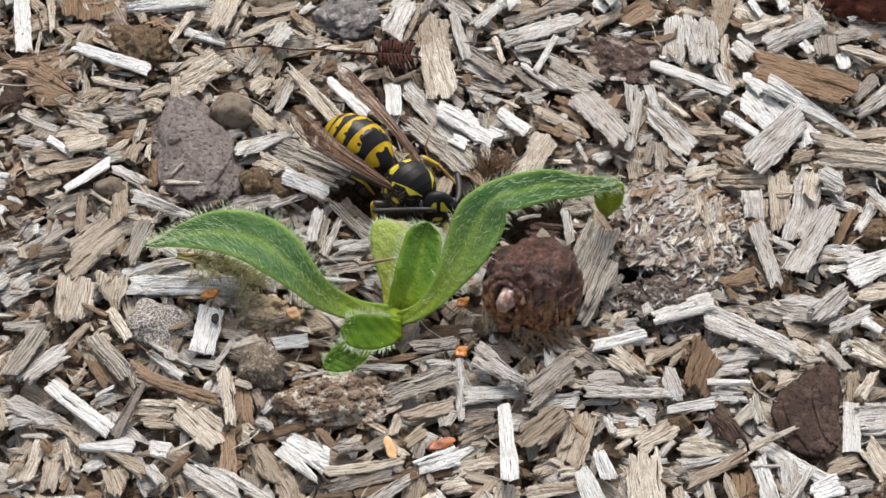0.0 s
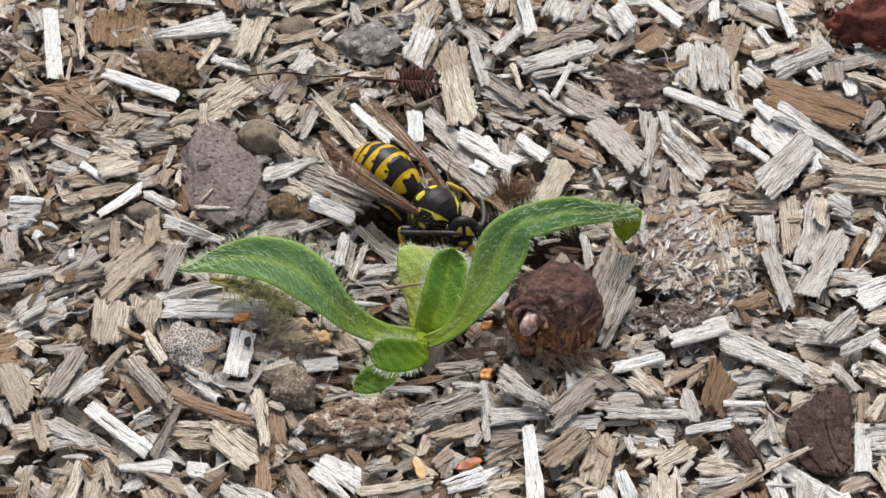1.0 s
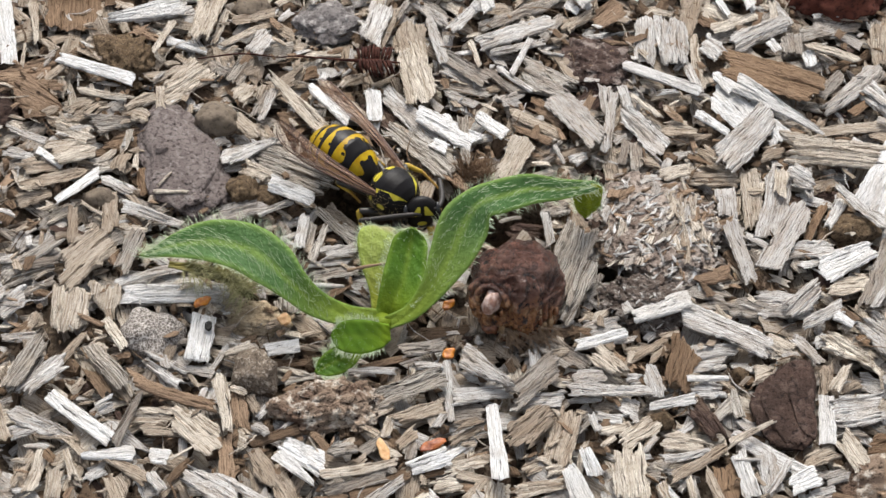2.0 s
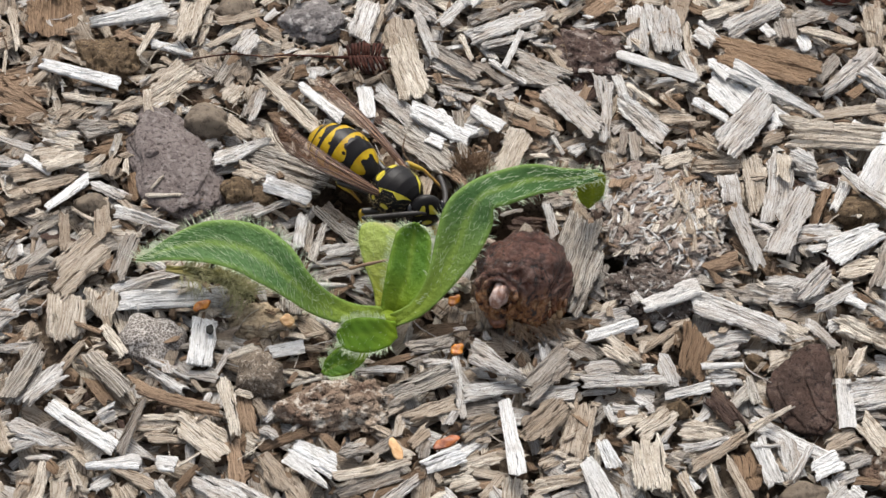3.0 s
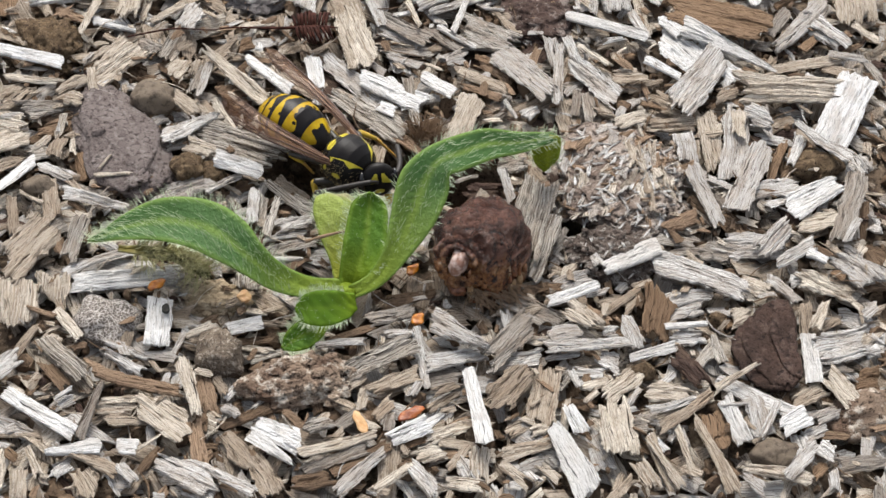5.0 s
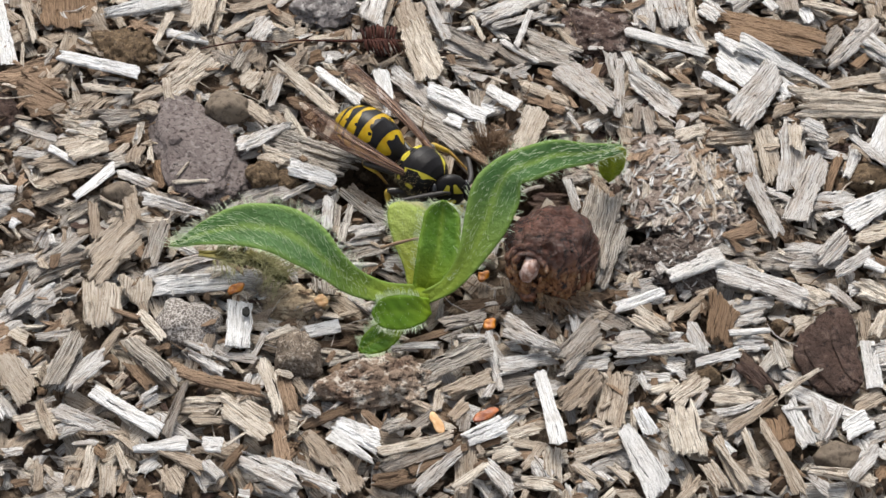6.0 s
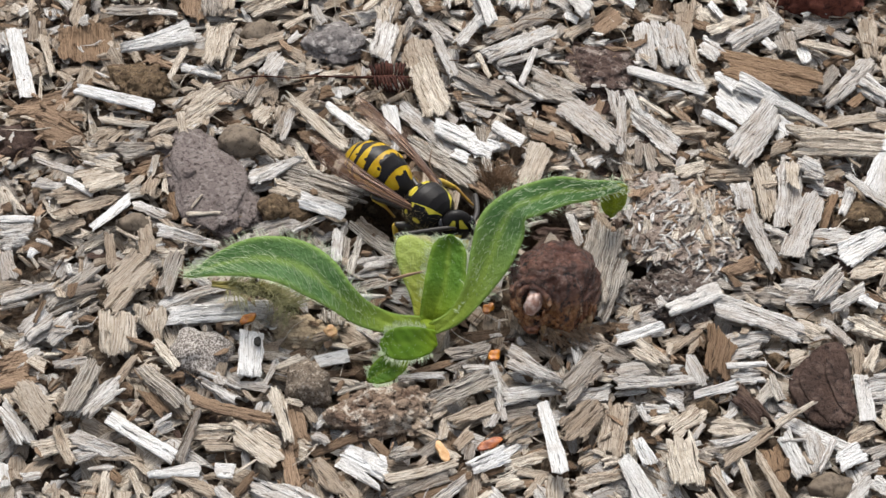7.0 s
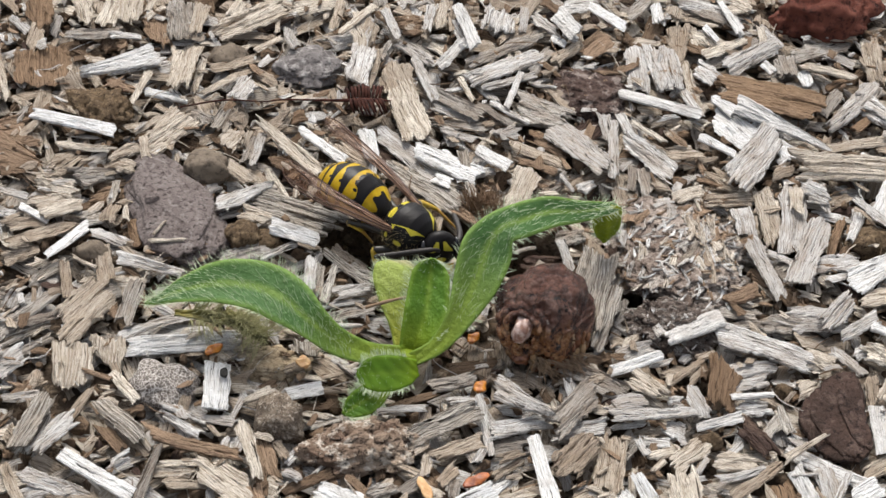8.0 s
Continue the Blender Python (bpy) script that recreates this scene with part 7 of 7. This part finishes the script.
def dry_tuft():
    """A brown fuzzy seed tuft."""
    rng = np.random.default_rng(15)
    pieces = []
    for k in range(190):
        a = rng.uniform(0, 2 * math.pi)
        s = np.array([rng.normal(0, 0.7), rng.normal(0, 0.6), 0.0])
        e = s + np.array([1.0 * math.cos(a), 1.0 * math.sin(a), rng.uniform(0.5, 2.1)])
        pieces.append(tube_arrays(spline([s, (s + e) / 2 + rng.normal(0, 0.15, 3), e], 5), np.linspace(0.07, 0.025, 5), 4))
    v, f = merged(pieces)
    ob = new("dry_tuft", mesh_of("dry_tuft", v * MM, f, WOODS["B"]))
    ob.matrix_world = pose(1.5 * MM, 11.7 * MM, 0.2 * MM)
    tagged(ob, "brown fuzzy dry seed tuft in mulch", "seed tuft")


dry_tuft()


# ---- the wasp ----
def wasp_material(name, rough, gloss=0.5, low=(0.32, 0.19, 0.005), high=(0.43, 0.295, 0.011)):
    m, n, l, b = material(name, rough, gloss)
    at = n.new("ShaderNodeAttribute")
    at.attribute_name = "yellow"
    edge = ramp_node(n, l, at.outputs["Fac"], ((0.42, (0, 0, 0)), (0.58, (1, 1, 1))))
    obj = n.new("ShaderNodeTexCoord").outputs["Object"]
    tint = ramp_node(n, l, noise_node(n, l, obj, 900, 3), ((0.35, low), (0.65, high)))
    c = mix_node(n, l, edge, (0.008, 0.007, 0.007), tint)
    l.new(c, b.inputs["Base Color"])
    bump_node(n, l, noise_node(n, l, obj, 7000, 3), b, 0.05 * MM, 0.5)
    return m


SHELL = wasp_material("wasp_shell", 0.32, 0.16)
FUZZY = wasp_material("wasp_thorax", 0.38, 0.14, (0.44, 0.36, 0.03), (0.54, 0.47, 0.06))


def turned(name, parent, xs, ry, rz, cz, yellow, mat, around=72, label=""):
    """A body section turned about x, with a black and yellow pattern given by yellow(s, angle from the top)."""
    vs, fs, col = [], [], []
    n = len(xs)
    for i in range(n):
        for k in range(around):
            g = 2 * math.pi * k / around
            vs.append((xs[i], ry[i] * math.sin(g), cz[i] + rz[i] * math.cos(g)))
            a = g if g <= math.pi else g - 2 * math.pi
            col.append(float(yellow(i / (n - 1), a)))
    for i in range(n - 1):
        for k in range(around):
            k2 = (k + 1) % around
            fs.append((i * around + k, i * around + k2, (i + 1) * around + k2, (i + 1) * around + k))
    fs.append(tuple(range(around)))
    fs.append(tuple((n - 1) * around + k for k in range(around - 1, -1, -1)))
    me = mesh_of(name, np.array(vs) * MM, fs, mat, smooth=True)
    me.attributes.new("yellow", "FLOAT", "POINT").data.foreach_set("value", col)
    return part(name, me, parent, label)


def bump_fn(v, width):
    return max(0.0, 1 - abs(v) / width)


def build_wasp():
    wasp = new("wasp")
    tagged(wasp, "black and yellow striped wasp feeding among wood chips", "wasp")

    # abdomen: six overlapping rings
    def radius(x):
        return float(np.interp(x, (-9.95, -9.85, -9.6, -9.2, -8.7, -7.8, -6.6, -5.2, -4.3, -3.5, -2.9, -2.5, -2.1), (0.1, 0.5, 0.93, 1.32, 1.62, 1.92, 2.08, 2.06, 1.86, 1.5, 1.05, 0.7, 0.4)))

    def height(x):
        return float(np.interp(x, (-9.9, -8.7, -7.0, -5.2, -3.8, -2.2), (3.9, 4.2, 4.45, 4.4, 4.1, 3.7)))
    cuts = (-2.15, -3.95, -5.85, -7.3, -8.4, -9.2, -9.93)
    # where the yellow begins along each ring, by the angle from the back's middle line
    starts = (((0, 0.58), (0.14, 0.60), (0.24, 0.70), (0.44, 0.70), (0.54, 0.50), (0.72, 0.38), (0.95, 0.40), (1.1, 0.54), (1.5, 0.6), (2.4, 0.7)),
              ((0, 0.70), (0.12, 0.68), (0.20, 0.62), (0.30, 0.70), (0.46, 0.66), (0.52, 0.46), (0.70, 0.38), (0.92, 0.36), (1.1, 0.50), (1.5, 0.42), (2.4, 0.5)),
              ((0, 0.72), (0.10, 0.68), (0.24, 0.58), (0.42, 0.54), (0.60, 0.48), (0.80, 0.38), (1.2, 0.34), (1.6, 0.42), (2.4, 0.5)),
              ((0, 0.70), (0.12, 0.64), (0.28, 0.54), (0.50, 0.46), (0.80, 0.38), (1.6, 0.42), (2.4, 0.5)),
              ((0, 0.62), (0.18, 0.48), (0.50, 0.36), (0.8, 0.30), (2.4, 0.5)),
              ((0, 0.30), (0.5, 0.30), (2.4, 0.5)))
    first = None
    for k in range(6):
        a, b = cuts[k], cuts[k + 1]
        xs = np.linspace(a + 0.12, b - 0.06, 60)
        lip = 1 + 0.03 * np.linspace(0, 1, 60) ** 3
        ry = np.array([radius(x) for x in xs]) * lip
        rz = ry * 0.92
        cz = np.array([height(x) for x in xs])

        def yellow(s, g, k=k):
            w = abs(g)
            e = float(np.interp(w, [q[0] for q in starts[k]], [q[1] for q in starts[k]]))
            on = (s - e - 0.09 * max(0.0, 1 - w / 1.3) - 0.05 - 0.006 * math.sin(31 * g + 5 * k)) * 9 + 0.5
            if 1 <= k <= 4:
                dot = math.hypot((s - 0.60) * 1.1, (w - 0.66) * 1.5) - (0.10 if k < 4 else 0.07)
                on = min(on, dot * 14 + 0.5)
            return min(1, max(0, on))
        xs = -2.15 + (xs + 2.15) * 0.95
        ob = turned("abdomen" if k == 0 else "abdomen_segment", wasp if k == 0 else first, xs, ry, rz, cz, yellow, SHELL, 144,
                    label="striped black and yellow abdomen" if k == 0 else "")
        first = first or ob

    # thorax
    u = np.linspace(0, 1, 90)
    xs = 2.05 - 4.35 * u
    prof = np.interp(u, (0, 0.05, 0.15, 0.3, 0.5, 0.65, 0.78, 0.9, 1), (0.6, 1.15, 1.65, 2.02, 2.15, 2.1, 1.9, 1.35, 0.5))
    cz = 3.7 + 0.18 * np.sin(math.pi * u) + 0.10 * u - 0.16 * np.exp(-((u - 0.73) / 0.03) ** 2)

    def thorax_yellow(s, g):
        w = abs(g)
        on = -1.0
        edge = 0.50 + 0.62 * s
        deep = 0.06 + 0.26 * bump_fn(s - 0.20, 0.13) if s < 0.44 else 0.05
        if 0.04 < s < 0.62:
            on = max(on, min((w - edge) / 0.05, (edge + deep - w) / 0.05) + 0.4)
        on = max(on, 1.6 - math.hypot((s - 0.785) / 0.070, (w - 0.42) / 0.26))
        on = max(on, 1.3 - math.hypot((s - 0.91) / 0.020, (w - 0.45) / 0.34))
        on = max(on, 1.3 - math.hypot((s - 0.57) / 0.035, (w - 0.98) / 0.10))
        on = max(on, 1.2 - math.hypot((s - 0.40) / 0.12, (w - 1.55) / 0.18))
        on = max(on, 1.2 - math.hypot((s - 0.68) / 0.07, (w - 1.45) / 0.20))
        return min(1, max(0, on))
    thorax = turned("thorax", wasp, xs, prof, prof * 0.94, cz, thorax_yellow, FUZZY, 160, "glossy black thorax with yellow spots")
    # fine dark hairs on the thorax
    rng = np.random.default_rng(8)
    pieces = []
    for k in range(420):
        a, s = rng.uniform(0.8, 2.3) * rng.choice((-1, 1)), rng.uniform(0.04, 0.97)
        r = float(np.interp(s, u, prof))
        d = np.array([rng.normal(0, 0.25), math.sin(a), math.cos(a)])
        p = np.array([2.05 - 4.35 * s, r * math.sin(a), float(np.interp(s, u, cz)) + r * 0.94 * math.cos(a)])
        d += rng.normal(0, 0.25, 3)
        pieces.append(tube_arrays([p, p + d * 0.1, p + d * rng.uniform(0.15, 0.32)], (0.010, 0.008, 0.003), 3))
    v, f = merged(pieces)
    hairm, a1, a2, a3 = material("wasp_hair", 0.5)
    a3.inputs["Base Color"].default_value = (0.40, 0.31, 0.15, 1)
    tagged(part("thorax_hairs", mesh_of("thorax_hairs", v * MM, f, hairm), thorax), kind="stuff")

    # head, turned down
    tilt = Matrix.Rotation(radians(-38), 3, "Z") @ Matrix.Rotation(radians(-14), 3, "Y")
    hc = np.array([2.78, 0.27, 3.45])
    bm = bmesh.new()
    bmesh.ops.create_uvsphere(bm, u_segments=64, v_segments=48, radius=1.0)
    vs = np.array([v.co[:] for v in bm.verts])
    fs = [tuple(v.index for v in q.verts) for q in bm.faces]
    bm.free()

    def head_yellow(d):
        on = -1.0
        if d[0] > 0:
            # wedges beside a black middle line
            w = abs(d[1])
            reach = 0.26 + 0.34 * (0.62 - d[2]) / 0.5
            on = max(on, min(w - 0.10, reach - w, 0.62 - d[2], d[2] - 0.02 - 0.25 * (0.5 - w)) * 8 + 0.42)
            on = max(on, 1.4 - math.hypot(d[1] / 0.30, (d[2] + 0.45) / 0.18))
        for side in (-1, 1):
            on = max(on, 1.4 - math.hypot((d[0] + 0.28) / 0.15, (d[2] - 0.15) / 0.6) if d[1] * side > 0.55 else -1)
        return min(1, max(0, on))
    col = [head_yellow(d) for d in vs]
    shape = vs * np.array([0.86, 1.5, 1.5])
    me = mesh_of("head", (shape @ np.array(tilt).T + hc) * MM, fs, FUZZY, smooth=True)
    me.attributes.new("yellow", "FLOAT", "POINT").data.foreach_set("value", col)
    head = part("head", me, wasp, "black head with yellow face patches")
    eyem, e1, e2, e3 = material("wasp_eye", 0.22, 0.6)
    e3.inputs["Base Color"].default_value = (0.010, 0.009, 0.010, 1)
    for side in (-1, 1):
        ev = vs * np.array([0.6, 0.34, 1.0]) + np.array([0.22, side * 1.36, -0.02])
        part("eye", mesh_of("eye", (ev @ np.array(tilt).T + hc) * MM, fs, eyem, smooth=True), head, "shiny black compound eye")
    jaw, j1, j2, j3 = material("wasp_jaw", 0.4)
    j3.inputs["Base Color"].default_value = (0.45, 0.28, 0.03, 1)
    for side in (-1, 1):
        pts = spline([(0.5, side * 0.75, -1.2), (0.75, side * 0.7, -1.75), (0.7, side * 0.15, -2.1)], 8)
        v, f = tube_arrays(pts, np.linspace(0.36, 0.12, 8), 8)
        part("mandible", mesh_of("mandible", (v @ np.array(tilt).T + hc) * MM, f, jaw, smooth=True), head, "yellow mandible with dark tip")

    # antennae: each turns about its own root
    antm, b1, b2, b3 = material("wasp_antenna", 0.45)
    b3.inputs["Base Color"].default_value = (0.022, 0.018, 0.016, 1)
    feelers = []
    for side, root, pts in ((-1, (3.25, -0.30, 3.85), ((0, 0, 0), (-0.35, -0.55, 0.30), (-1.55, -1.45, 0.05), (-2.9, -2.5, -0.25), (-4.0, -3.3, -0.5))),
                            (1, (3.35, 0.55, 3.85), ((0, 0, 0), (0.5, 0.7, 0.3), (0.0, 1.7, 0.2), (-0.95, 2.7, 0.0), (-1.9, 3.5, -0.1)))):
        line = spline(pts, 40)
        rad = np.interp(np.linspace(0, 1, 40), (0, 0.2, 0.26, 0.5, 0.95, 1), (0.17, 0.15, 0.21, 0.25, 0.24, 0.12))
        rad = rad * (1 - 0.10 * (np.arange(40) % 3 == 0))
        v, f = tube_arrays(line, rad, 10)
        ob = part("antenna", mesh_of("antenna", v * MM, f, antm, smooth=True), head, "jointed black antenna")
        ob.location = np.array(root) * MM
        feelers.append((ob, root))

    # legs: dark femur, yellow shin and foot
    def coat(name, colour, rough=0.4):
        m, n, l, b = material(name, rough, 0.5)
        obj = n.new("ShaderNodeTexCoord").outputs["Object"]
        c = ramp_node(n, l, noise_node(n, l, obj, 1100, 3), ((0.35, tuple(0.75 * q for q in colour)), (0.65, colour)))
        l.new(c, b.inputs["Base Color"])
        return m
    dark, gold, tan = coat("leg_black", (0.022, 0.017, 0.012)), coat("leg_yellow", (0.44, 0.29, 0.022)), coat("leg_brown", (0.45, 0.25, 0.04))
    for coxa, knee, heel, toe in (
            ((1.2, -1.0, 2.4), (2.6, -2.3, 2.2), (3.0, -2.0, 0.9), (4.0, -1.6, 0.5)),
            ((0.2, -1.2, 2.2), (-1.5, -2.75, 2.6), (-0.5, -3.15, 0.75), (0.3, -3.7, 0.45)),
            ((-1.4, -0.5, 2.8), (-5.15, -1.62, 2.55), (-3.9, -1.3, 2.1), (-3.2, -0.8, 0.9)),
            ((1.2, 1.0, 2.4), (2.6, 2.6, 2.4), (3.4, 2.4, 0.9), (4.3, 2.2, 0.5)),
            ((0.2, 1.2, 2.4), (-1.9, 3.3, 3.5), (-0.7, 4.2, 2.9), (0.8, 5.0, 1.2)),
            ((-1.0, 1.2, 2.2), (-4.4, 2.5, 2.6), (-4.6, 3.6, 1.2), (-6.2, 4.2, 0.8))):
        c, k, h, t = (np.array(q) for q in (coxa, knee, heel, toe))
        v, f = tube_arrays(spline([c, (c + k) / 2 + np.array([0, 0, 0.15]), k], 12), np.interp(np.linspace(0, 1, 12), (0, 0.4, 1), (0.30, 0.40, 0.26)), 10)
        thigh = part("leg", mesh_of("leg", v * MM, f, dark, smooth=True), wasp, "jointed black and yellow leg")
        v, f = tube_arrays(spline([k + (c - k) * 0.12, k + (h - k) * 0.08, (k + h) / 2, h], 14), np.interp(np.linspace(0, 1, 14), (0, 0.2, 0.7, 1), (0.24, 0.27, 0.24, 0.16)), 10)
        part("shin", mesh_of("shin", v * MM, f, gold, smooth=True), thigh, "yellow shin")
        v, f = tube_arrays(spline([h, (h + t) / 2, t], 12), np.linspace(0.15, 0.09, 12) * (1 - 0.15 * (np.arange(12) % 3 == 0)), 8)
        part("foot", mesh_of("foot", v * MM, f, tan, smooth=True), thigh, "brownish jointed foot")

    # wings, folded lengthwise
    wm, n, l, b = material("wing_membrane", 0.4, 0.25)
    uv = n.new("ShaderNodeTexCoord").outputs["UV"]
    sep = n.new("ShaderNodeSeparateXYZ")
    l.new(uv, sep.inputs[0])
    tone = ramp_node(n, l, noise_node(n, l, uv, 1.0, 4, 0.6, (1.3, 9, 1)), ((0.32, (0.07, 0.03, 0.015)), (0.5, (0.20, 0.10, 0.055)), (0.68, (0.42, 0.27, 0.16))))
    l.new(tone, b.inputs["Base Color"])
    dens = ramp_node(n, l, sep.outputs[0], ((0.0, (0.95, 0.95, 0.95)), (0.3, (0.68, 0.68, 0.68)), (0.6, (0.36, 0.36, 0.36)), (1.0, (0.14, 0.14, 0.14))))
    l.new(dens, b.inputs["Alpha"])
    vein_m, n2, l2, b2 = material("wing_vein", 0.4, 0.4)
    b2.inputs["Base Color"].default_value = (0.05, 0.018, 0.008, 1)
    for side, pts in ((-1, ((-0.35, -1.75, 4.75), (-3.0, -2.45, 5.5), (-6.0, -2.75, 5.7), (-9.0, -2.7, 5.8), (-11.5, -2.5, 5.9))),
                      (1, ((-0.6, 1.75, 4.75), (-4.1, 2.35, 5.5), (-7.5, 2.95, 5.8), (-10.5, 3.4, 5.9), (-12.6, 3.85, 5.9)))):
        line = spline(pts, 40)
        tan3 = np.gradient(line, axis=0)
        tan3 /= np.linalg.norm(tan3, axis=1)[:, None]
        out = np.cross(tan3, (0, 0, 1.0))
        out /= np.linalg.norm(out, axis=1)[:, None]
        out = out * (1 if (out[5][1] > 0) == (side > 0) else -1)
        wide = np.interp(np.linspace(0, 1, 40), (0, 0.08, 0.3, 0.6, 0.82, 0.94, 1), (0.45, 0.8, 1.3, 1.95, 2.15, 1.65, 0.5))
        vs, fs, uvs = [], [], []
        nv = 10
        for layer in (0, 1):
            for i in range(40):
                for j in range(nv + 1):
                    q = j / nv
                    dz = 0.30 * math.sin(math.pi * q) - (0.45 if side < 0 else 0.1) * q * wide[i]
                    p = line[i] + out[i] * (0.70 * q - 0.32) * wide[i] + np.array([0, 0, dz + 0.05 * math.sin(q * 26 + i * 0.15) - 0.03 * layer])
                    vs.append(p)
                    uvs.append((i / 39, q))
        m0 = 40 * (nv + 1)
        for i in range(39):
            for j in range(nv):
                a = i * (nv + 1) + j
                face = (a, a + nv + 1, a + nv + 2, a + 1)
                fs += [face, tuple(m0 + k for k in reversed(face))]
        wing = part("wing", mesh_of("wing", np.array(vs) * MM, fs, wm, uvs, True), wasp, "reddish-brown translucent folded wing")
        surf = np.array(vs[:m0]).reshape(40, nv + 1, 3)
        for j0, j1, i0, i1, rad in ((10, 10, 0, 38, 0.085), (8, 9, 0, 34, 0.065), (6, 4, 1, 36, 0.05), (4, 6, 3, 31, 0.05), (2, 1, 3, 37, 0.045), (0, 0, 2, 39, 0.03), (9, 5, 19, 24, 0.03), (5, 1, 21, 26, 0.03), (9, 6, 27, 31, 0.03), (6, 2, 29, 34, 0.03), (3, 9, 31, 36, 0.028)):
            path = [surf[i, int(round(j0 + (j1 - j0) * (i - i0) / (i1 - i0)))] + np.array([0, 0, 0.03]) for i in range(i0, i1 + 1)]
            ker = np.array(path)
            ker[1:-1] = (ker[:-2] + ker[1:-1] * 2 + ker[2:]) / 4
            v, f = tube_arrays(ker, np.linspace(rad, rad * 0.55, len(ker)), 6)
            part("vein", mesh_of("vein", v * MM, f, vein_m, smooth=True), wing, "dark brown wing vein")
    return wasp, feelers


wasp, feelers = build_wasp()


def motions():
    """The wasp rocks as it feeds; its antennae sweep."""
    walk(wasp, [
        (0.0, pose(-0.00614, 0.00646, 0.00001, 0, 1.88, -46.69)),
        (0.5, pose(-0.00589, 0.00640, 0.00000, 0, 0.46, -45.71)),
        (1.0, pose(-0.00590, 0.00645, 0.00000, 0, 0.00, -47.00)),
        (1.5, pose(-0.00625, 0.00603, -0.00001, 0, -0.06, -48.71)),
        (2.0, pose(-0.00597, 0.00621, -0.00000, 0, -1.47, -47.36)),
        (2.2, pose(-0.00605, 0.00590, 0.00000, 0, 2.24, -46.77)),
        (3.5, pose(-0.00564, 0.00591, -0.00003, 0, -1.32, -49.07)),
        (4.0, pose(-0.00581, 0.00583, -0.00002, 0, 0.83, -51.27)),
        (4.5, pose(-0.00593, 0.00569, -0.00003, 0, 0.02, -49.10)),
        (4.7, pose(-0.00578, 0.00603, -0.00002, 0, -1.71, -48.69)),
        (5.8, pose(-0.00582, 0.00563, -0.00004, 0, -1.28, -51.98)),
        (6.0, pose(-0.00569, 0.00574, -0.00004, 0, -1.89, -51.14)),
        (6.5, pose(-0.00574, 0.00554, -0.00004, 0, -1.57, -52.57)),
        (7.0, pose(-0.00575, 0.00568, -0.00003, 0, -1.58, -51.76)),
        (7.5, pose(-0.00552, 0.00576, -0.00002, 0, 0.17, -49.53)),
        (8.0, pose(-0.00563, 0.00590, -0.00003, 0, -1.63, -49.91)),
    ])
    (right, root_r), (left, root_l) = feelers
    walk(right, [(t, pose(root_r[0] * MM, root_r[1] * MM, root_r[2] * MM, 0, 0, turn)) for t, turn in (
        (0.0, 4), (0.5, 2), (1.0, 0), (1.5, 10), (2.0, 8), (2.2, 6), (3.3, 4), (3.5, 5), (4.0, 12), (4.5, 18),
        (4.7, 14), (5.8, 8), (6.0, 12), (6.5, 20), (6.8, 22), (7.0, 10), (7.5, 12), (8.0, 6))])
    walk(left, [(t, pose(root_l[0] * MM, root_l[1] * MM, root_l[2] * MM, 0, 0, turn)) for t, turn in (
        (0.0, 0), (1.0, 0), (1.5, -4), (2.2, 3), (3.5, 4), (4.5, -3), (5.8, 2), (6.5, -5), (7.2, 0), (8.0, 4))])


motions()
